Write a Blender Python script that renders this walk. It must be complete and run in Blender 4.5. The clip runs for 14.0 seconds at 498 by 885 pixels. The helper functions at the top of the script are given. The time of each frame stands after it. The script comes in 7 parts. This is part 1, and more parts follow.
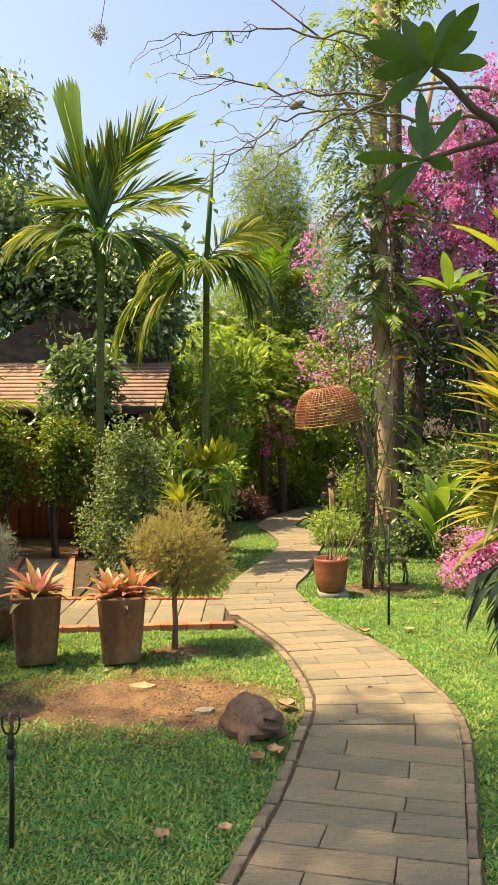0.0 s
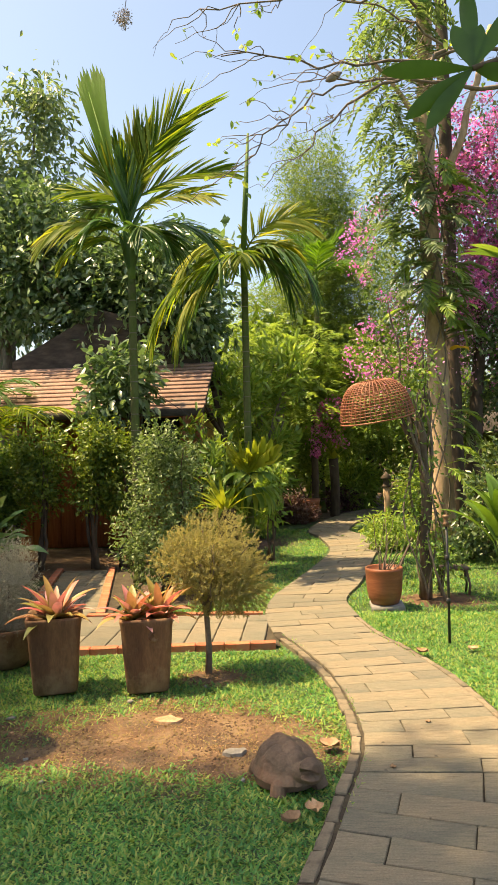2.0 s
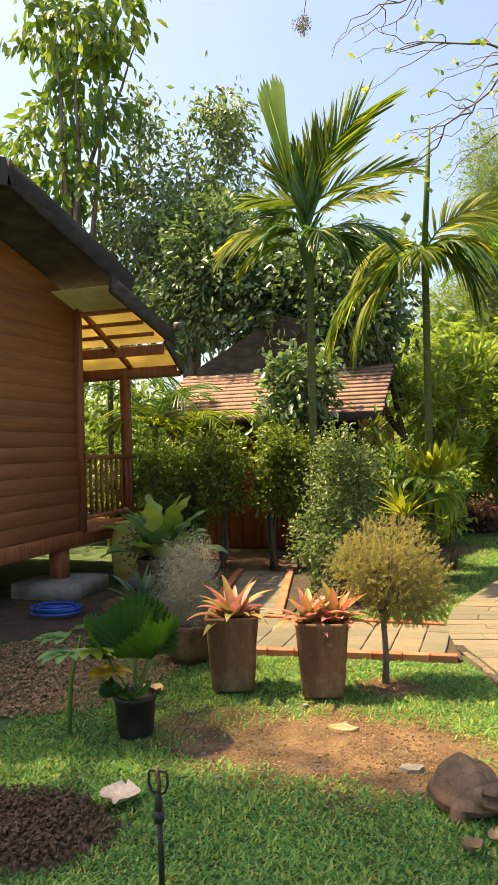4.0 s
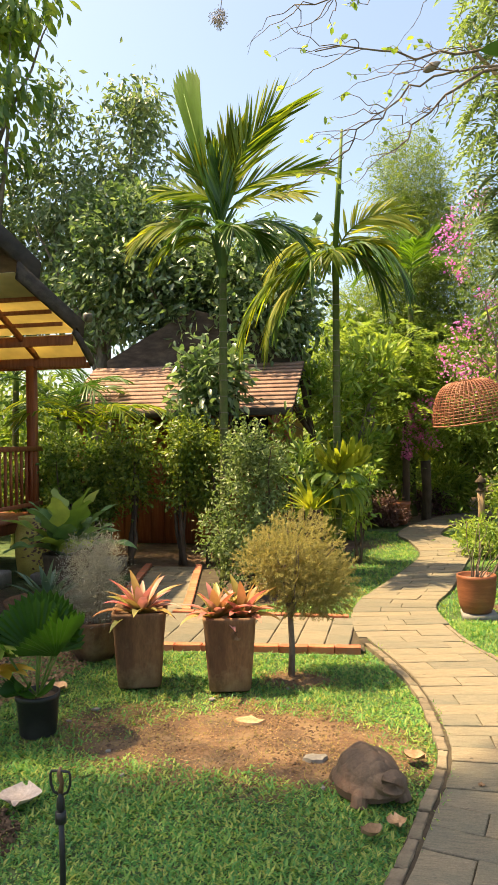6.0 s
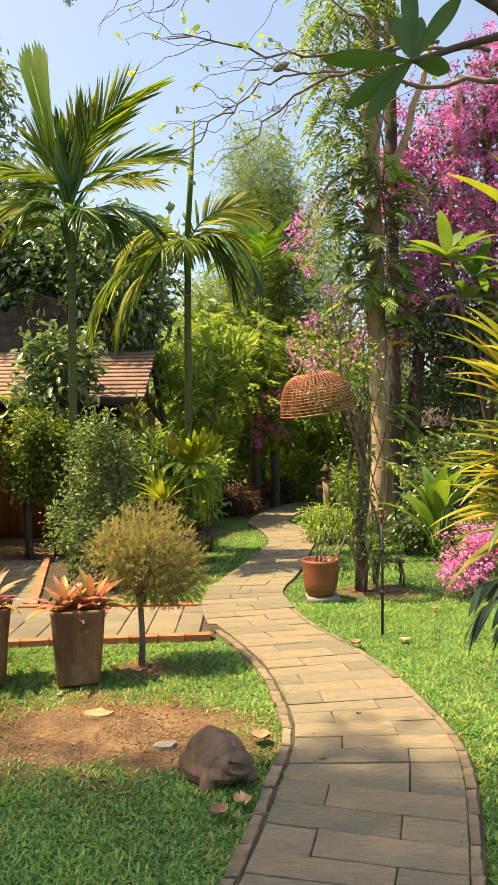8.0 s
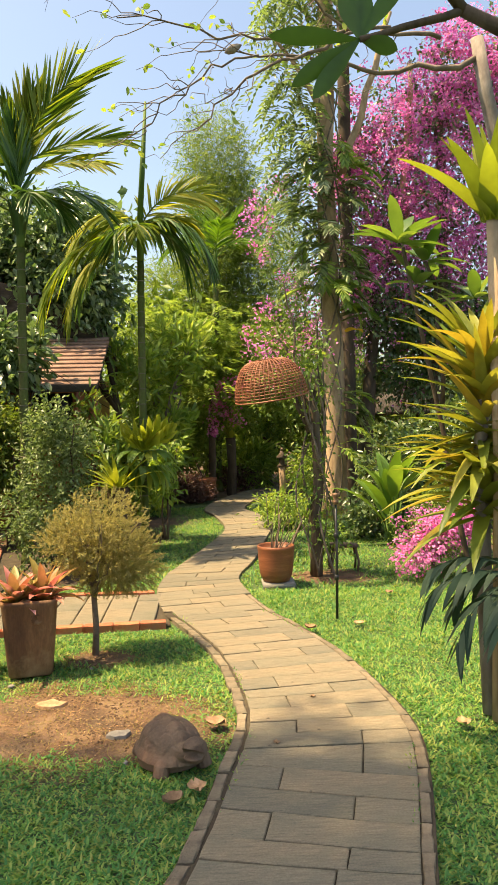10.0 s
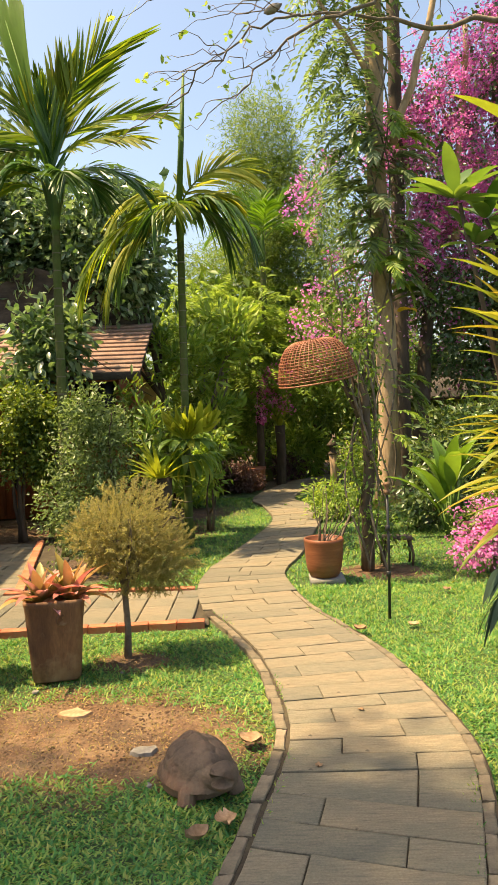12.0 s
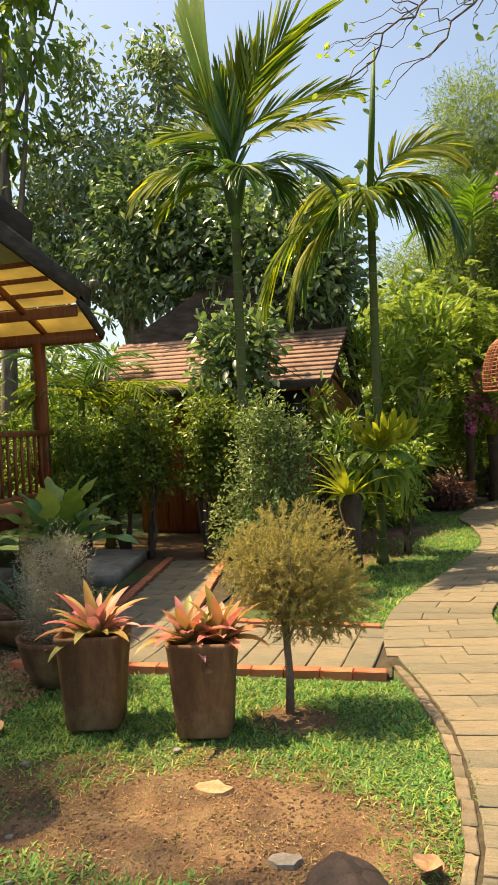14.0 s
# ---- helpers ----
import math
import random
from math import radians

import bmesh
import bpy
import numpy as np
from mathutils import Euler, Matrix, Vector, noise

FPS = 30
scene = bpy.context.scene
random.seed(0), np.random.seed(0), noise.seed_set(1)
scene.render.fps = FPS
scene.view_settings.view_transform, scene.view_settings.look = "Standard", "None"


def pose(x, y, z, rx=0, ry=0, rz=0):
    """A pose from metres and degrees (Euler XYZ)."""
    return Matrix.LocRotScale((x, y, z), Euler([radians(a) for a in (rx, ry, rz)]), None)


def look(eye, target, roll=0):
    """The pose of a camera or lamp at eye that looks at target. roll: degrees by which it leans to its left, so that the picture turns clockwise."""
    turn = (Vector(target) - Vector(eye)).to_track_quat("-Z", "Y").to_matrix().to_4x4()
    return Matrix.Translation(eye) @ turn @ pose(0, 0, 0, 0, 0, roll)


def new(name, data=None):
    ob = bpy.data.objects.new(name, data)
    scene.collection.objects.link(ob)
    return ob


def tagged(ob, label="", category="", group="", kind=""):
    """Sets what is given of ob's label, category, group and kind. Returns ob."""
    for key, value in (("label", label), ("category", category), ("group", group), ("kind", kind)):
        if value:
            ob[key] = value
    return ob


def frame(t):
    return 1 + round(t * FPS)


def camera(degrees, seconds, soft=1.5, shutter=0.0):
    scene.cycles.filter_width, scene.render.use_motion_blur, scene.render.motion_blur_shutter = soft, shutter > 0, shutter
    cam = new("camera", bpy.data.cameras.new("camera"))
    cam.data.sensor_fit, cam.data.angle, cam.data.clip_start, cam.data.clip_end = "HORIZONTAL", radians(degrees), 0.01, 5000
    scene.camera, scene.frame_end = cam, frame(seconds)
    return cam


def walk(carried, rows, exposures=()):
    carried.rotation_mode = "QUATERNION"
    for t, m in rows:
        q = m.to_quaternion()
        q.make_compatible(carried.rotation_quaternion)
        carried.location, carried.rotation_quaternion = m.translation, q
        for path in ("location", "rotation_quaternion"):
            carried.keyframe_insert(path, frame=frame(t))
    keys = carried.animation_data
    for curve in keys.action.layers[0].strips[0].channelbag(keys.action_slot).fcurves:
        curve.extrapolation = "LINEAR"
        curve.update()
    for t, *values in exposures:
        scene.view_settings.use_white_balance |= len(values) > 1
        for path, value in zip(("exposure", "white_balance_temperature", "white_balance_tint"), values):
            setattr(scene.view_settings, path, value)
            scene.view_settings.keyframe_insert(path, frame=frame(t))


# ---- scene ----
cam = camera(37.3, 14.0, soft=1.5)
METRES, EYE, TILT, LEAN, TURN = 2.08, 1.59, 0.0, 0.0, 0.0
ROWS = [
    (0.0, 0.0, 0.0, 0.0, -0.0, -0.46, 0.17),
    (0.5, 0.0406, 0.0857, -0.0101, 0.91, -0.65, 0.59),
    (1.0, 0.0769, 0.1596, -0.0117, 1.93, -0.82, 1.03),
    (1.5, 0.0754, 0.2234, -0.0124, 2.96, -0.62, 1.47),
    (2.0, 0.0678, 0.2774, -0.0091, 4.38, -0.2, 1.81),
    (2.5, 0.0786, 0.2993, -0.0096, 6.82, 0.13, 1.88),
    (3.0, 0.0807, 0.3056, -0.0109, 10.25, 0.3, 1.81),
    (3.5, 0.0758, 0.3047, -0.0102, 14.34, 0.49, 1.77),
    (3.7, 0.0755, 0.305, -0.0103, 16.1, 0.52, 1.76),
    (4.75, 0.0752, 0.307, -0.011, 20.7, 0.32, 1.4),
    (5.8, 0.0752, 0.309, -0.0117, 14.25, 0.05, 0.97),
    (6.0, 0.0753, 0.309, -0.0117, 11.38, -0.05, 0.88),
    (6.5, 0.0801, 0.3069, -0.0108, 5.7, -0.4, 0.49),
    (7.0, 0.0803, 0.3003, -0.0098, 2.55, -0.55, 0.23),
    (7.5, 0.0806, 0.2981, -0.0098, 1.0, -0.69, 0.38),
    (8.0, 0.0831, 0.2973, -0.01, -0.02, -1.0, 0.65),
    (8.5, 0.0839, 0.3008, -0.0113, -0.73, -1.37, 0.62),
    (9.0, 0.0817, 0.2975, -0.0104, -1.39, -1.57, 0.41),
    (9.2, 0.0817, 0.298, -0.0106, -1.8, -1.66, 0.45),
    (10.25, 0.105, 0.318, -0.018, -3.5, -2.1, 1.1),
    (11.3, 0.149, 0.397, -0.0278, -2.15, -2.42, 1.75),
    (11.5, 0.1516, 0.4271, -0.0293, -1.38, -2.48, 1.78),
    (12.0, 0.1443, 0.5066, -0.0343, 0.81, -2.74, 1.84),
    (12.5, 0.1438, 0.5926, -0.0288, 3.11, -2.57, 2.04),
    (13.0, 0.1857, 0.694, -0.0381, 6.43, -2.35, 2.22),
    (13.5, 0.2143, 0.7899, -0.0416, 10.9, -2.01, 2.36),
    (14.0, 0.2012, 0.8922, -0.0394, 17.09, -1.38, 2.54),
]
walk(cam, [(t, pose(0, 0, EYE, TILT, LEAN, TURN) @ pose(METRES * x, METRES * y, METRES * z, 90 + pitch, roll, yaw)) for t, x, y, z, yaw, pitch, roll in ROWS],
     exposures=[(0.0, 1.52, 7400, 8), (2.0, 1.50, 7400, 8), (3.5, 1.54, 7400, 8), (6.0, 1.64, 7400, 8), (7.5, 1.50, 7400, 8), (11.5, 1.50, 7400, 8), (12.5, 1.42, 7400, 8), (14.0, 1.32, 7400, 8)])

# ---- world, sun, exposure ----
SUN = Vector((-0.46, -0.03, 1.00)).normalized()
world = bpy.data.worlds.new("sky")
scene.world = world
world.use_nodes = True
wn = world.node_tree
sky = wn.nodes.new("ShaderNodeTexSky")
sky.sky_type = "NISHITA"
sky.sun_disc = False
sky.sun_elevation = math.asin(SUN.z)
sky.sun_rotation = math.atan2(SUN.x, SUN.y)
sky.air_density, sky.dust_density, sky.ozone_density = 1.0, 3.2, 1.1
wn.links.new(sky.outputs[0], wn.nodes["Background"].inputs[0])
wn.nodes["Background"].inputs[1].default_value = 0.107
sun = new("sun", bpy.data.lights.new("sun", "SUN"))
sun.data.energy, sun.data.angle, sun.data.color = 4.35, radians(0.6), (1.0, 0.79, 0.52)
sun.matrix_world = look(tuple(SUN * 30), (0, 0, 0))

# ---- materials ----


def ramp(nt, fac, stops):
    r = nt.nodes.new("ShaderNodeValToRGB")
    els = r.color_ramp.elements
    while len(els) < len(stops):
        els.new(0.5)
    for e, (p, c) in zip(els, stops):
        e.position, e.color = p, (*c, 1)
    nt.links.new(fac, r.inputs[0])
    return r.outputs[0]


def tex(nt, scale, detail=4.0, stretch=(1, 1, 1), rough=0.6, space="Object"):
    co = nt.nodes.new("ShaderNodeTexCoord")
    mp = nt.nodes.new("ShaderNodeMapping")
    mp.inputs["Scale"].default_value = stretch
    n = nt.nodes.new("ShaderNodeTexNoise")
    n.inputs["Scale"].default_value, n.inputs["Detail"].default_value, n.inputs["Roughness"].default_value = scale, detail, rough
    nt.links.new(co.outputs[space], mp.inputs[0])
    nt.links.new(mp.outputs[0], n.inputs["Vector"])
    return n.outputs["Fac"]


def mixc(nt, fac, a, b, blend="MIX"):
    m = nt.nodes.new("ShaderNodeMix")
    m.data_type, m.blend_type = "RGBA", blend
    for sock, v in ((m.inputs[0], fac), (m.inputs[6], a), (m.inputs[7], b)):
        if isinstance(v, (int, float)):
            sock.default_value = v
        elif isinstance(v, tuple):
            sock.default_value = (*v, 1)
        else:
            nt.links.new(v, sock)
    return m.outputs[2]


def bumped(nt, bsdf, height, strength, distance=0.01):
    b = nt.nodes.new("ShaderNodeBump")
    b.inputs["Strength"].default_value, b.inputs["Distance"].default_value = strength, distance
    nt.links.new(height, b.inputs["Height"])
    nt.links.new(b.outputs[0], bsdf.inputs["Normal"])


def solid(name, dark, mid, light, scale=8.0, rough=0.8, bump=0.3, stretch=(1, 1, 1), vary=0.25, fine=70.0, stain=None, metal=0.0, spec=0.4):
    """A matt surface with broad stains, fine grain and a shift from piece to piece."""
    m = bpy.data.materials.new(name)
    m.use_nodes = True
    nt = m.node_tree
    p = nt.nodes["Principled BSDF"]
    big = tex(nt, scale, 5.0, stretch)
    small = tex(nt, fine, 4.0, stretch)
    c = ramp(nt, big, [(0.3, dark), (0.5, mid), (0.72, light)])
    g = ramp(nt, small, [(0.25, (0.62, 0.62, 0.62)), (0.75, (1.2, 1.2, 1.2))])
    c = mixc(nt, 0.6, c, g, "MULTIPLY")
    if stain:
        s = ramp(nt, tex(nt, scale * 0.45, 6.0, (1, 1, 1), 0.7), [(0.5, (0, 0, 0)), (0.66, (1, 1, 1))])
        c = mixc(nt, s, c, mixc(nt, 0.75, c, stain))
    if vary:
        oi = nt.nodes.new("ShaderNodeObjectInfo")
        v = ramp(nt, oi.outputs["Random"], [(0.0, (1 - vary,) * 3), (1.0, (1 + vary, 1 + vary * 0.9, 1 + vary * 0.8))])
        c = mixc(nt, 1.0, c, v, "MULTIPLY")
    nt.links.new(c, p.inputs["Base Color"])
    p.inputs["Roughness"].default_value, p.inputs["Metallic"].default_value = rough, metal
    p.inputs["Specular IOR Level"].default_value = spec
    if bump:
        bumped(nt, p, small, bump, 0.008)
    return m


def leafy(name, stops, rough=0.45, trans=0.35, glow=1.5, spec=0.4, blotch=6.0, tips=None, through_tint=(1.13, 1.06, 0.52), warm=1.12):
    """Leaf tissue: colour by leaf, lighter where light passes through it."""
    m = bpy.data.materials.new(name)
    m.use_nodes = True
    nt = m.node_tree
    p = nt.nodes["Principled BSDF"]
    geo = nt.nodes.new("ShaderNodeNewGeometry")
    n = len(stops)
    oi = nt.nodes.new("ShaderNodeObjectInfo")
    ad = nt.nodes.new("ShaderNodeMath")
    ad.operation = "ADD"
    nt.links.new(geo.outputs["Random Per Island"], ad.inputs[0])
    nt.links.new(oi.outputs["Random"], ad.inputs[1])
    fr = nt.nodes.new("ShaderNodeMath")
    fr.operation = "FRACT"
    nt.links.new(ad.outputs[0], fr.inputs[0])
    c = ramp(nt, fr.outputs[0], [(i / max(1, n - 1), (s[0] * warm, s[1], s[2])) for i, s in enumerate(stops)])
    big = ramp(nt, tex(nt, blotch, 3.0), [(0.3, (0.72, 0.74, 0.7)), (0.7, (1.22, 1.2, 1.1))])
    c = mixc(nt, 0.8, c, big, "MULTIPLY")
    if tips:
        co = nt.nodes.new("ShaderNodeTexCoord")
        ln = nt.nodes.new("ShaderNodeVectorMath")
        ln.operation = "LENGTH"
        nt.links.new(co.outputs["Object"], ln.inputs[0])
        c = mixc(nt, ramp(nt, ln.outputs["Value"], [(tips[0], (0, 0, 0)), (tips[1], (1, 1, 1))]), tips[2], c)
    nt.links.new(c, p.inputs["Base Color"])
    p.inputs["Roughness"].default_value, p.inputs["Specular IOR Level"].default_value = rough, spec
    tr = nt.nodes.new("ShaderNodeBsdfTranslucent")
    nt.links.new(mixc(nt, 1.0, c, tuple(glow * q for q in through_tint), "MULTIPLY"), tr.inputs[0])
    mx = nt.nodes.new("ShaderNodeMixShader")
    mx.inputs[0].default_value = trans
    nt.links.new(p.outputs[0], mx.inputs[1])
    nt.links.new(tr.outputs[0], mx.inputs[2])
    nt.links.new(mx.outputs[0], nt.nodes["Material Output"].inputs[0])
    return m


M = {}


def paver_material():
    """Cast planks with a timber grain: streaks along the plank, grime at two scales, dark pits."""
    m = bpy.data.materials.new("paver_concrete")
    m.use_nodes = True
    nt = m.node_tree
    p = nt.nodes["Principled BSDF"]
    grain = tex(nt, 9, 8.0, (1.2, 13, 1), 0.72)
    c = ramp(nt, grain, [(0.28, (0.084, 0.073, 0.052)), (0.42, (0.196, 0.167, 0.120)), (0.6, (0.268, 0.226, 0.160)), (0.8, (0.345, 0.29, 0.205))])
    grime = ramp(nt, tex(nt, 2.2, 7.0, (1, 1, 1), 0.7, "Object"), [(0.36, (0, 0, 0)), (0.6, (1, 1, 1))])
    c = mixc(nt, grime, c, mixc(nt, 0.5, c, (0.13, 0.14, 0.11)))
    oi = nt.nodes.new("ShaderNodeObjectInfo")
    c = mixc(nt, 1.0, c, ramp(nt, oi.outputs["Random"], [(0.0, (0.76, 0.77, 0.77)), (0.35, (0.90, 0.90, 0.88)), (0.7, (1.0, 0.96, 0.91)), (1.0, (1.10, 1.01, 0.92))]), "MULTIPLY")
    pit = ramp(nt, tex(nt, 17, 3.0, (1, 1.6, 1), 0.5), [(0.25, (1, 1, 1)), (0.31, (0, 0, 0))])
    c = mixc(nt, pit, c, mixc(nt, 0.75, c, (0.035, 0.032, 0.024)))
    fine = tex(nt, 120, 4.0)
    c = mixc(nt, 0.55, c, ramp(nt, fine, [(0.3, (0.62, 0.62, 0.62)), (0.7, (1.2, 1.2, 1.2))]), "MULTIPLY")
    nt.links.new(c, p.inputs["Base Color"])
    p.inputs["Roughness"].default_value, p.inputs["Specular IOR Level"].default_value = 0.88, 0.3
    bumped(nt, p, grain, 0.8, 0.008)
    return m


M["paver"] = paver_material()
M["kerb"] = solid("kerb_brick", (0.105, 0.085, 0.06), (0.185, 0.148, 0.10), (0.275, 0.215, 0.145), 9, 0.9, 0.9, (1, 1, 1), 0.25, 50, (0.08, 0.08, 0.055))
M["redbrick"] = solid("red_brick", (0.34, 0.10, 0.05), (0.48, 0.16, 0.08), (0.55, 0.24, 0.14), 7, 0.9, 0.5, (1, 1, 1), 0.22, 50, (0.22, 0.12, 0.08))
M["bed"] = solid("path_bed", (0.03, 0.022, 0.014), (0.055, 0.042, 0.026), (0.09, 0.075, 0.04), 9, 0.95, 0.6, vary=0)
M["terra"] = solid("terracotta", (0.17, 0.056, 0.024), (0.235, 0.078, 0.034), (0.31, 0.115, 0.056), 5, 0.5, 0.2, (0.6, 0.6, 6), 0.06, 60, (0.15, 0.075, 0.045))
M["oldterra"] = solid("weathered_terracotta", (0.06, 0.030, 0.014), (0.115, 0.054, 0.024), (0.22, 0.12, 0.055), 4, 0.75, 0.3, (2.2, 2.2, 0.5), 0.08, 60, (0.25, 0.18, 0.10))
M["soil"] = solid("soil", (0.06, 0.035, 0.02), (0.10, 0.06, 0.035), (0.16, 0.10, 0.06), 12, 0.95, 0.9, vary=0)
M["redwood"] = solid("red_stained_wood", (0.20, 0.06, 0.025), (0.30, 0.095, 0.038), (0.38, 0.14, 0.06), 3, 0.55, 0.2, (9, 9, 0.7), 0.12, 40)
M["wallwood"] = solid("wall_planks", (0.24, 0.085, 0.032), (0.33, 0.12, 0.047), (0.40, 0.165, 0.072), 3, 0.55, 0.15, (1, 0.7, 12), 0.05, 40)
M["darkwood"] = solid("dark_weathered_wood", (0.022, 0.018, 0.015), (0.045, 0.036, 0.03), (0.08, 0.065, 0.055), 4, 0.85, 0.6, (1, 1, 3), 0.2, 40)
M["roof"] = solid("roof_shingles", (0.17, 0.105, 0.08), (0.25, 0.155, 0.117), (0.32, 0.21, 0.16), 5, 0.85, 0.5, (1, 1, 1), 0.16, 40, (0.16, 0.13, 0.10))
M["black"] = solid("black_plastic", (0.010, 0.011, 0.012), (0.016, 0.017, 0.018), (0.035, 0.035, 0.035), 6, 0.4, 0.1, vary=0)
M["concrete"] = solid("concrete", (0.20, 0.19, 0.17), (0.29, 0.275, 0.25), (0.37, 0.35, 0.32), 5, 0.9, 0.4, vary=0.08, stain=(0.12, 0.11, 0.09))
M["stone"] = solid("pale_stone", (0.17, 0.155, 0.135), (0.24, 0.22, 0.19), (0.31, 0.29, 0.26), 14, 0.9, 0.4, vary=0.15)
M["turtle"] = solid("turtle_stone", (0.075, 0.05, 0.034), (0.135, 0.088, 0.056), (0.21, 0.15, 0.10), 6, 0.8, 0.5, vary=0, fine=90, stain=(0.17, 0.075, 0.04))
M["bark"] = solid("pale_bark", (0.24, 0.165, 0.10), (0.38, 0.27, 0.165), (0.52, 0.39, 0.25), 6, 0.9, 0.8, (1, 1, 0.35), 0.1, 30)
M["darkbark"] = solid("dark_bark", (0.045, 0.032, 0.022), (0.085, 0.062, 0.043), (0.15, 0.115, 0.085), 7, 0.9, 0.8, (1, 1, 0.3), 0.15, 35)
M["greybark"] = solid("grey_bark", (0.12, 0.10, 0.085), (0.20, 0.17, 0.145), (0.31, 0.27, 0.23), 7, 0.9, 0.6, (1, 1, 0.4), 0.1, 35)
M["palmtrunk"] = solid("palm_trunk", (0.05, 0.075, 0.018), (0.085, 0.115, 0.03), (0.14, 0.155, 0.06), 4, 0.85, 0.4, (1, 1, 0.5), 0.05, 40, (0.13, 0.105, 0.065), spec=0.15)
M["scar"] = solid("leaf_scar", (0.09, 0.085, 0.05), (0.13, 0.12, 0.075), (0.18, 0.165, 0.11), 9, 0.9, 0.3, vary=0.1)
M["crownshaft"] = solid("crownshaft_green", (0.06, 0.12, 0.022), (0.10, 0.17, 0.035), (0.17, 0.23, 0.055), 5, 0.6, 0.1, (1, 1, 0.3), 0.05, spec=0.2)
M["rattan"] = solid("rattan", (0.17, 0.055, 0.025), (0.27, 0.10, 0.05), (0.38, 0.17, 0.09), 9, 0.6, 0.2, vary=0.2)
M["hose"] = solid("blue_hose", (0.01, 0.06, 0.30), (0.015, 0.09, 0.42), (0.03, 0.13, 0.5), 9, 0.4, 0.0, vary=0)
M["jar"] = solid("ochre_glaze", (0.34, 0.27, 0.06), (0.44, 0.36, 0.09), (0.5, 0.42, 0.14), 4, 0.5, 0.1, vary=0)
M["deadleaf"] = solid("dead_leaf", (0.26, 0.15, 0.075), (0.36, 0.22, 0.12), (0.46, 0.31, 0.19), 18, 0.8, 0.3, vary=0.3)
M["paleleaf"] = solid("pale_dead_leaf", (0.48, 0.36, 0.28), (0.58, 0.46, 0.37), (0.66, 0.55, 0.46), 18, 0.8, 0.3, vary=0.1)
M["metal"] = solid("dull_metal", (0.10, 0.09, 0.08), (0.16, 0.14, 0.12), (0.24, 0.21, 0.18), 15, 0.5, 0.2, vary=0, metal=0.6)
M["copper"] = solid("brown_metal", (0.12, 0.07, 0.04), (0.20, 0.12, 0.07), (0.28, 0.18, 0.11), 15, 0.5, 0.2, vary=0, metal=0.5)
M["twig"] = solid("twig_bark", (0.10, 0.075, 0.055), (0.16, 0.125, 0.095), (0.24, 0.19, 0.15), 10, 0.9, 0.3, vary=0.1)
M["pale_flower"] = solid("dry_flower", (0.32, 0.29, 0.27), (0.42, 0.38, 0.37), (0.5, 0.46, 0.45), 15, 0.9, 0.2, vary=0)

M["grass"] = leafy("grass_blade", [(0.058, 0.185, 0.058), (0.098, 0.265, 0.072), (0.205, 0.335, 0.085), (0.38, 0.395, 0.118)], 0.5, 0.38, 1.4, 0.28, 1.6, through_tint=(1.05, 1.12, 0.45), warm=1.0)
M["drygrass"] = leafy("dry_grass", [(0.17, 0.145, 0.055), (0.25, 0.19, 0.08), (0.13, 0.155, 0.048), (0.31, 0.225, 0.11)], 0.7, 0.25, 1.2, 0.2, 3.0)
M["palm"] = leafy("palm_leaf", [(0.055, 0.12, 0.016), (0.10, 0.18, 0.022), (0.155, 0.235, 0.03), (0.22, 0.27, 0.036)], 0.6, 0.5, 1.7, 0.18, 2.0)
M["palm_f"] = leafy("palm_leaf_fresh", [(0.07, 0.17, 0.018), (0.10, 0.22, 0.024)], 0.5, 0.45, 1.5, 0.3, 2.0)
M["palm_y"] = leafy("palm_leaf_pale", [(0.10, 0.165, 0.026), (0.16, 0.225, 0.038), (0.26, 0.29, 0.06)], 0.6, 0.5, 1.6, 0.18, 2.0)
M["palm_d"] = leafy("palm_leaf_dark", [(0.029, 0.088, 0.019), (0.048, 0.128, 0.029), (0.080, 0.168, 0.035)], 0.35, 0.3, 1.5, 0.5, 2.0)
M["dark"] = leafy("dark_leaf", [(0.034, 0.082, 0.028), (0.06, 0.122, 0.044), (0.10, 0.17, 0.065), (0.16, 0.23, 0.105)], 0.30, 0.28, 1.5, 0.6)
M["silver"] = leafy("silvery_leaf", [(0.055, 0.105, 0.045), (0.10, 0.165, 0.075), (0.16, 0.235, 0.12), (0.26, 0.33, 0.20)], 0.28, 0.32, 1.4, 0.7, through_tint=(1.0, 1.08, 0.55), warm=1.0)
M["grey"] = leafy("greygreen_leaf", [(0.09, 0.14, 0.068), (0.145, 0.205, 0.10), (0.20, 0.26, 0.145), (0.29, 0.34, 0.22)], 0.38, 0.36, 1.4, 0.6, through_tint=(1.0, 1.08, 0.6), warm=1.0)
M["mid"] = leafy("mid_leaf", [(0.056, 0.128, 0.029), (0.096, 0.192, 0.040), (0.144, 0.248, 0.056), (0.192, 0.288, 0.072)], 0.42, 0.35, 1.6)
M["light"] = leafy("light_leaf", [(0.105, 0.210, 0.045), (0.158, 0.285, 0.060), (0.225, 0.352, 0.083), (0.285, 0.390, 0.105)], 0.45, 0.42, 1.6)
M["lime"] = leafy("lime_leaf", [(0.169, 0.247, 0.033), (0.247, 0.325, 0.046), (0.338, 0.390, 0.065)], 0.4, 0.45, 1.5, 0.45)
M["hedge"] = leafy("hedge_leaf", [(0.05, 0.092, 0.02), (0.10, 0.162, 0.03), (0.17, 0.24, 0.042), (0.25, 0.31, 0.06)], 0.4, 0.34, 1.5, warm=1.0)
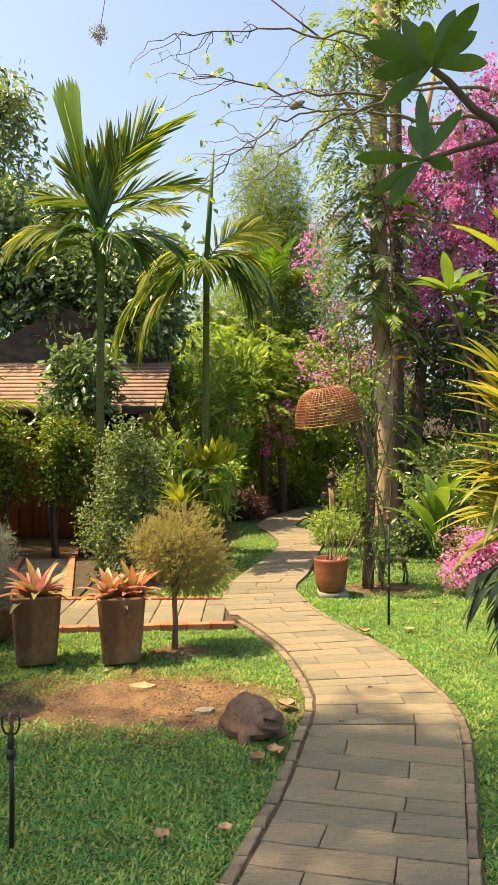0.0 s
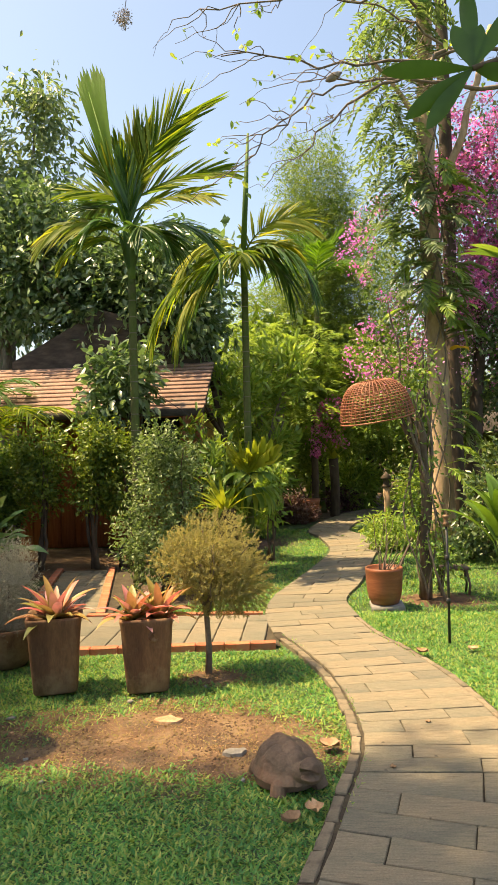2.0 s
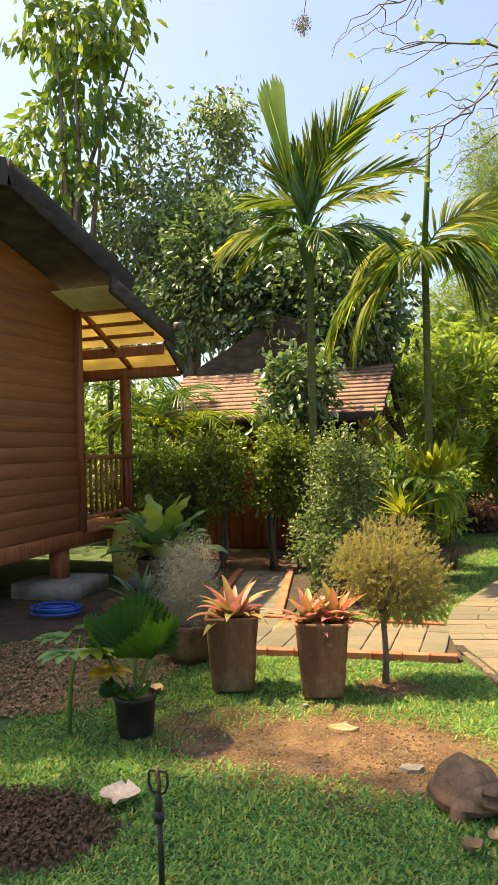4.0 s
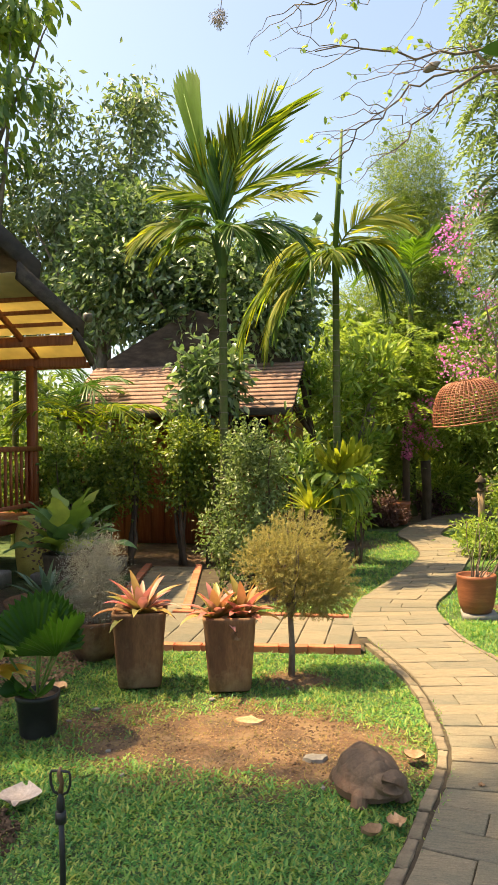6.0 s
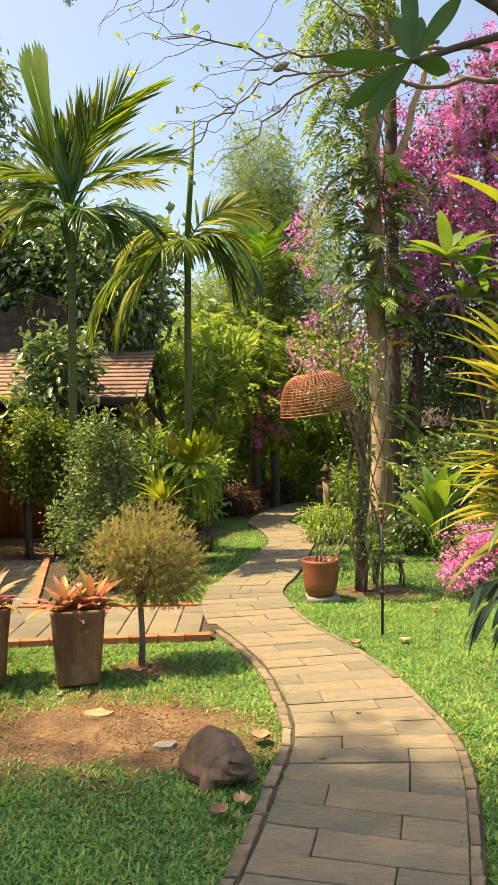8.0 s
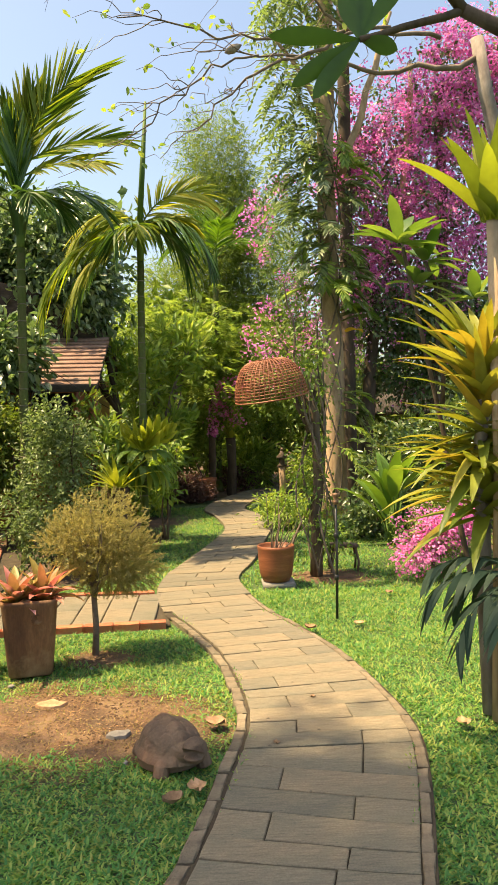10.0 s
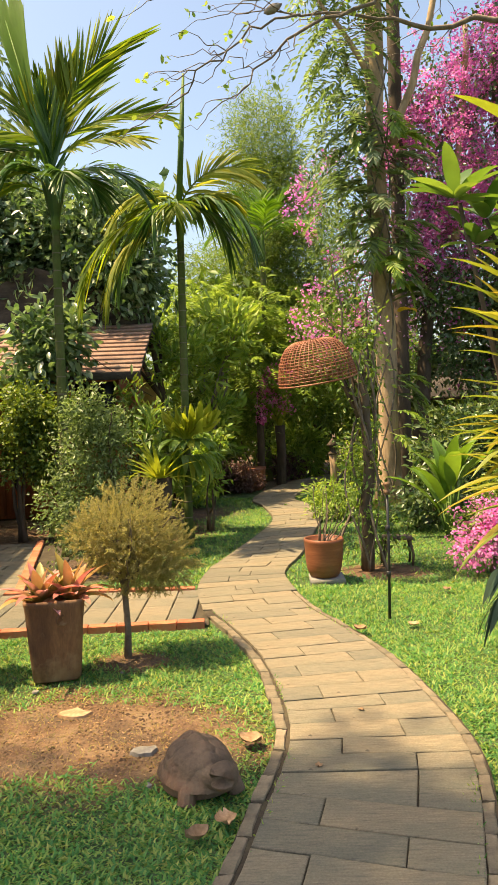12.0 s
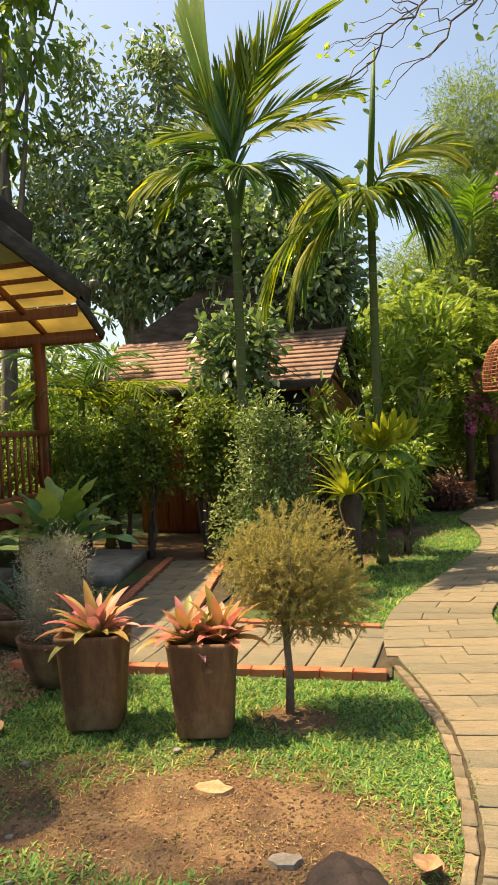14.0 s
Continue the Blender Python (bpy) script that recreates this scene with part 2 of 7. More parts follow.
M["sage"] = leafy("sage_leaf", [(0.09, 0.125, 0.045), (0.15, 0.195, 0.075), (0.23, 0.275, 0.125), (0.31, 0.345, 0.18)], 0.4, 0.38, 1.4, 0.45, through_tint=(1.0, 1.1, 0.6), warm=0.92)
M["sheet"] = leafy("amber_roof_sheet", [(0.74, 0.66, 0.42), (0.78, 0.70, 0.46)], 0.5, 0.5, 0.95, 0.3, 2.0, None, (1.0, 0.95, 0.78), 1.0)
M["gold"] = leafy("golden_needles", [(0.24, 0.225, 0.11), (0.33, 0.30, 0.15), (0.42, 0.37, 0.20), (0.22, 0.245, 0.11)], 0.6, 0.5, 1.5, 0.2, through_tint=(1.1, 1.05, 0.6), warm=1.0)
M["grey_bush"] = leafy("silver_twigs", [(0.29, 0.285, 0.245), (0.36, 0.355, 0.31), (0.44, 0.43, 0.38)], 0.7, 0.3, 1.1, 0.2, through_tint=(1, 1, 0.9), warm=1.0)
M["cas"] = leafy("feathery_leaf", [(0.105, 0.195, 0.05), (0.155, 0.265, 0.072), (0.22, 0.325, 0.095)], 0.55, 0.45, 1.5, 0.2)
M["frangi"] = leafy("thick_leaf", [(0.038, 0.10, 0.018), (0.055, 0.125, 0.022)], 0.4, 0.32, 1.5, 0.45, 9.0)
M["brom"] = leafy("bromeliad_leaf", [(0.58, 0.19, 0.21), (0.30, 0.27, 0.06), (0.50, 0.15, 0.12), (0.62, 0.31, 0.31), (0.24, 0.26, 0.06), (0.54, 0.27, 0.14)], 0.45, 0.3, 1.2, 0.3, 9.0, (0.05, 0.17, (0.20, 0.21, 0.045)), (1.1, 0.82, 0.75), 1.0)
M["vari"] = leafy("variegated_leaf", [(0.14, 0.22, 0.035), (0.30, 0.33, 0.07), (0.10, 0.18, 0.028), (0.36, 0.30, 0.055), (0.19, 0.27, 0.045)], 0.4, 0.35, 1.3, 0.4, 9.0)
M["fan"] = leafy("fan_palm_leaf", [(0.020, 0.075, 0.012), (0.032, 0.10, 0.016), (0.045, 0.13, 0.02)], 0.42, 0.45, 1.6, 0.25, 4.0)
M["banana"] = leafy("broad_leaf", [(0.08, 0.18, 0.028), (0.115, 0.23, 0.038), (0.15, 0.27, 0.048)], 0.35, 0.38, 1.4, 0.5, 4.0)
M["blue"] = leafy("blue_green_leaf", [(0.06, 0.12, 0.075), (0.09, 0.165, 0.105), (0.125, 0.215, 0.14)], 0.5, 0.25, 1.2, 0.35, 6.0)
M["slate"] = leafy("slate_green_leaf", [(0.022, 0.05, 0.034), (0.035, 0.07, 0.048), (0.05, 0.09, 0.06)], 0.6, 0.15, 1.2, 0.2, 6.0)
M["teal"] = leafy("teal_leaf", [(0.10, 0.22, 0.09), (0.15, 0.29, 0.12)], 0.5, 0.3, 1.2, 0.3, 6.0)
M["magenta"] = leafy("magenta_bract", [(0.68, 0.15, 0.53), (0.75, 0.24, 0.57), (0.80, 0.42, 0.68), (0.58, 0.12, 0.52), (0.52, 0.26, 0.26)], 0.6, 0.48, 1.3, 0.2, 3.0, through_tint=(1.1, 0.9, 1.1), warm=1.0)
M["pink"] = leafy("pink_bract", [(0.72, 0.15, 0.52), (0.78, 0.26, 0.60), (0.80, 0.42, 0.70)], 0.6, 0.4, 1.2, 0.2, 6.0, through_tint=(1.1, 0.9, 1.1), warm=1.0)
M["palepink"] = leafy("pale_pink_bract", [(0.52, 0.24, 0.48), (0.62, 0.40, 0.58), (0.46, 0.16, 0.42)], 0.6, 0.35, 1.2, 0.2, 6.0, through_tint=(1.1, 0.9, 1.1), warm=1.0)
M["redleaf"] = leafy("purple_red_leaf", [(0.11, 0.06, 0.06), (0.16, 0.085, 0.085), (0.09, 0.065, 0.055)], 0.5, 0.25, 1.2, 0.3, warm=1.0)
M["yellow"] = leafy("yellow_leaf", [(0.500, 0.340, 0.030), (0.580, 0.420, 0.060)], 0.5, 0.4, 1.2, 0.3)
M["straw"] = leafy("straw_bits", [(0.20, 0.125, 0.065), (0.30, 0.20, 0.105), (0.12, 0.08, 0.048), (0.40, 0.30, 0.18)], 0.8, 0.1, 1.0, 0.2)


def ground_material():
    m = bpy.data.materials.new("garden_ground")
    m.use_nodes = True
    nt = m.node_tree
    p = nt.nodes["Principled BSDF"]
    a = nt.nodes.new("ShaderNodeAttribute")
    a.attribute_name = "bare"
    b = nt.nodes.new("ShaderNodeAttribute")
    b.attribute_name = "dark"
    turf = ramp(nt, tex(nt, 5, 6), [(0.3, (0.030, 0.062, 0.016)), (0.5, (0.058, 0.105, 0.028)), (0.7, (0.105, 0.135, 0.042))])
    earth = ramp(nt, tex(nt, 4, 7), [(0.26, (0.075, 0.042, 0.022)), (0.46, (0.16, 0.088, 0.045)), (0.60, (0.22, 0.135, 0.07)), (0.78, (0.29, 0.20, 0.11))])
    earth = mixc(nt, ramp(nt, tex(nt, 2.3, 7, (1, 1.6, 1), 0.7), [(0.47, (0, 0, 0)), (0.62, (1, 1, 1))]), earth, mixc(nt, 0.7, earth, (0.085, 0.060, 0.038)))
    loam = ramp(nt, tex(nt, 6, 6), [(0.3, (0.05, 0.032, 0.02)), (0.7, (0.14, 0.085, 0.05))])
    fine = tex(nt, 60, 5)
    edge = nt.nodes.new("ShaderNodeMath")
    edge.operation = "MULTIPLY_ADD"
    nt.links.new(tex(nt, 9, 6), edge.inputs[0])
    edge.inputs[1].default_value = 0.9
    nt.links.new(a.outputs["Fac"], edge.inputs[2])
    mask = ramp(nt, edge.outputs[0], [(0.72, (0, 0, 0)), (1.0, (1, 1, 1))])
    c = mixc(nt, mask, turf, earth)
    c = mixc(nt, b.outputs["Fac"], c, loam)
    c = mixc(nt, 0.7, c, ramp(nt, fine, [(0.25, (0.55, 0.55, 0.55)), (0.75, (1.25, 1.25, 1.25))]), "MULTIPLY")
    nt.links.new(c, p.inputs["Base Color"])
    p.inputs["Roughness"].default_value = 0.95
    lumps = nt.nodes.new("ShaderNodeMath")
    lumps.operation = "MULTIPLY_ADD"
    nt.links.new(tex(nt, 13, 5, (1, 1, 1), 0.65), lumps.inputs[0])
    lumps.inputs[1].default_value = 2.2
    nt.links.new(fine, lumps.inputs[2])
    bumped(nt, p, lumps.outputs[0], 1.0, 0.018)
    return m


M["ground"] = ground_material()

# ---- mesh tools ----
R = np.random.RandomState(7)


def unit(a):
    a = np.asarray(a, float)
    return a / np.maximum(np.linalg.norm(a, axis=-1, keepdims=True), 1e-9)


class Build:
    """Gathers vertices and faces for one mesh."""

    def __init__(self):
        self.v, self.f, self.n = [], {}, 0

    def add(self, verts, faces):
        verts = np.asarray(verts, float).reshape(-1, 3)
        for fa in faces:
            self.f.setdefault(len(fa), []).append(np.asarray([fa], int) + self.n)
        self.v.append(verts)
        self.n += len(verts)
        return self

    def add_many(self, verts, faces):
        """verts: (count, k, 3); faces: template tuples."""
        c, k, _ = verts.shape
        off = (np.arange(c) * k)[:, None] + self.n
        for fa in faces:
            self.f.setdefault(len(fa), []).append(np.asarray(fa, int)[None, :] + off)
        self.v.append(verts.reshape(-1, 3))
        self.n += c * k
        return self

    def tube(self, pts, radii, sides=8, caps=True):
        pts = np.asarray(pts, float)
        k = len(pts)
        radii = np.broadcast_to(np.asarray(radii, float), (k,))
        tan = unit(np.gradient(pts, axis=0))
        ref = np.array([0.0, 0, 1]) if abs(tan[0][2]) < 0.9 else np.array([1.0, 0, 0])
        rings = []
        a = np.linspace(0, 2 * np.pi, sides, endpoint=False)
        for i in range(k):
            s = unit(np.cross(tan[i], ref))
            u = np.cross(s, tan[i])
            ref = u if abs(np.dot(u, tan[min(i + 1, k - 1)])) < 0.95 else ref
            rings.append(pts[i] + radii[i] * (np.cos(a)[:, None] * s + np.sin(a)[:, None] * u))
        faces = []
        for i in range(k - 1):
            for j in range(sides):
                jj = (j + 1) % sides
                faces.append((i * sides + j, i * sides + jj, (i + 1) * sides + jj, (i + 1) * sides + j))
        if caps:
            faces += [tuple(range(sides))[::-1], tuple((k - 1) * sides + j for j in range(sides))]
        return self.add(np.concatenate(rings), faces)

    def lathe(self, prof, sides=32, centre=(0, 0, 0), square=0.0, twist=0.0, wob=0.0):
        """A turned (or, with square, four-sided) body from (radius, height) pairs."""
        a = np.linspace(0, 2 * np.pi, sides, endpoint=False) + twist
        sh = 1.0 / np.maximum(np.abs(np.cos(a - twist)), np.abs(np.sin(a - twist)))
        sh = np.minimum(sh, 1.33)
        sh = (1 - square) + square * sh
        rings = []
        for i, (r, z) in enumerate(prof):
            rr = r * sh * (1 + wob * np.sin(3 * a + i))
            rings.append(np.stack([rr * np.cos(a), rr * np.sin(a), np.full(sides, z)], 1) + np.asarray(centre))
        faces = []
        for i in range(len(prof) - 1):
            for j in range(sides):
                jj = (j + 1) % sides
                faces.append((i * sides + j, i * sides + jj, (i + 1) * sides + jj, (i + 1) * sides + j))
        faces += [tuple(range(sides))[::-1], tuple((len(prof) - 1) * sides + j for j in range(sides))]
        return self.add(np.concatenate(rings), faces)

    def slab(self, quad, z0, z1, bevel=0.006):
        """A block on four plan corners (counterclockwise), with its top edges bevelled. z1 may be one height or four."""
        q = np.asarray(quad, float)
        c = q.mean(0)
        d = unit(c - q)
        z1 = np.broadcast_to(np.asarray(z1, float), (4,))
        z0 = np.broadcast_to(np.asarray(z0, float), (4,))
        low = np.column_stack([q, z0])
        up = np.column_stack([q, z1 - bevel])
        top = np.column_stack([q + d * bevel * 1.4, z1])
        f = [(8, 9, 10, 11)]
        for i in range(4):
            j = (i + 1) % 4
            f += [(i, j, 4 + j, 4 + i), (4 + i, 4 + j, 8 + j, 8 + i)]
        f.append((3, 2, 1, 0))
        return self.add(np.concatenate([low, up, top]), f)

    def plank(self, quad, z1, bevel, rs, chip=0.003):
        """A worn paving plank: its outline wavers, its top edges are rounded."""
        q = np.asarray(quad, float)
        out = []
        for i in range(4):
            a, b = q[i], q[(i + 1) % 4]
            m = 6 if np.linalg.norm(b - a) > 0.28 else 3
            for t in range(m):
                out.append(a + (b - a) * (t / m + (rs.uniform(-0.06, 0.06) if t else 0)) + rs.uniform(-chip, chip, 2))
        out = np.array(out)
        n = len(out)
        d = unit(out.mean(0) - out)
        tilt = rs.uniform(-0.006, 0.006, 2)
        z = z1 + out @ tilt
        v = np.concatenate([np.column_stack([out, np.full(n, -0.02)]), np.column_stack([out, z - bevel]), np.column_stack([out + d * bevel * (1.2 + rs.uniform(0, 1.2, n))[:, None], z])])
        f = [tuple(range(2 * n, 3 * n))]
        for i in range(n):
            j = (i + 1) % n
            f += [(i, j, n + j, n + i), (n + i, n + j, 2 * n + j, 2 * n + i)]
        return self.add(v, f)

    def beam(self, a, b, w, h, up=(0, 0, 1), bevel=0.004):
        """A squared timber from a to b, w wide and h deep, with chamfered long edges."""
        a, b = np.asarray(a, float), np.asarray(b, float)
        t = unit(b - a)
        s = unit(np.cross(t, np.asarray(up, float)))
        u = np.cross(s, t)
        e = bevel
        sec = [(-w / 2, -h / 2 + e), (-w / 2 + e, -h / 2), (w / 2 - e, -h / 2), (w / 2, -h / 2 + e), (w / 2, h / 2 - e), (w / 2 - e, h / 2), (-w / 2 + e, h / 2), (-w / 2, h / 2 - e)]
        v = [a + s * x + u * y for x, y in sec] + [b + s * x + u * y for x, y in sec]
        f = [(j, (j + 1) % 8, 8 + (j + 1) % 8, 8 + j) for j in range(8)] + [tuple(range(8))[::-1], tuple(range(8, 16))]
        return self.add(v, f)

    def scatter(self, tv, tf, P, Y, N, length, width, thick=None):
        """Leaves from a template in (across, along, up), at P, pointing along Y, facing N."""
        P, Y = np.asarray(P, float), unit(Y)
        X = unit(np.cross(Y, N))
        Z = np.cross(X, Y)
        L = np.broadcast_to(np.asarray(length, float), (len(P),))[:, None, None]
        W = np.broadcast_to(np.asarray(width, float), (len(P),))[:, None, None]
        T = L if thick is None else thick
        tv = np.asarray(tv, float)
        v = P[:, None, :] + X[:, None, :] * tv[None, :, 0:1] * W + Y[:, None, :] * tv[None, :, 1:2] * L + Z[:, None, :] * tv[None, :, 2:3] * T
        return self.add_many(v, tf)

    def strip(self, base, way, length, width, bend, side=None, n=6, fold=0.15, shape=0.5, wavy=0.0):
        """One long leaf: leaves base along way, bends towards the ground by bend radians, folded along its middle."""
        way = unit(np.asarray(way, float))
        flat = np.array([way[0], way[1], 0.0])
        flat = unit(flat) if np.linalg.norm(flat) > 0.02 else np.array([1.0, 0, 0])
        s = np.cross(flat, [0, 0, 1.0]) if side is None else unit(np.asarray(side, float))
        el = math.asin(max(-1, min(1, way[2])))
        p = np.asarray(base, float)
        rows = []
        for i in range(n + 1):
            t = i / n
            e = el - bend * t ** 1.4
            d = flat * math.cos(e) + np.array([0, 0, 1.0]) * math.sin(e)
            u = np.cross(s, d)
            w = width * (max(0.0, math.sin(math.pi * min(1, (t * 0.93 + 0.07) ** shape)))) ** 0.7 if i < n else 0.001
            wl, wr = w * (1 + wavy * math.sin(21 * t)), w * (1 + wavy * math.sin(24 * t + 2))
            rows.append((p - s * wl / 2 + u * w * (fold + wavy * 0.4 * math.sin(17 * t)), p.copy(), p + s * wr / 2 + u * w * (fold + wavy * 0.4 * math.sin(19 * t + 1))))
            p = p + d * length / n
        v = [q for r in rows for q in r]
        f = []
        for i in range(n):
            a = 3 * i
            f += [(a, a + 1, a + 4, a + 3), (a + 1, a + 2, a + 5, a + 4)]
        return self.add(v, f)

    def mesh(self, name, material, smooth=True):
        me = bpy.data.meshes.new(name)
        v = np.concatenate(self.v)
        me.vertices.add(len(v))
        me.vertices.foreach_set("co", v.astype(np.float32).ravel())
        loops, starts, totals, at = [], [], [], 0
        for k, lst in self.f.items():
            fa = np.concatenate(lst)
            loops.append(fa.ravel())
            starts.append(at + np.arange(len(fa)) * k)
            totals.append(np.full(len(fa), k))
            at += fa.size
        loops, starts, totals = np.concatenate(loops), np.concatenate(starts), np.concatenate(totals)
        me.loops.add(len(loops))
        me.loops.foreach_set("vertex_index", loops.astype(np.int32))
        me.polygons.add(len(starts))
        me.polygons.foreach_set("loop_start", starts.astype(np.int32))
        me.polygons.foreach_set("loop_total", totals.astype(np.int32))
        me.polygons.foreach_set("use_smooth", np.full(len(starts), smooth))
        me.update(calc_edges=True)
        me.validate()
        me.materials.append(M[material])
        return me


def thing(name, loc, label, category, group="", kind=""):
    ob = new(name)
    ob.empty_display_size = 0.1
    ob.location = loc
    return tagged(ob, label, category, group, kind)


LOOSE = ("crown", "leaves", "bracts", "needles", "twigs", "flowers", "florets")


def part(name, b, material, parent, label="", smooth=True):
    ob = new(name, b.mesh(name, material, smooth))
    ob.parent = parent
    return tagged(ob, label, kind="stuff" if name in LOOSE else "")


def solo(name, b, material, loc, label, category, group="", kind="", smooth=True):
    ob = new(name, b.mesh(name, material, smooth))
    ob.location = loc
    return tagged(ob, label, category, group, kind)


DIAMOND = [(0, 0, 0), (0.5, 0.45, 0.07), (0, 1, -0.08), (-0.5, 0.45, 0.07)], [(0, 1, 2), (0, 2, 3)]
OVAL = ([(0, 0, 0), (0, 0.35, -0.01), (0, 0.7, -0.05), (0, 1, -0.14), (-0.42, 0.3, 0.05), (-0.42, 0.68, 0.0), (0.42, 0.3, 0.05), (0.42, 0.68, 0.0)],
        [(0, 6, 1), (1, 6, 7, 2), (2, 7, 3), (0, 1, 4), (1, 2, 5, 4), (2, 3, 5)])
BLADE = [(-0.5, 0, 0), (0.5, 0, 0), (0.42, 0.5, 0.0), (-0.42, 0.5, 0.0), (0, 1, -0.22)], [(0, 1, 2, 3), (3, 2, 4)]


def rnd(n):
    return R.normal(size=(n, 3))


def blob_points(blobs, n, shell=0.5, rough=0.25):
    """Points in a union of ellipsoids (centre, radii), towards their skins, with a ragged outline."""
    vol = np.array([b[1][0] * b[1][1] * b[1][2] for b in blobs]) ** 0.67
    which = R.choice(len(blobs), n, p=vol / vol.sum())
    d = unit(rnd(n))
    r = R.uniform(0, 1, n) ** shell
    C = np.array([b[0] for b in blobs], float)[which]
    A = np.array([b[1] for b in blobs], float)[which]
    lump = 1 + rough * np.sin(5 * d[:, 0] + which * 1.7) * np.sin(4 * d[:, 1] + which) * np.sin(4 * d[:, 2] + 2 * which) + rough * 0.5 * np.clip(R.normal(size=n), -1.4, 1.4)
    return C + A * d * (r * lump)[:, None], d


def foliage(b, blobs, clumps, per, length, width, spread, droop=0.3, template=DIAMOND, shell=0.45, rough=0.25, up=0.5):
    """Clumps of leaves through the blobs."""
    c, d = blob_points(blobs, clumps, shell, rough)
    P = np.repeat(c, per, 0) + rnd(clumps * per) * spread
    out = np.repeat(d, per, 0)
    n = len(P)
    Y = out * 0.6 + rnd(n) * 0.6 + np.array([0, 0, -droop])
    N = rnd(n) * 0.5 + np.array([0, 0, up]) + out * 0.4
    s = R.uniform(0.65, 1.25, n)
    b.scatter(template[0], template[1], P, Y, N, length * s, width * s)
    return c


def wander(a, b, n, amount):
    t = np.linspace(0, 1, n)[:, None]
    a, b = np.asarray(a, float), np.asarray(b, float)
    off = np.cumsum(rnd(n), 0) * amount
    off = off - off[0] - t * (off[-1] - off[0])
    return a * (1 - t) + b * t + off


def tree(name, loc, label, trunk, r0, r1, blobs, clumps, per, length, width, spread, leaf, bark, limbs=6, droop=0.3, template=DIAMOND, shell=0.45, rough=0.25, category="tree", more=None, group=""):
    """A tapered trunk with limbs and a crown of many leaves. Places are taken from the foot."""
    ob = thing(name, loc, label, category, group)
    k = 9
    t = np.linspace(0, 1, k)
    line = wander(trunk[0], trunk[1], k, 0.035 * np.linalg.norm(np.subtract(trunk[1], trunk[0])) / 3)
    rad = r0 * (1 - t) + r1 * t
    rad[0] *= 1.35
    part("trunk", Build().tube(line, rad, 10), bark, ob)
    cb = Build()
    cent = foliage(cb, blobs, clumps, per, length, width, spread, droop, template, shell, rough)
    for i in range(limbs):
        tgt = cent[i * len(cent) // limbs]
        j = R.randint(k // 2, k)
        w = wander(line[j], tgt, 7, 0.06)
        part("limb", Build().tube(w, np.linspace(rad[j] * 0.6, 0.008, 7), 6), bark, ob)
    part("crown", cb, leaf, ob)
    if more:
        for nm, (mat, args) in more.items():
            mb = Build()
            foliage(mb, **args)
            part(nm, mb, mat, ob)
    return ob

# ---- path plan ----
EDGES = [((-1.30, -1.20), (-0.30, -1.50)), ((-0.75, 0.80), (0.22, 0.55)), ((-0.32, 2.00), (0.62, 1.85)), ((0.04, 3.08), (0.94, 3.00)),
         ((0.21, 3.77), (1.12, 3.66)), ((0.32, 4.30), (1.21, 4.14)), ((0.31, 4.74), (1.19, 4.62)), ((0.20, 5.44), (1.06, 5.40)),
         ((0.00, 6.05), (0.85, 6.05)), ((-0.17, 6.50), (0.68, 6.50)), ((-0.27, 7.20), (0.52, 7.25)), ((-0.22, 7.90), (0.50, 7.80)),
         ((-0.08, 8.45), (0.70, 8.60)), ((0.31, 10.04), (0.98, 10.20)), ((0.43, 11.00), (1.13, 11.20)), ((0.30, 12.20), (1.00, 12.30)),
         ((0.14, 13.00), (0.83, 13.06)), ((0.38, 14.30), (1.10, 14.30)), ((1.12, 16.10), (1.70, 15.70)), ((2.60, 18.0), (3.10, 17.5))]


def smooth_line(pts, step):
    """Catmull-Rom through the points, then even steps."""
    p = np.array([2 * np.array(pts[0]) - np.array(pts[1]), *pts, 2 * np.array(pts[-1]) - np.array(pts[-2])], float)
    out = []
    for i in range(1, len(p) - 2):
        for t in np.linspace(0, 1, 16, endpoint=False):
            a, b, c, d = p[i - 1], p[i], p[i + 1], p[i + 2]
            out.append(0.5 * (2 * b + (c - a) * t + (2 * a - 5 * b + 4 * c - d) * t ** 2 + (3 * b - a - 3 * c + d) * t ** 3))
    return np.array(out + [p[-2]])


LE, RE = smooth_line([e[0] for e in EDGES], 0.1), smooth_line([e[1] for e in EDGES], 0.1)
MID = (LE + RE) / 2
RUN = np.concatenate([[0], np.cumsum(np.linalg.norm(np.diff(MID, axis=0), axis=1))])
PATH_LENGTH = RUN[-1]


def along(s, u):
    """A plan point s metres along the path, at u across it (0 its left edge, 1 its right)."""
    l = np.array([np.interp(s, RUN, LE[:, i]) for i in (0, 1)])
    r = np.array([np.interp(s, RUN, RE[:, i]) for i in (0, 1)])
    return l * (1 - u) + r * u


def off_path(x, y):
    """Distance outside the path's edge (negative on it)."""
    x, y = np.atleast_1d(x), np.atleast_1d(y)
    d = np.min((x[:, None] - MID[None, ::3, 0]) ** 2 + (y[:, None] - MID[None, ::3, 1]) ** 2, 1)
    return np.sqrt(d) - np.where(y > 6.7, 0.375, 0.42)


def on_side_path(x, y):
    front = 6.02 + 0.09 * (x + 1.44)
    a = (x > -2.5) & (x < -0.1) & (y > front - 0.05) & (y < 7.2)
    b = (x > -3.0) & (x < -1.72) & (y > 7.1) & (y < 9.6)
    return a | b


def wobble(x, y, f=1.0):
    return np.sin(1.7 * f * x + 0.6) * np.sin(2.3 * f * y + 1.1) * 0.5 + np.sin(4.1 * f * x + 2.2 * y) * 0.25 + np.sin(7.3 * f * y - 3.1 * f * x) * 0.15


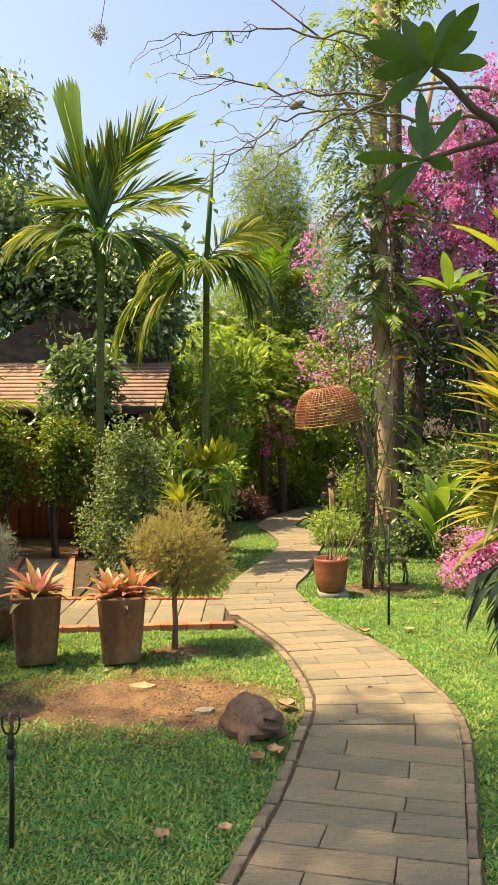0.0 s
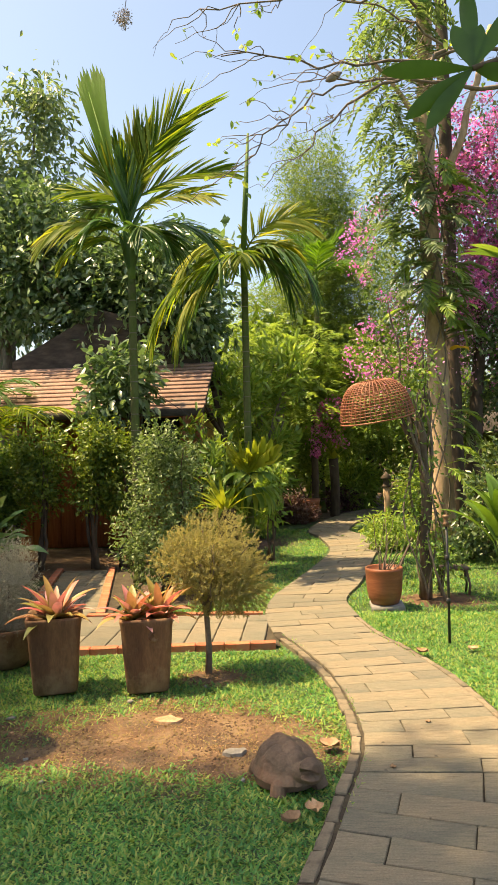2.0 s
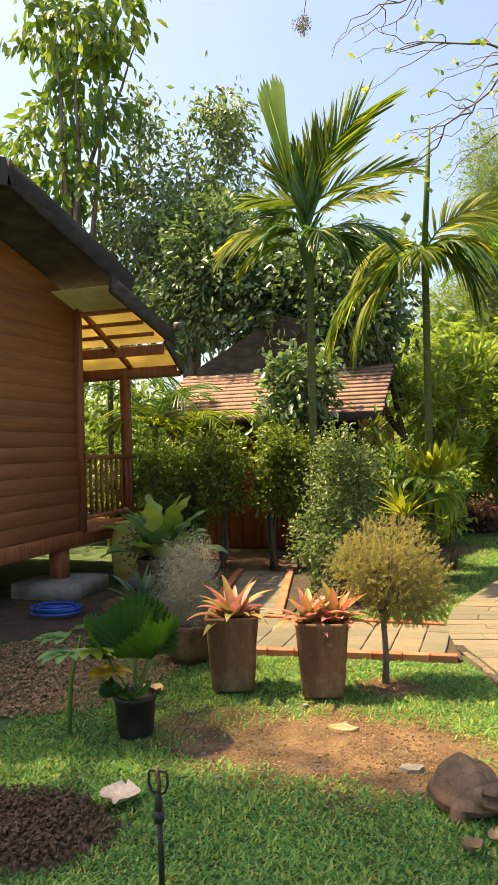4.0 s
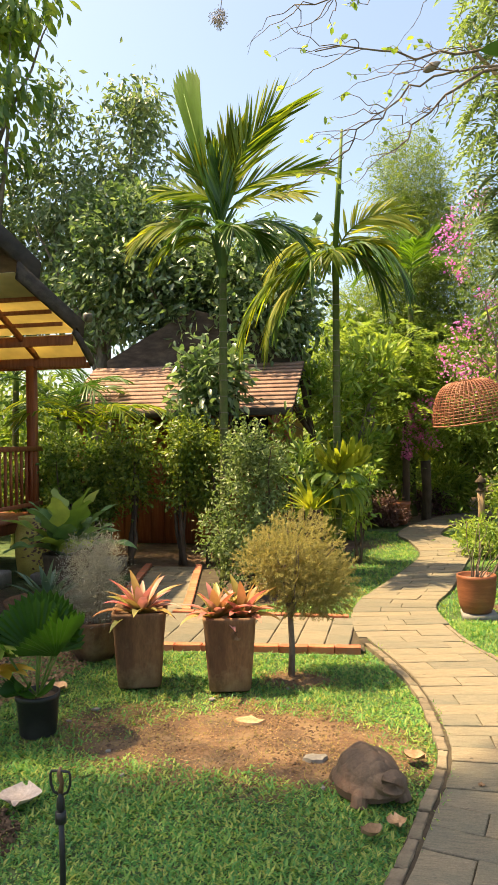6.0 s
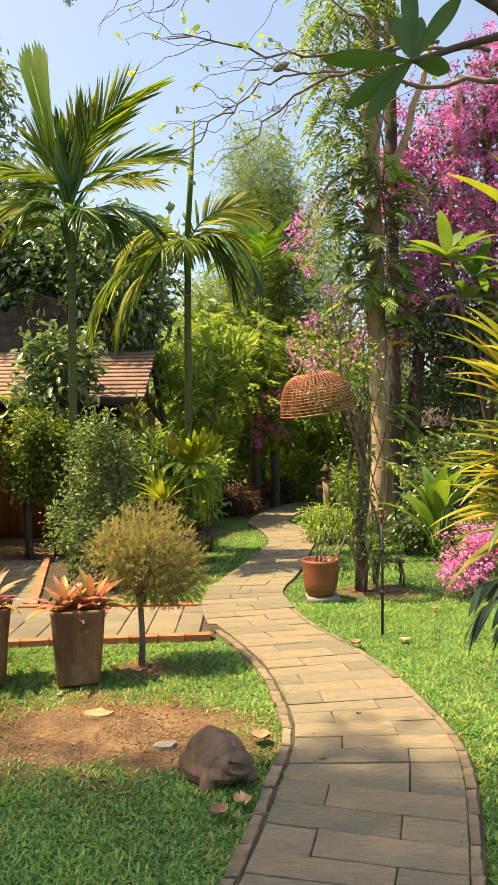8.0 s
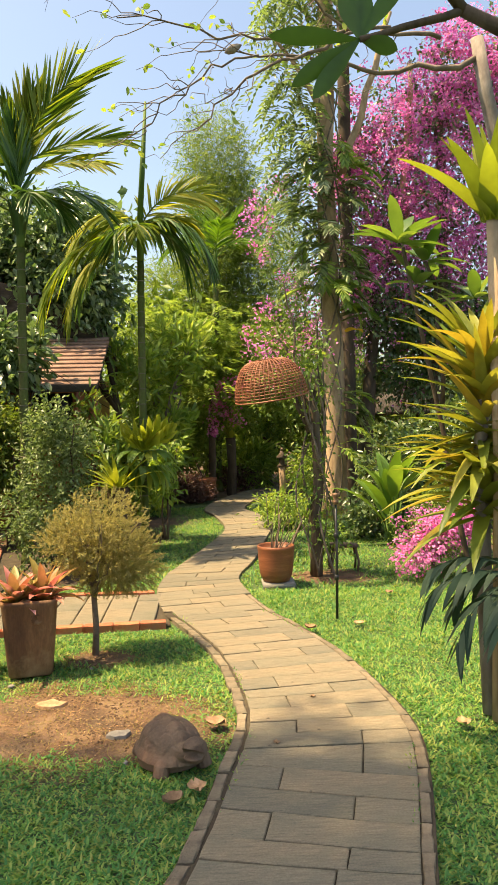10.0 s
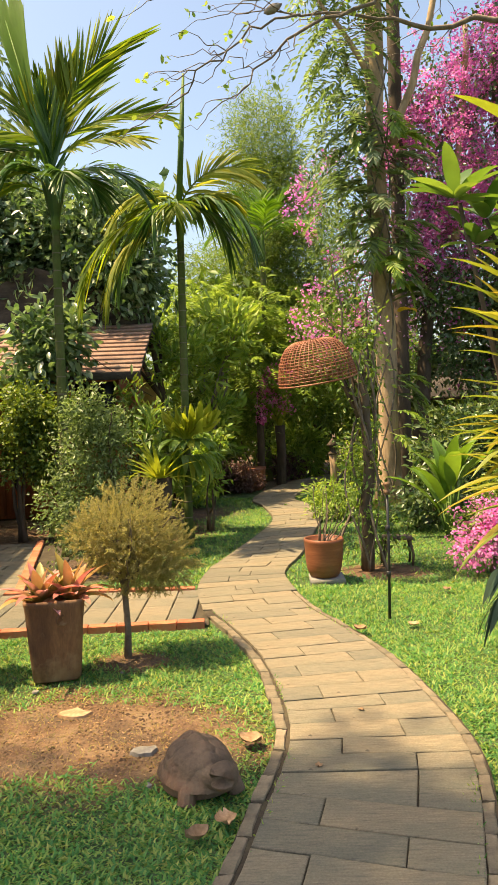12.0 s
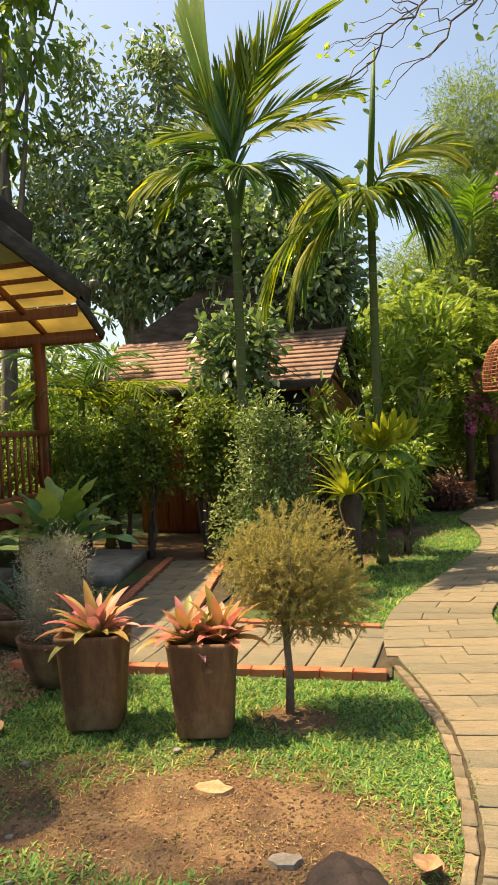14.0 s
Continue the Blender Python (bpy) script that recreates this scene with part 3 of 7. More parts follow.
def ell(x, y, cx, cy, rx, ry):
    return 1 - np.sqrt(((x - cx) / rx) ** 2 + ((y - cy) / ry) ** 2)


def bare_at(x, y):
    """How far the turf is worn down to earth, 0 to 1."""
    w = wobble(x, y, 1.3) * 0.35
    a = np.clip(ell(x, y, -0.72, 4.45, 1.3, 0.72) * 2.0 + w + wobble(y, x, 5.0) * 0.3, 0, 1)
    h = np.clip(ell(x, y, -2.6, 10.4, 2.6, 1.6) * 3 + w, 0, 1)
    c = np.clip(ell(x, y, 1.35, 7.75, 0.5, 0.4) * 2 + w, 0, 1)
    g = np.clip(ell(x, y, -0.5, 5.5, 0.3, 0.22) * 2 + w, 0, 1)
    return np.maximum.reduce([a, h, c, g])


def loam_at(x, y):
    """Dark planted beds and shaded litter."""
    w = wobble(x, y, 0.9) * 0.4
    a = np.clip(ell(x, y, -1.78, 3.28, 0.5, 0.35) * 3 + w * 0.5, 0, 1)
    b = np.clip((y - 14.2) * 0.8 + w, 0, 1)
    c = np.clip((x - 2.2 - np.maximum(0, 9.5 - y) * 0.9) * 0.9 + w, 0, 1) * (y > 6)
    d = np.clip(ell(x, y, -1.35, 8.3, 0.7, 0.75) * 3 + w, 0, 1)
    e = np.clip(ell(x, y, -1.0, 11.8, 1.2, 1.1) * 2 + w, 0, 1)
    f = np.clip(ell(x, y, -4.2, 7.0, 1.2, 1.6) * 2 + w, 0, 1)
    return np.maximum.reduce([a, b, c, d, e, f])


def make_ground():
    xs = np.unique(np.round(np.concatenate([np.arange(-5, 5.01, 0.1), [-400, -150, -70, -35, -20, -13, -9, -7, -6, 6, 7, 9, 13, 20, 35, 70, 150, 400]]), 3))
    ys = np.unique(np.round(np.concatenate([np.arange(-1, 16.01, 0.1), [-400, -150, -60, -25, -12, -6, -3, 18, 21, 25, 32, 45, 70, 150, 400]]), 3))
    X, Y = np.meshgrid(xs, ys)
    near = (np.abs(X) < 8) & (Y > -4) & (Y < 19)
    Z = np.where(near, wobble(X, Y, 1.1) * 0.012 - 0.014, -0.014)
    nx, ny = len(xs), len(ys)
    idx = np.arange(nx * ny).reshape(ny, nx)
    b = Build()
    b.v.append(np.stack([X, Y, Z], -1).reshape(-1, 3))
    b.n = nx * ny
    b.f[4] = [np.stack([idx[:-1, :-1], idx[:-1, 1:], idx[1:, 1:], idx[1:, :-1]], -1).reshape(-1, 4)]
    ob = solo("ground", b, "ground", (0, 0, 0), "lawn and bare earth of a shady garden", "ground", kind="structure")
    for nm, fn in (("bare", bare_at), ("dark", loam_at)):
        at = ob.data.attributes.new(nm, "FLOAT", "POINT")
        at.data.foreach_set("value", fn(X.ravel(), Y.ravel()).astype(np.float32))
    return ob


make_ground()


# ---- houses ----
def near_house():
    """Raised timber house with a porch; its gable side faces the lawn."""
    ob = thing("house", (0, 0, 0), "raised red-brown timber house with a dark roof and open porch", "house")
    wall_x, back, front, floor_z = -4.5, 4.1, 8.3, 0.66
    part("wall", Build().slab([(-8.5, back), (wall_x - 0.03, back), (wall_x - 0.03, front - 0.03), (-8.5, front - 0.03)], floor_z, 3.40, 0.01), "darkwood", ob)
    g0, g1 = wall_x - 0.16, wall_x - 0.02
    part("gable", Build().add([(x, y, z_) for x in (g0, g1) for y, z_ in ((back, 3.40), (front, 3.40), (6.15, 3.98))], [(0, 1, 2), (5, 4, 3), (0, 3, 4, 1), (1, 4, 5, 2), (2, 5, 3, 0)]), "wallwood", ob, smooth=False)
    z = floor_z
    i = 0
    while z < 3.38:
        top = min(z + 0.165, 3.40)
        b = Build().beam((wall_x - 0.015, back, (z + top) / 2), (wall_x - 0.015, front, (z + top) / 2), 0.035, top - z - 0.002, bevel=0.002)
        part("plank", b, "wallwood", ob)
        b = Build().beam((-8.5, front - 0.015, (z + top) / 2), (wall_x - 0.04, front - 0.015, (z + top) / 2), 0.03, top - z - 0.004, bevel=0.004)
        part("plank", b, "wallwood", ob)
        z = top
        i += 1
    part("corner_board", Build().beam((wall_x, front + 0.01, floor_z - 0.02), (wall_x, front + 0.01, 3.38), 0.10, 0.10, up=(0, 1, 0)), "redwood", ob)
    part("sill_beam", Build().beam((wall_x - 0.05, back, floor_z - 0.09), (wall_x - 0.05, 10.3, floor_z - 0.09), 0.16, 0.17), "redwood", ob)
    part("porch_floor", Build().slab([(-8.5, front), (-4.45, front), (-4.45, 10.2), (-8.5, 10.2)], floor_z - 0.05, floor_z, 0.004), "redwood", ob)
    for y in (5.0, 7.95, 10.1):
        part("stilt", Build().beam((wall_x - 0.08, y, 0.12), (wall_x - 0.08, y, floor_z - 0.17), 0.17, 0.17, up=(0, 1, 0), bevel=0.01), "redwood", ob)
    for y in (7.95,):
        part("footing", Build().slab([(-4.95, 7.55), (-4.15, 7.55), (-4.15, 8.3), (-4.95, 8.3)], -0.02, 0.16, 0.02), "concrete", ob)
    # porch post, railing, beams
    part("porch_post", Build().beam((-4.55, 9.60, floor_z), (-4.55, 9.60, 2.60), 0.11, 0.11, up=(0, 1, 0)), "redwood", ob)
    part("rail", Build().beam((-4.5, front + 0.05, 1.52), (-4.5, 9.7, 1.52), 0.07, 0.06), "redwood", ob)
    part("rail", Build().beam((-4.5, front + 0.05, 0.80), (-4.5, 9.7, 0.80), 0.06, 0.05), "redwood", ob)
    for y in np.arange(front + 0.12, 9.65, 0.13):
        part("baluster", Build().beam((-4.5, y, 0.82), (-4.5, y, 1.49), 0.03, 0.03, up=(0, 1, 0)), "redwood", ob)
    for y, z in ((9.58, 2.64), (9.18, 2.86), (8.9, 3.02), (8.62, 3.12), (8.35, 3.22)):
        part("beam", Build().beam((-8.4, y, z), (-3.78, y, z), 0.05, 0.12 if y > 9 else 0.045), "redwood", ob)
    # roof: shingled upper part over a porch skirt of amber sheets
    def pitch(name, y0, z0, y1, z1, x1, mat, thick, lift):
        d = unit(np.array([0, y1 - y0, z1 - z0]))
        n = np.array([0, -d[2], d[1]])
        a = np.array([-8.6, y0, z0]) + n * lift
        c = np.array([x1, y1, z1]) + n * lift
        q = [(-8.6, y0), (x1, y0), (x1, y1), (-8.6, y1)]
        zz = np.array([z0, z0, z1, z1]) + lift
        return part(name, Build().slab(q, zz, zz + thick, 0.005), mat, ob)
    pitch("roof", 6.15, 4.02, 8.42, 3.50, -3.86, "darkwood", 0.06, 0.02)
    pitch("roof", 3.84, 3.48, 6.15, 4.02, -3.86, "darkwood", 0.06, 0.02)
    part("ridge_cap", Build().beam((-8.6, 6.15, 4.11), (-3.84, 6.15, 4.11), 0.2, 0.06), "darkwood", ob)
    for i in range(14):
        y, z = 8.42 - 0.16 * i, 3.585 + 0.0366 * i
        part("shingle_course", Build().slab([(-8.6, y - 0.2), (-3.83 + R.uniform(-0.02, 0.02), y - 0.2), (-3.83, y), (-8.6, y)], [z + 0.035, z + 0.035, z - 0.005, z - 0.005], [z + 0.05, z + 0.05, z + 0.03, z + 0.03], 0.004), "darkwood", ob)
    pitch("porch_roof", 7.80, 3.39, 9.36, 2.98, -3.78, "sheet", 0.008, 0.0)
    pitch("porch_roof", 9.26, 2.94, 9.66, 2.66, -3.78, "sheet", 0.008, 0.0)
    for x in np.arange(-8.2, -3.9, 0.75):
        part("rafter", Build().beam((x, 8.0, 3.42), (x, 9.60, 2.70), 0.05, 0.07), "redwood", ob)
    for x, a, b_, hh in ((-3.82, (6.12, 4.06), (8.42, 3.54), 0.24), (-3.82, (3.80, 3.52), (6.12, 4.06), 0.24), (-3.72, (7.75, 3.40), (9.38, 3.02), 0.2), (-3.72, (9.12, 2.98), (9.66, 2.62), 0.11)):
        part("bargeboard", Build().beam((x, *a), (x, *b_), 0.035, hh), "darkwood", ob)
    part("fascia", Build().beam((-8.5, 9.68, 2.60), (-3.76, 9.68, 2.60), 0.03, 0.08), "redwood", ob)
    lamp = part("floodlight", Build().lathe([(0.02, -0.06), (0.045, -0.05), (0.06, 0.02), (0.055, 0.05), (0.02, 0.055)], 16, (-3.66, 9.40, 3.17)), "metal", ob, "small grey floodlight on the bargeboard")
    return ob


near_house()


def far_house():
    """Low timber house behind the hedge, with a shingled skirt roof and a dark gable above."""
    ob = thing("house", (0, 0, 0), "low timber house with a shingled roof behind a hedge", "house")
    x0, x1, yw = -4.8, -1.28, 11.7
    part("wall", Build().slab([(x0 + 0.5, yw), (x1 - 0.5, yw), (x1 - 0.5, 16.0), (x0 + 0.5, 16.0)], 0.0, 2.3, 0.01), "redwood", ob)
    for x in np.arange(x0 + 0.6, x1 - 0.5, 0.22):
        part("board", Build().beam((x, yw - 0.012, 0.05), (x, yw - 0.012, 2.2), 0.20, 0.02, up=(0, 1, 0)), "redwood", ob)
    win = part("window", Build().slab([(-2.35, yw - 0.05), (-1.75, yw - 0.05), (-1.75, yw - 0.03), (-2.35, yw - 0.03)], 1.05, 1.95, 0.002), "black", ob, "dark window opening")
    part("window_frame", Build().beam((-2.38, yw - 0.06, 1.98), (-1.72, yw - 0.06, 1.98), 0.05, 0.06).beam((-2.38, yw - 0.06, 1.03), (-1.72, yw - 0.06, 1.03), 0.05, 0.06)
         .beam((-2.38, yw - 0.06, 1.0), (-2.38, yw - 0.06, 2.0), 0.06, 0.05, up=(0, 1, 0)).beam((-1.72, yw - 0.06, 1.0), (-1.72, yw - 0.06, 2.0), 0.06, 0.05, up=(0, 1, 0)), "redwood", win)
    part("corner_post", Build().beam((-1.4, 11.2, 0), (-1.4, 11.2, 2.0), 0.14, 0.14, up=(0, 1, 0)), "redwood", ob)
    part("corner_post", Build().beam((-4.55, 11.2, 0), (-4.55, 11.2, 2.0), 0.14, 0.14, up=(0, 1, 0)), "redwood", ob)
    # skirt roof in courses of shingles
    ya, za, yb, zb = 10.9, 2.02, 12.3, 2.82
    part("roof_deck", Build().slab([(x0, ya), (x1, ya), (x1, yb), (x0, yb)], [za - 0.06, za - 0.06, zb - 0.06, zb - 0.06], [za - 0.02, za - 0.02, zb - 0.02, zb - 0.02], 0.004), "darkwood", ob)
    n = 12
    for i in range(n):
        t0, t1 = i / n, (i + 1.25) / n
        y0, z0 = ya + (yb - ya) * t0 - 0.02, za + (zb - za) * t0
        y1, z1 = ya + (yb - ya) * t1, za + (zb - za) * t1
        part("shingle_course", Build().slab([(x0, y0), (x1 + R.uniform(-0.01, 0.02), y0), (x1, y1), (x0, y1)], [z0, z0, z1 - 0.01, z1 - 0.01], [z0 + 0.03, z0 + 0.03, z1 + 0.005, z1 + 0.005], 0.004), "roof", ob)
    part("gutter", Build().beam((x0, ya - 0.05, za - 0.03), (x1, ya - 0.05, za - 0.03), 0.06, 0.10), "darkwood", ob)
    part("gable", Build().add([(-4.6, 12.3, 2.8), (-1.45, 12.3, 2.75), (-1.45, 12.3, 2.95), (-2.4, 12.3, 3.55), (-3.1, 12.3, 3.75), (-4.6, 12.3, 2.95), (-4.6, 15.5, 2.8), (-1.45, 15.5, 2.75), (-1.45, 15.5, 2.95), (-2.4, 15.5, 3.55), (-3.1, 15.5, 3.75), (-4.6, 15.5, 2.95)],
         [(0, 1, 2, 3, 4, 5), (11, 10, 9, 8, 7, 6), (0, 6, 7, 1), (1, 7, 8, 2), (2, 8, 9, 3), (3, 9, 10, 4), (4, 10, 11, 5), (5, 11, 6, 0)]), "darkwood", ob, smooth=False)
    return ob


far_house()


solo("cable", Build().tube([(-2.7, 10.78, 2.86), (-2.1, 10.75, 2.40), (-1.30, 10.75, 1.82), (-1.1, 10.75, 1.70)], 0.005, 5), "black", (0, 0, 0), "thin black cable hanging before the shingled roof", "cable")


def garden_shelter():
    """Small roofed shelter glimpsed past the flowers."""
    ob = thing("garden_shelter", (4.4, 17.5, 0), "small thatched garden shelter seen through foliage", "shelter")
    part("roof", Build().lathe([(1.5, 1.55), (1.52, 1.62), (0.8, 2.05), (0.1, 2.4)], 24), "darkwood", ob)
    for x, y in ((-1, -1), (1, -1), (1, 1), (-1, 1)):
        part("post", Build().tube([(x, y, 0), (x, y, 1.7)], 0.06, 8), "darkbark", ob)
    return ob


garden_shelter()

# ---- palms ----


def frond(b, length, az, el, droop, leaf, wide, spread=62, hang=0.35, pairs=34, start=0.12, origin=(0, 0, 0), lift=0.15, rachis=0.012, roll=0.0, even=0.0):
    """One feather leaf into b."""
    az, el, droop = radians(az), radians(el), radians(droop)
    h = np.array([math.cos(az), math.sin(az), 0])
    side0 = np.array([-math.sin(az), math.cos(az), 0])
    k = 16
    p = np.array(origin, float)
    pts, tans = [p], []
    for i in range(k):
        e = el - droop * ((i + 0.5) / k) ** 1.3
        d = h * math.cos(e) + np.array([0, 0, math.sin(e)])
        p = p + d * length / k
        pts.append(p)
        tans.append(d)
    tans.append(tans[-1])
    pts, tans = np.array(pts), np.array(tans)
    b.tube(pts, np.linspace(rachis, 0.002, k + 1), 5)
    for i in range(pairs):
        t = start + (1 - start) * (i + R.uniform(0, 0.6)) / pairs
        f = min(t, 0.999) * k
        j = int(f)
        q = pts[j] + (pts[j + 1] - pts[j]) * (f - j)
        T = tans[j]
        U0 = np.cross(T, side0)
        side = side0 * math.cos(radians(roll)) + U0 * math.sin(radians(roll))
        U = np.cross(T, side)
        A = radians(spread * (1 - 0.6 * t) + R.normal() * 4)
        ln = leaf * ((1 - even) * (0.35 + 0.75 * math.sin(math.pi * (0.12 + 0.78 * t))) + even) * R.uniform(0.88, 1.1)
        w = wide * R.uniform(0.8, 1.15)
        for sg in (-1, 1):
            if R.uniform() < 0.04:
                continue
            v = lift + R.normal() * 0.08
            d = unit(T * math.cos(A) + side * sg * math.sin(A) * math.cos(v) + U * math.sin(v) * math.sin(A))
            wd = unit(T - d * np.dot(T, d) + U * 0.25)
            tw = R.normal() * 0.55
            wd = wd * math.cos(tw) + np.cross(d, wd) * math.sin(tw)
            hh = hang * R.uniform(0.7, 1.3)
            rows = []
            for s, ws in ((0, 0.55), (0.3, 1.0), (0.62, 0.85), (0.85, 0.5)):
                c = q + d * ln * s + np.array([0, 0, -1]) * hh * ln * s * s
                rows += [c - wd * w * ws / 2, c + wd * w * ws / 2]
            rows.append(q + d * ln + np.array([0, 0, -1]) * hh * ln)
            b.add(rows, [(0, 1, 3, 2), (2, 3, 5, 4), (4, 5, 7, 6), (6, 7, 8)])
    return b


def closed_leaf(b, foot, tip, width):
    """Young leaf whose blades are still fused into one pleated, notched sheet."""
    foot, tip = np.array(foot, float), np.array(tip, float)
    d = unit(tip - foot)
    s = unit(np.cross(d, np.array([0, 1.0, 0.15])))
    f = np.cross(d, s)
    L = np.linalg.norm(tip - foot)
    k = 18
    v, fc = [], []
    b.tube([foot, foot + d * L * 0.8], [0.02, 0.005], 6)
    for r in range(9):
        t = r / 8
        w = width * (0.10 + 0.9 * t ** 1.3)
        for j in range(k + 1):
            q = 2 * j / k - 1
            end = L * t * (1 - 0.10 * q * q * t) - (0.06 * L * (j % 2) + 0.05 * L * max(0, 0.25 - abs(q)) * 4 if r == 8 else 0)
            v.append(foot + d * end + s * (q * w / 2 - 0.05 * t * t) + f * (0.016 * (j % 2) + 0.10 * q * q * (1 - 0.5 * t) - 0.12 * t * t))
    n = k + 1
    for r in range(8):
        for j in range(k):
            fc.append((r * n + j, r * n + j + 1, (r + 1) * n + j + 1, (r + 1) * n + j))
    return b.add(v, fc)


def palm(loc, label, height, r0, r1, lean, fronds, shaft=0.55, spear=None, leaf_mat="palm", bark="palmtrunk"):
    ob = thing("palm_tree", loc, label, "palm tree")
    n = int(height / 0.06)
    t = np.linspace(0, 1, n)
    line = np.stack([lean[0] * t ** 1.6, lean[1] * t ** 1.6, height * t], 1)
    rad = r0 + (r1 - r0) * t
    rad = rad * (1 + 0.06 * (np.arange(n) % 3 == 0)) * (1 + 0.35 * np.exp(-t * 30))
    part("trunk", Build().tube(line, rad, 12), bark, ob)
    for i in range(4, n - 3, 3):
        part("leaf_scar", Build().tube([line[i], line[i] + np.array([0, 0, 0.014])], rad[i] * 1.035, 12), "scar", ob)
    top = line[-1]
    s = np.linspace(0, 1, 8)
    part("crownshaft", Build().tube(top + np.stack([0 * s, 0 * s, shaft * s], 1), r1 * (1.0 + 0.5 * np.sin(s * 2.6)) * (1 - 0.55 * s), 12), "crownshaft", ob)
    crown = top + np.array([0, 0, shaft * 0.8])
    for fr in fronds:
        fr = dict(fr)
        mat, dz = fr.pop("mat", leaf_mat), fr.pop("dz", R.uniform(-0.22, 0.05) * shaft)
        part("frond", frond(Build(), origin=crown + np.array([0, 0, dz]), **fr), mat, ob)
    if spear:
        part("spear_leaf", Build().tube([crown, crown + np.array([spear[0] * 0.5, 0, spear[1] * 0.5]), crown + np.array([*spear[:1], 0, spear[1]])], [0.036, 0.033, 0.014], 8), "crownshaft", ob)
    return ob


def F(az, el, length, droop, **k):
    d = dict(az=az, el=el, length=length, droop=droop, leaf=0.5, wide=0.034, pairs=28)
    d.update(k)
    return d


p1 = palm((-1.78, 8.8, 0), "tall slim areca palm with one closed leaf and feathery fronds", 3.42, 0.054, 0.043, (0.02, 0),
     [F(4, 84, 1.5, 46, dz=0.1, even=0.9, spread=46, hang=0.0, pairs=40, leaf=0.62, wide=0.036, lift=0.02, roll=80, start=0.3), F(30, 86, 1.05, 10, dz=0.15, spread=24, hang=0.0, pairs=40, leaf=0.62, wide=0.045, roll=70, start=0.1, mat="palm_y"),
      F(150, 86, 0.95, 14, dz=0.1, spread=26, hang=0.0, pairs=34, leaf=0.5, wide=0.04, roll=60, start=0.1), F(172, 62, 0.75, 14, dz=0.35, spread=34, hang=0.0, pairs=22, leaf=0.5, wide=0.035, roll=60), F(-90, 82, 0.8, 10, spread=30, hang=0.0, pairs=30, leaf=0.42, start=0.08, mat="palm_d"),
      F(178, 34, 0.72, 40, dz=0.4, spread=50, hang=0.12, leaf=0.42, pairs=28, roll=-50), F(160, 30, 0.6, 40, dz=0.3, hang=0.3, leaf=0.4, mat="palm_d"),
      F(182, 46, 1.15, 95, dz=-0.05, start=0.3, hang=0.5, leaf=0.40, roll=-40, pairs=32, mat="palm_y"), F(176, 40, 0.9, 95, dz=-0.12, start=0.3, hang=0.5, leaf=0.36, roll=-30), F(-150, 55, 0.6, 120, start=0.3, hang=0.5, leaf=0.35, mat="palm_d"),
      F(2, 34, 1.2, 44, dz=0.42, hang=0.08, leaf=0.46, roll=48, pairs=32, spread=46), F(-10, 24, 0.95, 40, dz=0.3, hang=0.2, leaf=0.42, roll=35, mat="palm_y"), F(8, 34, 1.0, 88, dz=0.05, start=0.28, hang=0.35, leaf=0.42, roll=30, mat="palm_d"),
      F(-60, 62, 0.55, 125, start=0.3, hang=0.5, leaf=0.36, mat="palm_d"), F(30, 60, 0.65, 120, start=0.3, hang=0.4, leaf=0.38, mat="palm_d"), F(-20, 50, 0.6, 130, start=0.3, hang=0.5, leaf=0.3, mat="palm_d")], spear=None)
part("closed_leaf", closed_leaf(Build(), (0.0, 0, 4.0), (-0.52, 0.05, 5.98), 0.36), "palm_f", p1, "young leaf with fused pleated blades")
for a in (-110, -70, -20, 40, 150, 210):
    part("leaf_base", Build().strip((0.02 + 0.04 * math.cos(radians(a)), 0.04 * math.sin(radians(a)), 3.5), (0.25 * math.cos(radians(a)), 0.25 * math.sin(radians(a)), 1.0), 0.5, 0.10, -0.1, n=6, fold=0.35, shape=0.6), "palm_d", p1, "dark sheathing leaf base")
palm((-0.57, 9.65, 0), "slim areca palm with drooping pale fronds and a spear leaf", 3.45, 0.050, 0.040, (0.02, 0),
     [F(3, 66, 1.05, 96, hang=0.25, mat="palm_y", leaf=0.46, roll=62, spread=58, pairs=32), F(12, 44, 0.7, 70, hang=0.5, mat="palm_y", leaf=0.4), F(-6, 16, 1.0, 95, hang=0.8, mat="palm_d", leaf=0.46, pairs=30),
      F(176, 36, 0.95, 120, hang=0.6, mat="palm_y", leaf=0.48, roll=-25, pairs=30), F(186, -6, 1.6, 78, hang=0.6, leaf=0.42, pairs=38, spread=50), F(198, -20, 1.35, 66, hang=0.65, leaf=0.42, pairs=34, spread=46, mat="palm_y"), F(172, -18, 1.2, 66, hang=0.6, leaf=0.38, pairs=30, mat="palm_d"),
      F(165, 50, 0.55, 90, hang=0.45, leaf=0.4, roll=-30), F(20, 8, 0.75, 90, hang=0.75, mat="palm_d", leaf=0.42), F(-90, 25, 0.5, 90, hang=0.6, leaf=0.36), F(40, 50, 0.6, 100, hang=0.5, leaf=0.36), F(-130, 10, 0.6, 100, hang=0.7, leaf=0.38, mat="palm_d")], spear=(0.1, 1.45))
palm((0.46, 16.2, 0), "areca palm with fresh upright fronds among shrubs", 4.45, 0.062, 0.052, (0, 0),
     [F(a, e, l, d, hang=h, leaf=0.5, wide=0.032, mat="palm_f", start=0.25) for a, e, l, d, h in ((0, 80, 1.2, 40, 0.1), (180, 80, 1.1, 40, 0.1), (90, 82, 1.2, 30, 0.1), (-80, 70, 1.0, 60, 0.3), (-10, 50, 1.3, 105, 0.5), (190, 52, 1.2, 105, 0.5), (20, 60, 1.3, 100, 0.4), (150, 66, 1.1, 80, 0.3))])
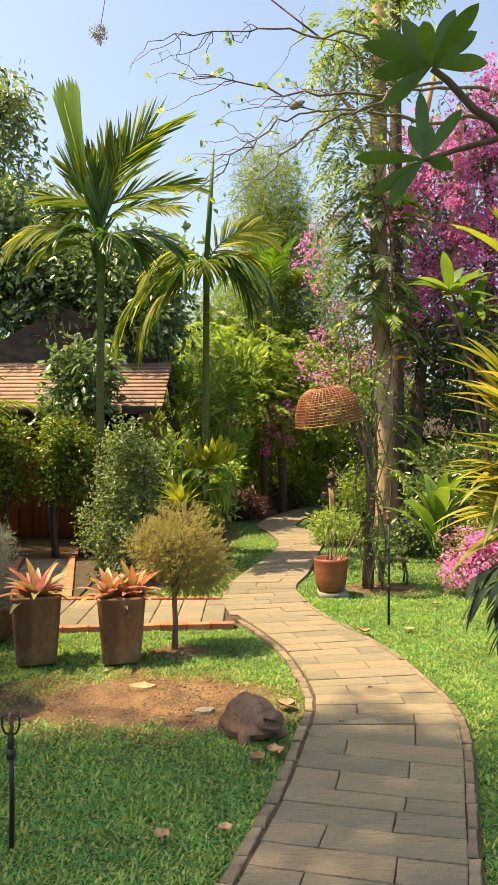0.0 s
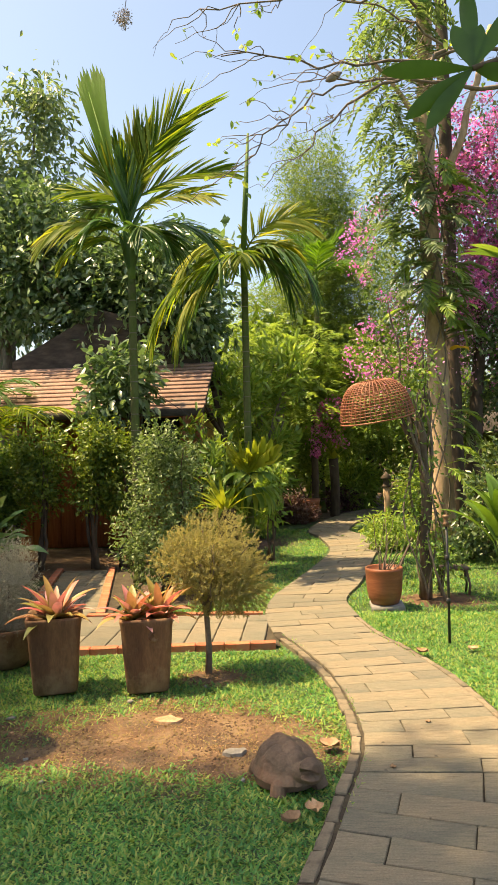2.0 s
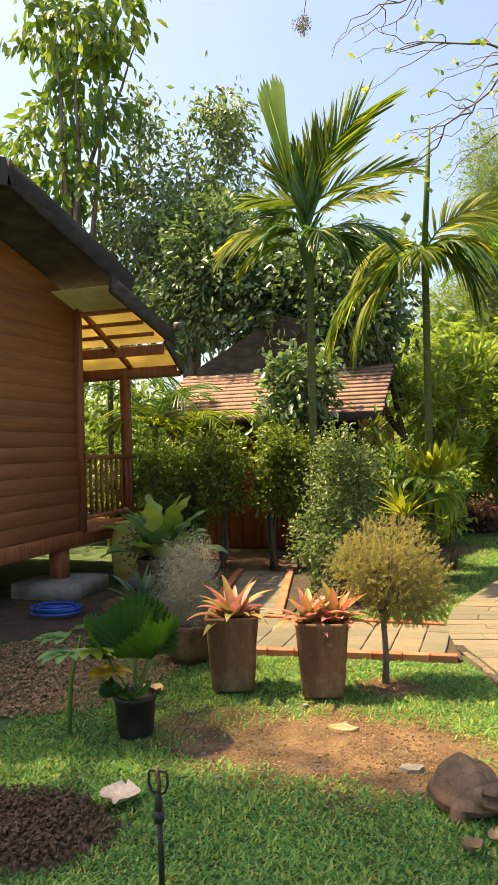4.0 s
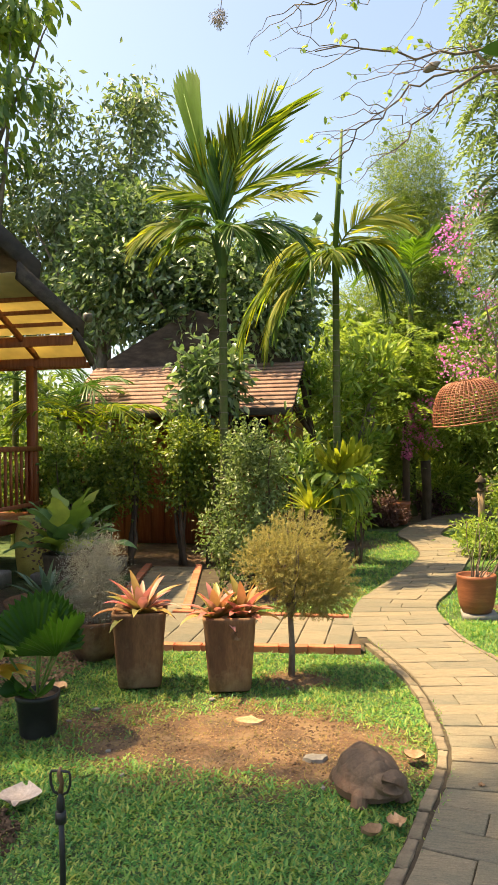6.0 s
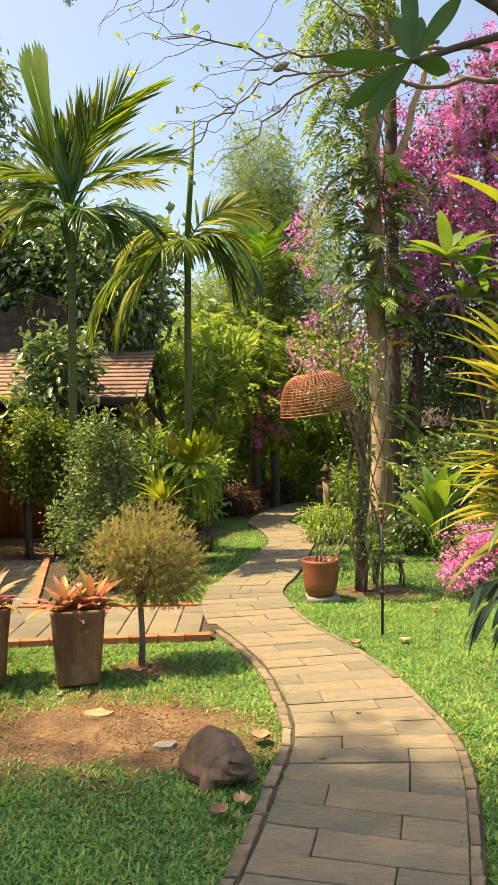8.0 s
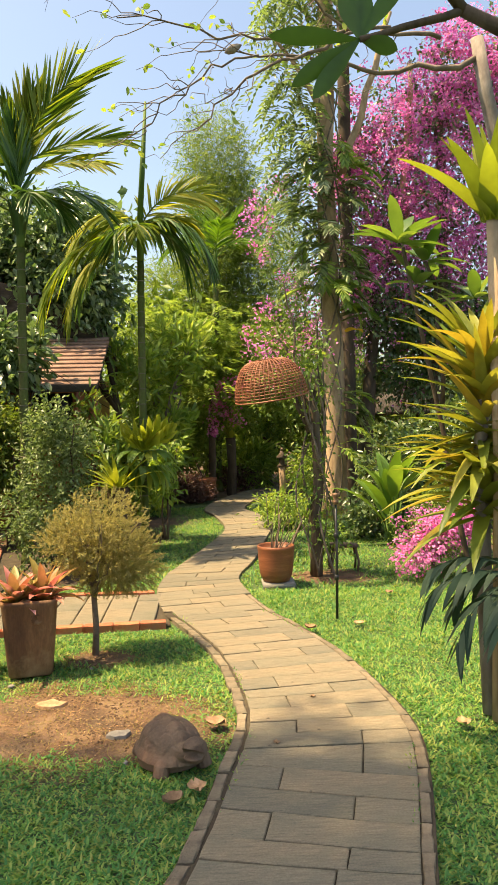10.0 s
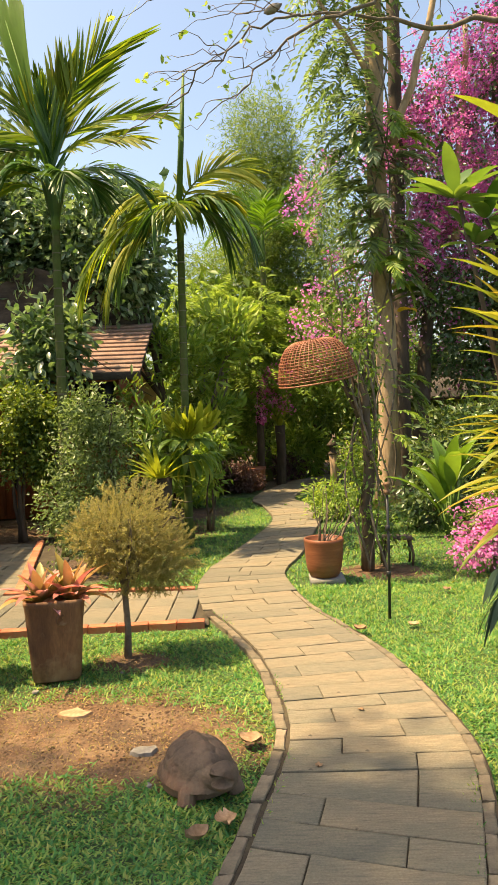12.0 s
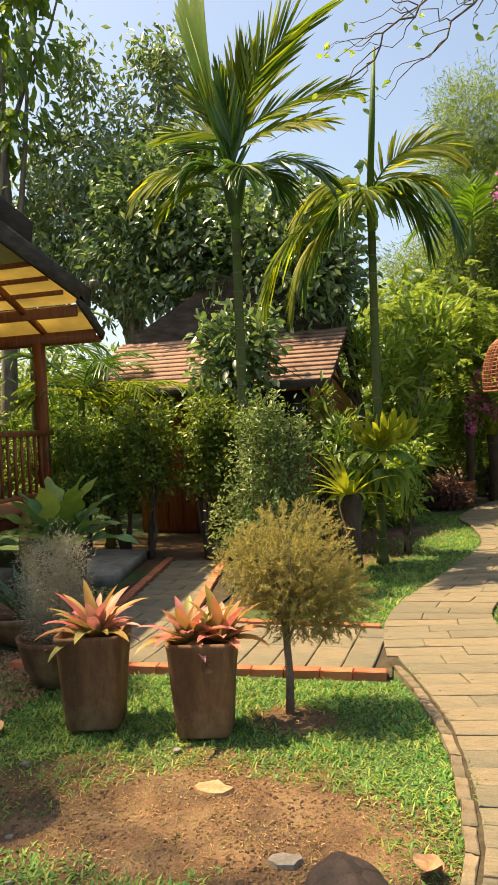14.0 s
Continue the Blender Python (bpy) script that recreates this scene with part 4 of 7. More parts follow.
# feathery palms beside the porch and over the low roof
for lx, ly, hh, mt in ((-4.7, 10.7, 1.7, "palm_d"), (-4.2, 10.5, 1.5, "palm"), (-5.6, 11.0, 2.4, "palm_d")):
    palm((lx, ly, 0), "small feathery palm growing beside the timber house", hh, 0.06, 0.045, (0.05, 0),
         [F(a + R.uniform(-15, 15), R.uniform(35, 70), R.uniform(1.1, 1.5), R.uniform(70, 110), hang=0.35, leaf=0.4, wide=0.025, pairs=26, mat=mt) for a in range(0, 360, 51)], shaft=0.3)

# ---- trees ----
tree("tree", (-5.6, 14.2, 0), "tall leafy tree with grey-green glossy leaves above the roof", ((0, 0, 0), (0.3, 0, 5)), 0.2, 0.1,
     [((-0.6, 0, 6.2), (1.1, 1.0, 2.0)), ((0.7, 0, 6.6), (0.9, 1.0, 1.8)), ((-0.2, 0, 5.0), (2.0, 1.4, 1.6)), ((-2.4, 0.4, 5.4), (1.4, 1.2, 1.8)), ((1.0, 0, 7.9), (0.5, 0.5, 0.7)), ((-0.8, 0, 8.1), (0.35, 0.4, 0.8))], 680, 22, 0.18, 0.07, 0.16, "grey", "greybark", 10, droop=0.7)
tree("tree", (-2.9, 12.9, 0), "dense dark-leaved tree leaning over the house roof", ((0, 0, 0), (0.2, -0.2, 3.4)), 0.16, 0.09,
     [((0.2, 0, 4.0), (1.5, 0.9, 1.3)), ((-1.4, 0.2, 4.7), (1.4, 1.0, 1.3)), ((1.0, -0.2, 3.6), (0.75, 0.7, 0.9))], 1000, 24, 0.15, 0.07, 0.13, "silver", "darkbark", 8)
tree("tree", (-2.25, 10.5, 0), "small tree with silvery green leaves beside the palm", ((0, 0, 0), (0.0, 0, 1.7)), 0.05, 0.03,
     [((-0.1, 0, 2.5), (0.5, 0.3, 0.5)), ((-0.3, 0, 2.15), (0.35, 0.3, 0.3))], 95, 16, 0.15, 0.065, 0.13, "silver", "darkbark", 8, template=OVAL)
tree("tree", (-1.1, 13.3, 0), "tree with large silvery green leaves behind the dark gable", ((0, 0, 0), (-0.4, 0, 3.2)), 0.07, 0.04,
     [((-1.2, 0, 3.9), (1.0, 0.5, 0.8)), ((-0.6, 0, 4.7), (0.6, 0.5, 0.5))], 130, 15, 0.24, 0.10, 0.16, "silver", "darkbark", 8, template=OVAL)
tree("tree", (0.35, 19.5, 0), "tall light feathery tree in the distance", ((0, 0, 0), (0.2, 0, 6)), 0.14, 0.05,
     [((0.2, 0, 7.4), (1.1, 0.9, 1.8)), ((0.7, 0, 5.6), (1.5, 1.0, 1.8)), ((-0.3, 0, 4.4), (1.8, 1.0, 1.5)), ((1.3, 0.2, 3.6), (1.4, 1.0, 1.3))], 1700, 40, 0.15, 0.014, 0.17, "cas", "greybark", 8, droop=0.1)
def sprays(b, blobs, count, length, leaf, width, pairs=9, droop=0.5, flat=0.6):
    """Flat feathery sprays: small leaflets in two ranks along drooping stalks."""
    c, d = blob_points(blobs, count, 0.5, 0.25)
    way = unit(d * np.array([1, 1, 0.3]) + rnd(count) * 0.4 + np.array([0, -0.2, 0]))
    side = unit(np.cross(way, np.array([0, 0, 1.0]) + rnd(count) * (1 - flat)))
    P, Y = [], []
    for i in range(pairs):
        t = (i + 0.6) / pairs
        q = c + way * length * t + np.array([0, 0, -1]) * droop * length * t * t
        for sg in (-1, 1):
            P.append(q)
            Y.append(side * sg + way * 0.5 + np.array([0, 0, -0.25]))
    n = 2 * pairs
    P, Y = np.concatenate(P), np.concatenate(Y)
    s = R.uniform(0.8, 1.15, len(P))
    b.scatter(DIAMOND[0], DIAMOND[1], P, Y, np.array([0, 0, 1.0]) + rnd(len(P)) * 0.2, leaf * s, width * s)


def spray_tree(loc, label, trunk, r0, blobs, count, length, leaf, width, mat, droop=0.5, pairs=9):
    ob = thing("tree", loc, label, "tree")
    line = wander(trunk[0], trunk[1], 8, 0.04)
    part("trunk", Build().tube(line, np.linspace(r0, r0 * 0.45, 8), 9), "greybark", ob)
    b = Build()
    sprays(b, blobs, count, length, leaf, width, pairs, droop)
    for c, rr in blobs:
        for k_ in range(3):
            e = np.array(c) + rnd(1)[0] * np.array(rr) * 0.5
            part("limb", Build().tube(wander(line[R.randint(4, 8)], e, 7, 0.05), np.linspace(r0 * 0.35, 0.006, 7), 6), "greybark", ob)
    part("crown", b, mat, ob)
    return ob


spray_tree((-0.9, 15.5, 0), "light green spreading tree with feathery layered sprays", ((0, 0, 0), (0.2, 0, 2.4)), 0.1,
           [((0.0, 0, 3.2), (1.2, 0.9, 0.8)), ((1.4, 0.2, 3.1), (1.1, 0.8, 0.9)), ((2.3, 0.4, 2.4), (0.9, 0.7, 0.8)), ((0.9, -0.4, 2.1), (1.2, 0.6, 0.6))], 1250, 0.42, 0.11, 0.045, "cas")
tree("tree", (-0.6, 13.2, 0), "glossy shrub tree with upright leaf rosettes", ((0, 0, 0), (0.1, 0, 1.6)), 0.05, 0.03,
     [((-0.3, 0, 2.3), (0.7, 0.5, 0.6)), ((0.5, 0, 2.7), (0.5, 0.4, 0.5)), ((0.0, 0, 1.3), (0.7, 0.4, 0.5))], 95, 16, 0.24, 0.055, 0.07, "light", "greybark", 10, droop=-0.4, template=OVAL)
tree("tree", (1.6, 17.5, 0), "small dark tree closing the end of the path", ((0, 0, 0), (0, 0, 1.5)), 0.08, 0.04,
     [((0, 0, 1.7), (1.9, 0.7, 1.2)), ((-1.6, 0, 1.4), (1.3, 0.7, 1.1)), ((1.8, 0, 1.8), (1.5, 0.7, 1.3))], 700, 24, 0.15, 0.055, 0.15, "mid", "darkbark", 6)


def far_woods():
    b = Build()
    blobs = [((x, 24 + 5 * math.sin(x * 1.3), 1.6 + R.uniform(0, 0.8)), (2.3, 1.6, 2.0 + R.uniform(0, 0.8))) for x in np.arange(-24, 26, 1.9)]
    foliage(b, blobs, 2600, 22, 0.3, 0.13, 0.28)
    solo("far_woods", b, "mid", (0, 0, 0), "band of leafy trees and bushes closing the garden", "trees", kind="stuff")
    c = Build()
    blobs = [((-9 - 0.6 * i, 9 + 1.3 * i, 2.2), (1.6, 1.4, 2.4)) for i in range(7)]
    blobs += [((-6.4, 12.4, 1.5), (0.9, 0.6, 1.5)), ((-7.4, 12.0, 1.4), (0.9, 0.6, 1.4)), ((-5.3, 12.2, 1.2), (0.6, 0.5, 1.2))]
    foliage(c, blobs, 1300, 22, 0.20, 0.075, 0.2)
    solo("far_woods", c, "mid", (0, 0, 0), "dense green bushes behind the timber houses", "bushes", kind="stuff")


far_woods()

# big pale trunk with climbers, and its companion
climb = thing("tree", (2.12, 11.6, 0), "tall pale-barked tree carrying climbing vines", "tree")
t = np.linspace(0, 1, 26)
part("trunk", Build().tube(np.stack([0.03 * np.sin(9 * t) - 0.10 * t, 0 * t, 9.5 * t], 1), 0.155 - 0.05 * t + 0.012 * np.sin(31 * t) + 0.10 * np.exp(-t * 45), 14), "bark", climb)
part("limb", Build().tube(wander((-0.05, 0, 6.0), (-0.9, -0.2, 7.1), 7, 0.03), np.linspace(0.05, 0.02, 7), 8), "bark", climb)
part("limb", Build().tube(wander((0.2, 0.2, 5.2), (0.95, 0.2, 7.6), 7, 0.03), np.linspace(0.06, 0.04, 7), 8), "bark", climb)
cb = Build()
sprays(cb, [((-0.5, 0, 6.5), (0.4, 0.5, 1.0)), ((-0.5, 0, 7.8), (0.6, 0.6, 0.7)), ((-0.5, 0, 5.4), (0.4, 0.4, 1.0)), ((-0.5, 0, 4.5), (0.3, 0.3, 0.6))], 280, 0.42, 0.12, 0.045, 9, 1.0)
part("crown", cb, "sage", climb)
second = thing("tree", (2.55, 12.6, 0), "tall grey trunk behind the pale-barked tree", "tree")
part("trunk", Build().tube(np.stack([-0.05 * t, 0 * t, 9.8 * t], 1), 0.12 - 0.03 * t, 12), "darkbark", second)
cb = Build()
foliage(cb, [((0.2, 0, 9.4), (1.0, 0.8, 0.5))], 50, 22, 0.16, 0.05, 0.15)
part("crown", cb, "light", second)


def climber():
    """Climbing aroid with deeply cut hanging leaves on the pale trunk."""
    ob = thing("climbing_vine", (2.05, 11.45, 0), "climbing vine with large deeply cut hanging leaves on a trunk", "vine")
    s = np.linspace(0, 1, 40)
    for k in range(3):
        part("stem", Build().tube(np.stack([0.14 * np.sin(14 * s + k * 2), -0.07 + 0.05 * np.cos(14 * s + k * 2), 0.05 + 6.2 * s], 1), 0.013, 6), "twig", ob)
    for i in range(64):
        z = R.uniform(3.3, 5.7) if i < 54 else R.uniform(0.9, 2.0)
        a = R.uniform(150, 390) if i < 54 else R.uniform(-60, 40)
        part("leaf", frond(Build(), R.uniform(0.5, 0.72), a, R.uniform(-30, 25), R.uniform(55, 85), 0.17, 0.036, spread=72, hang=0.2, pairs=17, start=0.2, origin=(0.1 * math.cos(radians(a)), 0.1 * math.sin(radians(a)), z), rachis=0.006), R.choice(["sage", "grey", "light"]), ob)
    for i in range(7):
        a = R.uniform(-70, 40)
        d = np.array([math.cos(radians(a)), math.sin(radians(a)), 0])
        part("leaf", Build().strip(d * 0.15 + np.array([0, 0, R.uniform(2.9, 3.5)]), d + np.array([0, 0, 0.4]), R.uniform(0.5, 0.7), 0.26, 1.3, fold=0.1, n=7, shape=0.8), "banana", ob)
    part("leaf", Build().strip((0.2, -0.2, 2.75), (0.5, -0.5, 0.2), 0.3, 0.2, 1.2, shape=0.8), "yellow", ob, "yellowed leaf")
    return ob


climber()


def nest_fern(loc, label, n, length, width, mat, el=(45, 80), bend=0.7, base=None, name="birds_nest_fern", category="fern", fold=0.12, group="", ripple=0.0):
    """A rosette of strap leaves."""
    ob = thing(name, loc, label, category, group)
    for i in range(n):
        a = i * 2.399 + R.normal() * 0.15
        f = i / n
        e = radians(el[1] + (el[0] - el[1]) * f + R.normal() * 4)
        d = np.array([math.cos(a) * math.cos(e), math.sin(a) * math.cos(e), math.sin(e)])
        part("leaf", Build().strip(np.array([d[0], d[1], 0]) * 0.02, d, length * R.uniform(0.8, 1.12), width * R.uniform(0.85, 1.1), bend * (0.5 + f) * R.uniform(0.8, 1.2), n=8, fold=fold), mat, ob)
    return ob


# ---- bougainvillea ----
def bougainvillea():
    ob = thing("bougainvillea", (3.6, 12.9, 0), "huge climbing bougainvillea covered in magenta bracts", "bougainvillea")
    part("stem", Build().tube(wander((-0.7, 0, 0), (-0.6, 0, 4), 9, 0.04), np.linspace(0.14, 0.08, 9), 10), "darkbark", ob)
    part("stem", Build().tube(wander((0.5, 0, 0), (0.6, 0, 7), 9, 0.05), np.linspace(0.12, 0.07, 9), 10), "darkbark", ob)
    part("stem", Build().tube(wander((-0.2, -0.3, 4), (0.0, -0.3, 7.2), 9, 0.03), np.linspace(0.06, 0.04, 9), 8), "bark", ob)
    blobs = [((-0.3, 0, 5.3), (1.2, 0.7, 0.9)), ((0.8, 0, 4.6), (1.3, 0.7, 1.0)), ((0.4, 0, 6.4), (1.4, 0.7, 0.9)), ((1.3, 0, 7.4), (1.1, 0.7, 1.0)), ((-0.5, 0, 4.1), (0.7, 0.6, 0.8)), ((-1.0, 0, 5.7), (0.5, 0.5, 0.6))]
    low = [((0.1, 0.2, 3.2), (1.3, 0.7, 0.8)), ((1.2, 0.2, 3.0), (1.0, 0.7, 1.0)), ((0.2, 0.3, 2.2), (1.0, 0.5, 0.5))]
    b = Build()
    foliage(b, blobs, 1500, 30, 0.048, 0.044, 0.062, droop=0.1, shell=0.38)
    foliage(b, low, 130, 22, 0.048, 0.044, 0.06, droop=0.1)
    part("bracts", b, "magenta", ob)
    b = Build()
    foliage(b, [((-1.4, -0.2, 3.6), (0.9, 0.5, 0.7)), ((-1.2, -0.2, 2.9), (0.9, 0.5, 0.5)), ((-0.9, -0.2, 4.2), (0.6, 0.4, 0.6))], 170, 12, 0.045, 0.04, 0.09)
    part("bracts", b, "palepink", ob)
    b = Build()
    foliage(b, blobs, 420, 22, 0.09, 0.05, 0.14)
    foliage(b, low, 520, 26, 0.10, 0.055, 0.14)
    part("leaves", b, "dark", ob)
    for i in range(9):
        a = np.array([R.uniform(-1.4, -0.6), -0.3, R.uniform(3.0, 5.4)])
        part("twig", Build().tube(wander(a, a + np.array([R.uniform(-1.2, -0.5), R.uniform(-0.3, 0.3), R.uniform(-0.4, 0.8)]), 8, 0.04), np.linspace(0.012, 0.004, 8), 5), "twig", ob)
    # long flowering sprays towards the path
    b = Build()
    for q in ((-2.5, 0, 5.0), (-2.6, 0, 4.6), (-2.45, 0, 4.2), (-2.1, 0, 5.4), (-2.0, 0, 3.9), (-2.4, 0, 3.3), (-2.6, -0.2, 2.75), (-2.2, -0.2, 2.7), (-1.7, -0.2, 3.0), (-2.35, 0, 4.75)):
        foliage(b, [(q, (0.20, 0.16, 0.30))], 9, 12, 0.045, 0.042, 0.06)
    part("bracts", b, "pink", ob)
    b = Build()
    foliage(b, [((-1.7, 0.2, 3.9), (0.9, 0.5, 1.3)), ((-1.9, 0, 2.6), (0.8, 0.5, 0.5))], 150, 20, 0.08, 0.04, 0.16)
    part("leaves", b, "mid", ob)
    return ob


bougainvillea()


def pink_post(loc):
    ob = thing("bougainvillea", loc, "pink bougainvillea climbing a rough wooden post", "bougainvillea")
    part("post", Build().tube(wander((0, 0, 0), (0.02, 0, 1.95), 6, 0.01), [0.09, 0.075, 0.07, 0.07, 0.065, 0.06], 10), "darkbark", ob)
    b = Build()
    foliage(b, [((0.1, -0.1, 1.75), (0.12, 0.1, 0.3)), ((0.45, -0.1, 1.6), (0.15, 0.1, 0.2)), ((0.02, -0.1, 1.35), (0.07, 0.07, 0.12)), ((0.3, -0.1, 2.1), (0.3, 0.15, 0.2))], 46, 20, 0.06, 0.055, 0.05)
    part("bracts", b, "pink", ob)
    b = Build()
    foliage(b, [((0.25, 0, 1.9), (0.5, 0.3, 0.5))], 50, 16, 0.08, 0.04, 0.1)
    part("leaves", b, "mid", ob)
    return ob


pink_post((0.3, 15.0, 0))
post2 = thing("wooden_post", (0.68, 15.3, 0), "rough wooden post carrying a nest fern", "post")
part("post", Build().tube([(0, 0, 0), (0.02, 0, 0.6), (0, 0, 1.15)], [0.10, 0.09, 0.10], 10), "darkbark", post2)
nest_fern((0.68, 15.25, 1.13), "bright yellow-green nest fern on top of a post", 16, 0.6, 0.08, "lime")

# azalea-like low bougainvillea on the lawn's far side
pb = thing("flowering_bush", (2.3, 7.5, 0), "low bush smothered in bright pink flowers", "bush")
part("stem", Build().tube(wander((0, 0, 0), (0.1, 0, 0.3), 5, 0.01), [0.03, 0.025, 0.02, 0.018, 0.015], 7), "darkbark", pb)
b = Build()
foliage(b, [((0.05, 0, 0.42), (0.36, 0.28, 0.26)), ((-0.15, -0.05, 0.25), (0.22, 0.2, 0.16)), ((0.3, 0, 0.55), (0.22, 0.2, 0.18))], 150, 22, 0.032, 0.03, 0.04)
part("flowers", b, "pink", pb)
b = Build()
foliage(b, [((0.05, 0.05, 0.36), (0.38, 0.28, 0.28))], 80, 20, 0.05, 0.022, 0.06)
part("leaves", b, "mid", pb)

# ---- shrubs and hedge ----


def shrub(name, loc, label, blobs, clumps, per, length, width, spread, leaf, stems=3, bark="darkbark", droop=0.1, category="shrub", template=DIAMOND, stem_r=0.02, foot=None, group="", shell=0.45):
    ob = thing(name, loc, label, category, group)
    b = Build()
    c = foliage(b, blobs, clumps, per, length, width, spread, droop, template, shell)
    for i in range(stems):
        a = np.array([R.uniform(-1, 1) * 0.06, R.uniform(-1, 1) * 0.06, 0]) if stems > 1 else np.zeros(3)
        tgt = c[R.randint(len(c))]
        part("stem", Build().tube(wander(a, tgt, 7, 0.02), np.linspace(stem_r, 0.005, 7), 6), bark, ob)
    part("leaves", b, leaf, ob)
    return ob


shrub("bush", (-1.36, 8.15, 0), "tall upright bush with small sage-green leaves", [((-0.02, 0, 1.5), (0.24, 0.22, 0.36)), ((-0.02, 0, 1.05), (0.30, 0.28, 0.45)), ((-0.16, -0.1, 0.55), (0.34, 0.3, 0.45)), ((0.2, 0.1, 1.15), (0.2, 0.22, 0.45)), ((0.16, 0.05, 0.6), (0.24, 0.28, 0.5))], 520, 18, 0.052, 0.022, 0.05, "sage", 5)
for hx, hy, hz, w in ((-3.25, 9.75, 1.45, 0.42), (-2.55, 9.8, 1.5, 0.3), (-2.2, 9.9, 1.4, 0.36), (-4.2, 9.9, 1.3, 0.5), (-3.75, 10.0, 1.2, 0.35), (-4.9, 10.1, 1.2, 0.5)):
    # trees further left take a plainer green leaf to stand in for shade
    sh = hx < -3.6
    ob = shrub("hedge_tree", (hx, hy, 0), "clipped hedge tree with yellow-green leaves on dark bare stems" if not sh else "clipped hedge tree with shade put into its plain green leaf colour", [((0, 0, hz + 0.05), (w, 0.35, 0.36)), ((R.uniform(-0.1, 0.1), 0, hz - 0.45), (w * 0.7, 0.3, 0.3))],
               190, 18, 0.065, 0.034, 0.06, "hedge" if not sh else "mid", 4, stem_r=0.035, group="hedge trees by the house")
shrub("shrub", (-1.05, 10.2, 0), "glossy green shrub with clustered leaves", [((0, 0, 1.2), (0.25, 0.25, 0.5)), ((0.2, 0.2, 0.6), (0.3, 0.3, 0.4))], 32, 16, 0.15, 0.04, 0.07, "mid", 5, droop=-0.3, template=OVAL)
shrub("shrub", (-1.35, 10.7, 0), "croton shrub with mixed green and yellow leaves", [((0, 0, 1.4), (0.3, 0.3, 0.7)), ((0.3, 0, 0.8), (0.4, 0.3, 0.5))], 48, 14, 0.16, 0.04, 0.08, "hedge", 6, droop=-0.2, template=OVAL)
shrub("shrub", (-0.95, 12.5, 0), "leafy green shrub beside the lawn", [((0, 0, 0.7), (0.45, 0.4, 0.6)), ((0.3, 0, 0.35), (0.3, 0.3, 0.3))], 130, 18, 0.10, 0.05, 0.08, "light", 6)
shrub("shrub", (-0.15, 14.2, 0), "low purple-leaved shrub by the path", [((0, 0, 0.25), (0.45, 0.25, 0.25))], 150, 20, 0.07, 0.03, 0.06, "redleaf", 5)
shrub("shrub", (0.75, 16.3, 0), "low purple-leaved shrub by the path", [((0, 0, 0.25), (0.45, 0.25, 0.25))], 120, 20, 0.07, 0.03, 0.06, "redleaf", 5)
shrub("shrub", (-0.75, 15.0, 0), "spiky green shrub behind the lawn", [((0, 0, 0.8), (0.45, 0.35, 0.7))], 110, 18, 0.3, 0.025, 0.07, "mid", 5, droop=-0.2)
shrub("shrub", (2.05, 13.6, 0), "pale green shrub around the garden lantern", [((0, 0, 0.5), (0.45, 0.4, 0.5)), ((0.5, 0, 0.9), (0.4, 0.4, 0.6))], 170, 18, 0.08, 0.035, 0.07, "light", 6)
shrub("shrub", (1.3, 10.9, 0), "pale grass-like shrub on the path's edge", [((0, 0, 0.22), (0.4, 0.3, 0.2))], 90, 18, 0.1, 0.03, 0.07, "light", 4)
shrub("shrub", (2.2, 9.9, 0), "dark green shrub at the foot of the tree", [((0, 0, 0.3), (0.4, 0.35, 0.3)), ((0.5, 0.4, 0.5), (0.5, 0.4, 0.5))], 200, 18, 0.08, 0.04, 0.07, "dark", 5)
shrub("shrub", (3.3, 10.6, 0), "dark shrub below the bougainvillea", [((0, 0, 0.8), (0.9, 0.6, 0.8)), ((1.0, 0, 1.2), (0.9, 0.6, 1.0))], 380, 20, 0.12, 0.05, 0.1, "dark", 6)
shrub("shrub", (2.95, 8.6, 0), "round olive green bush beside the broad-leaved plant", [((0, 0, 0.5), (0.45, 0.4, 0.42))], 240, 20, 0.05, 0.022, 0.05, "hedge", 6)

shrub("shrub", (0.15, 15.7, 0), "soft light green shrub below the feathery tree", [((0, 0, 1.1), (0.6, 0.4, 0.6)), ((-0.5, 0.1, 1.6), (0.5, 0.4, 0.5)), ((0.7, 0.2, 1.7), (0.5, 0.4, 0.5))], 170, 18, 0.10, 0.04, 0.09, "cas", 6)
shrub("shrub", (1.1, 16.6, 0), "fern-like green plant at the end of the path", [((0, 0, 0.5), (0.6, 0.3, 0.5))], 90, 16, 0.3, 0.03, 0.07, "light", 5, droop=-0.1)


def tufts(b, blobs, count, per, length, width, shoot):
    """Feathery shoots: fine needles set along short outward twigs."""
    c, d = blob_points(blobs, count, 0.42, 0.16)
    way = unit(d * 0.8 + rnd(count) * 0.35 + np.array([0.25, 0, 0.15]))
    t = np.tile(np.linspace(0, 1, per), count)
    W = np.repeat(way, per, 0)
    P = np.repeat(c, per, 0) + W * (t * shoot)[:, None]
    Y = W * 0.9 + rnd(count * per) * 0.55
    s = 1.15 - 0.6 * t
    b.scatter(DIAMOND[0], DIAMOND[1], P, Y, rnd(count * per), length * s, width)


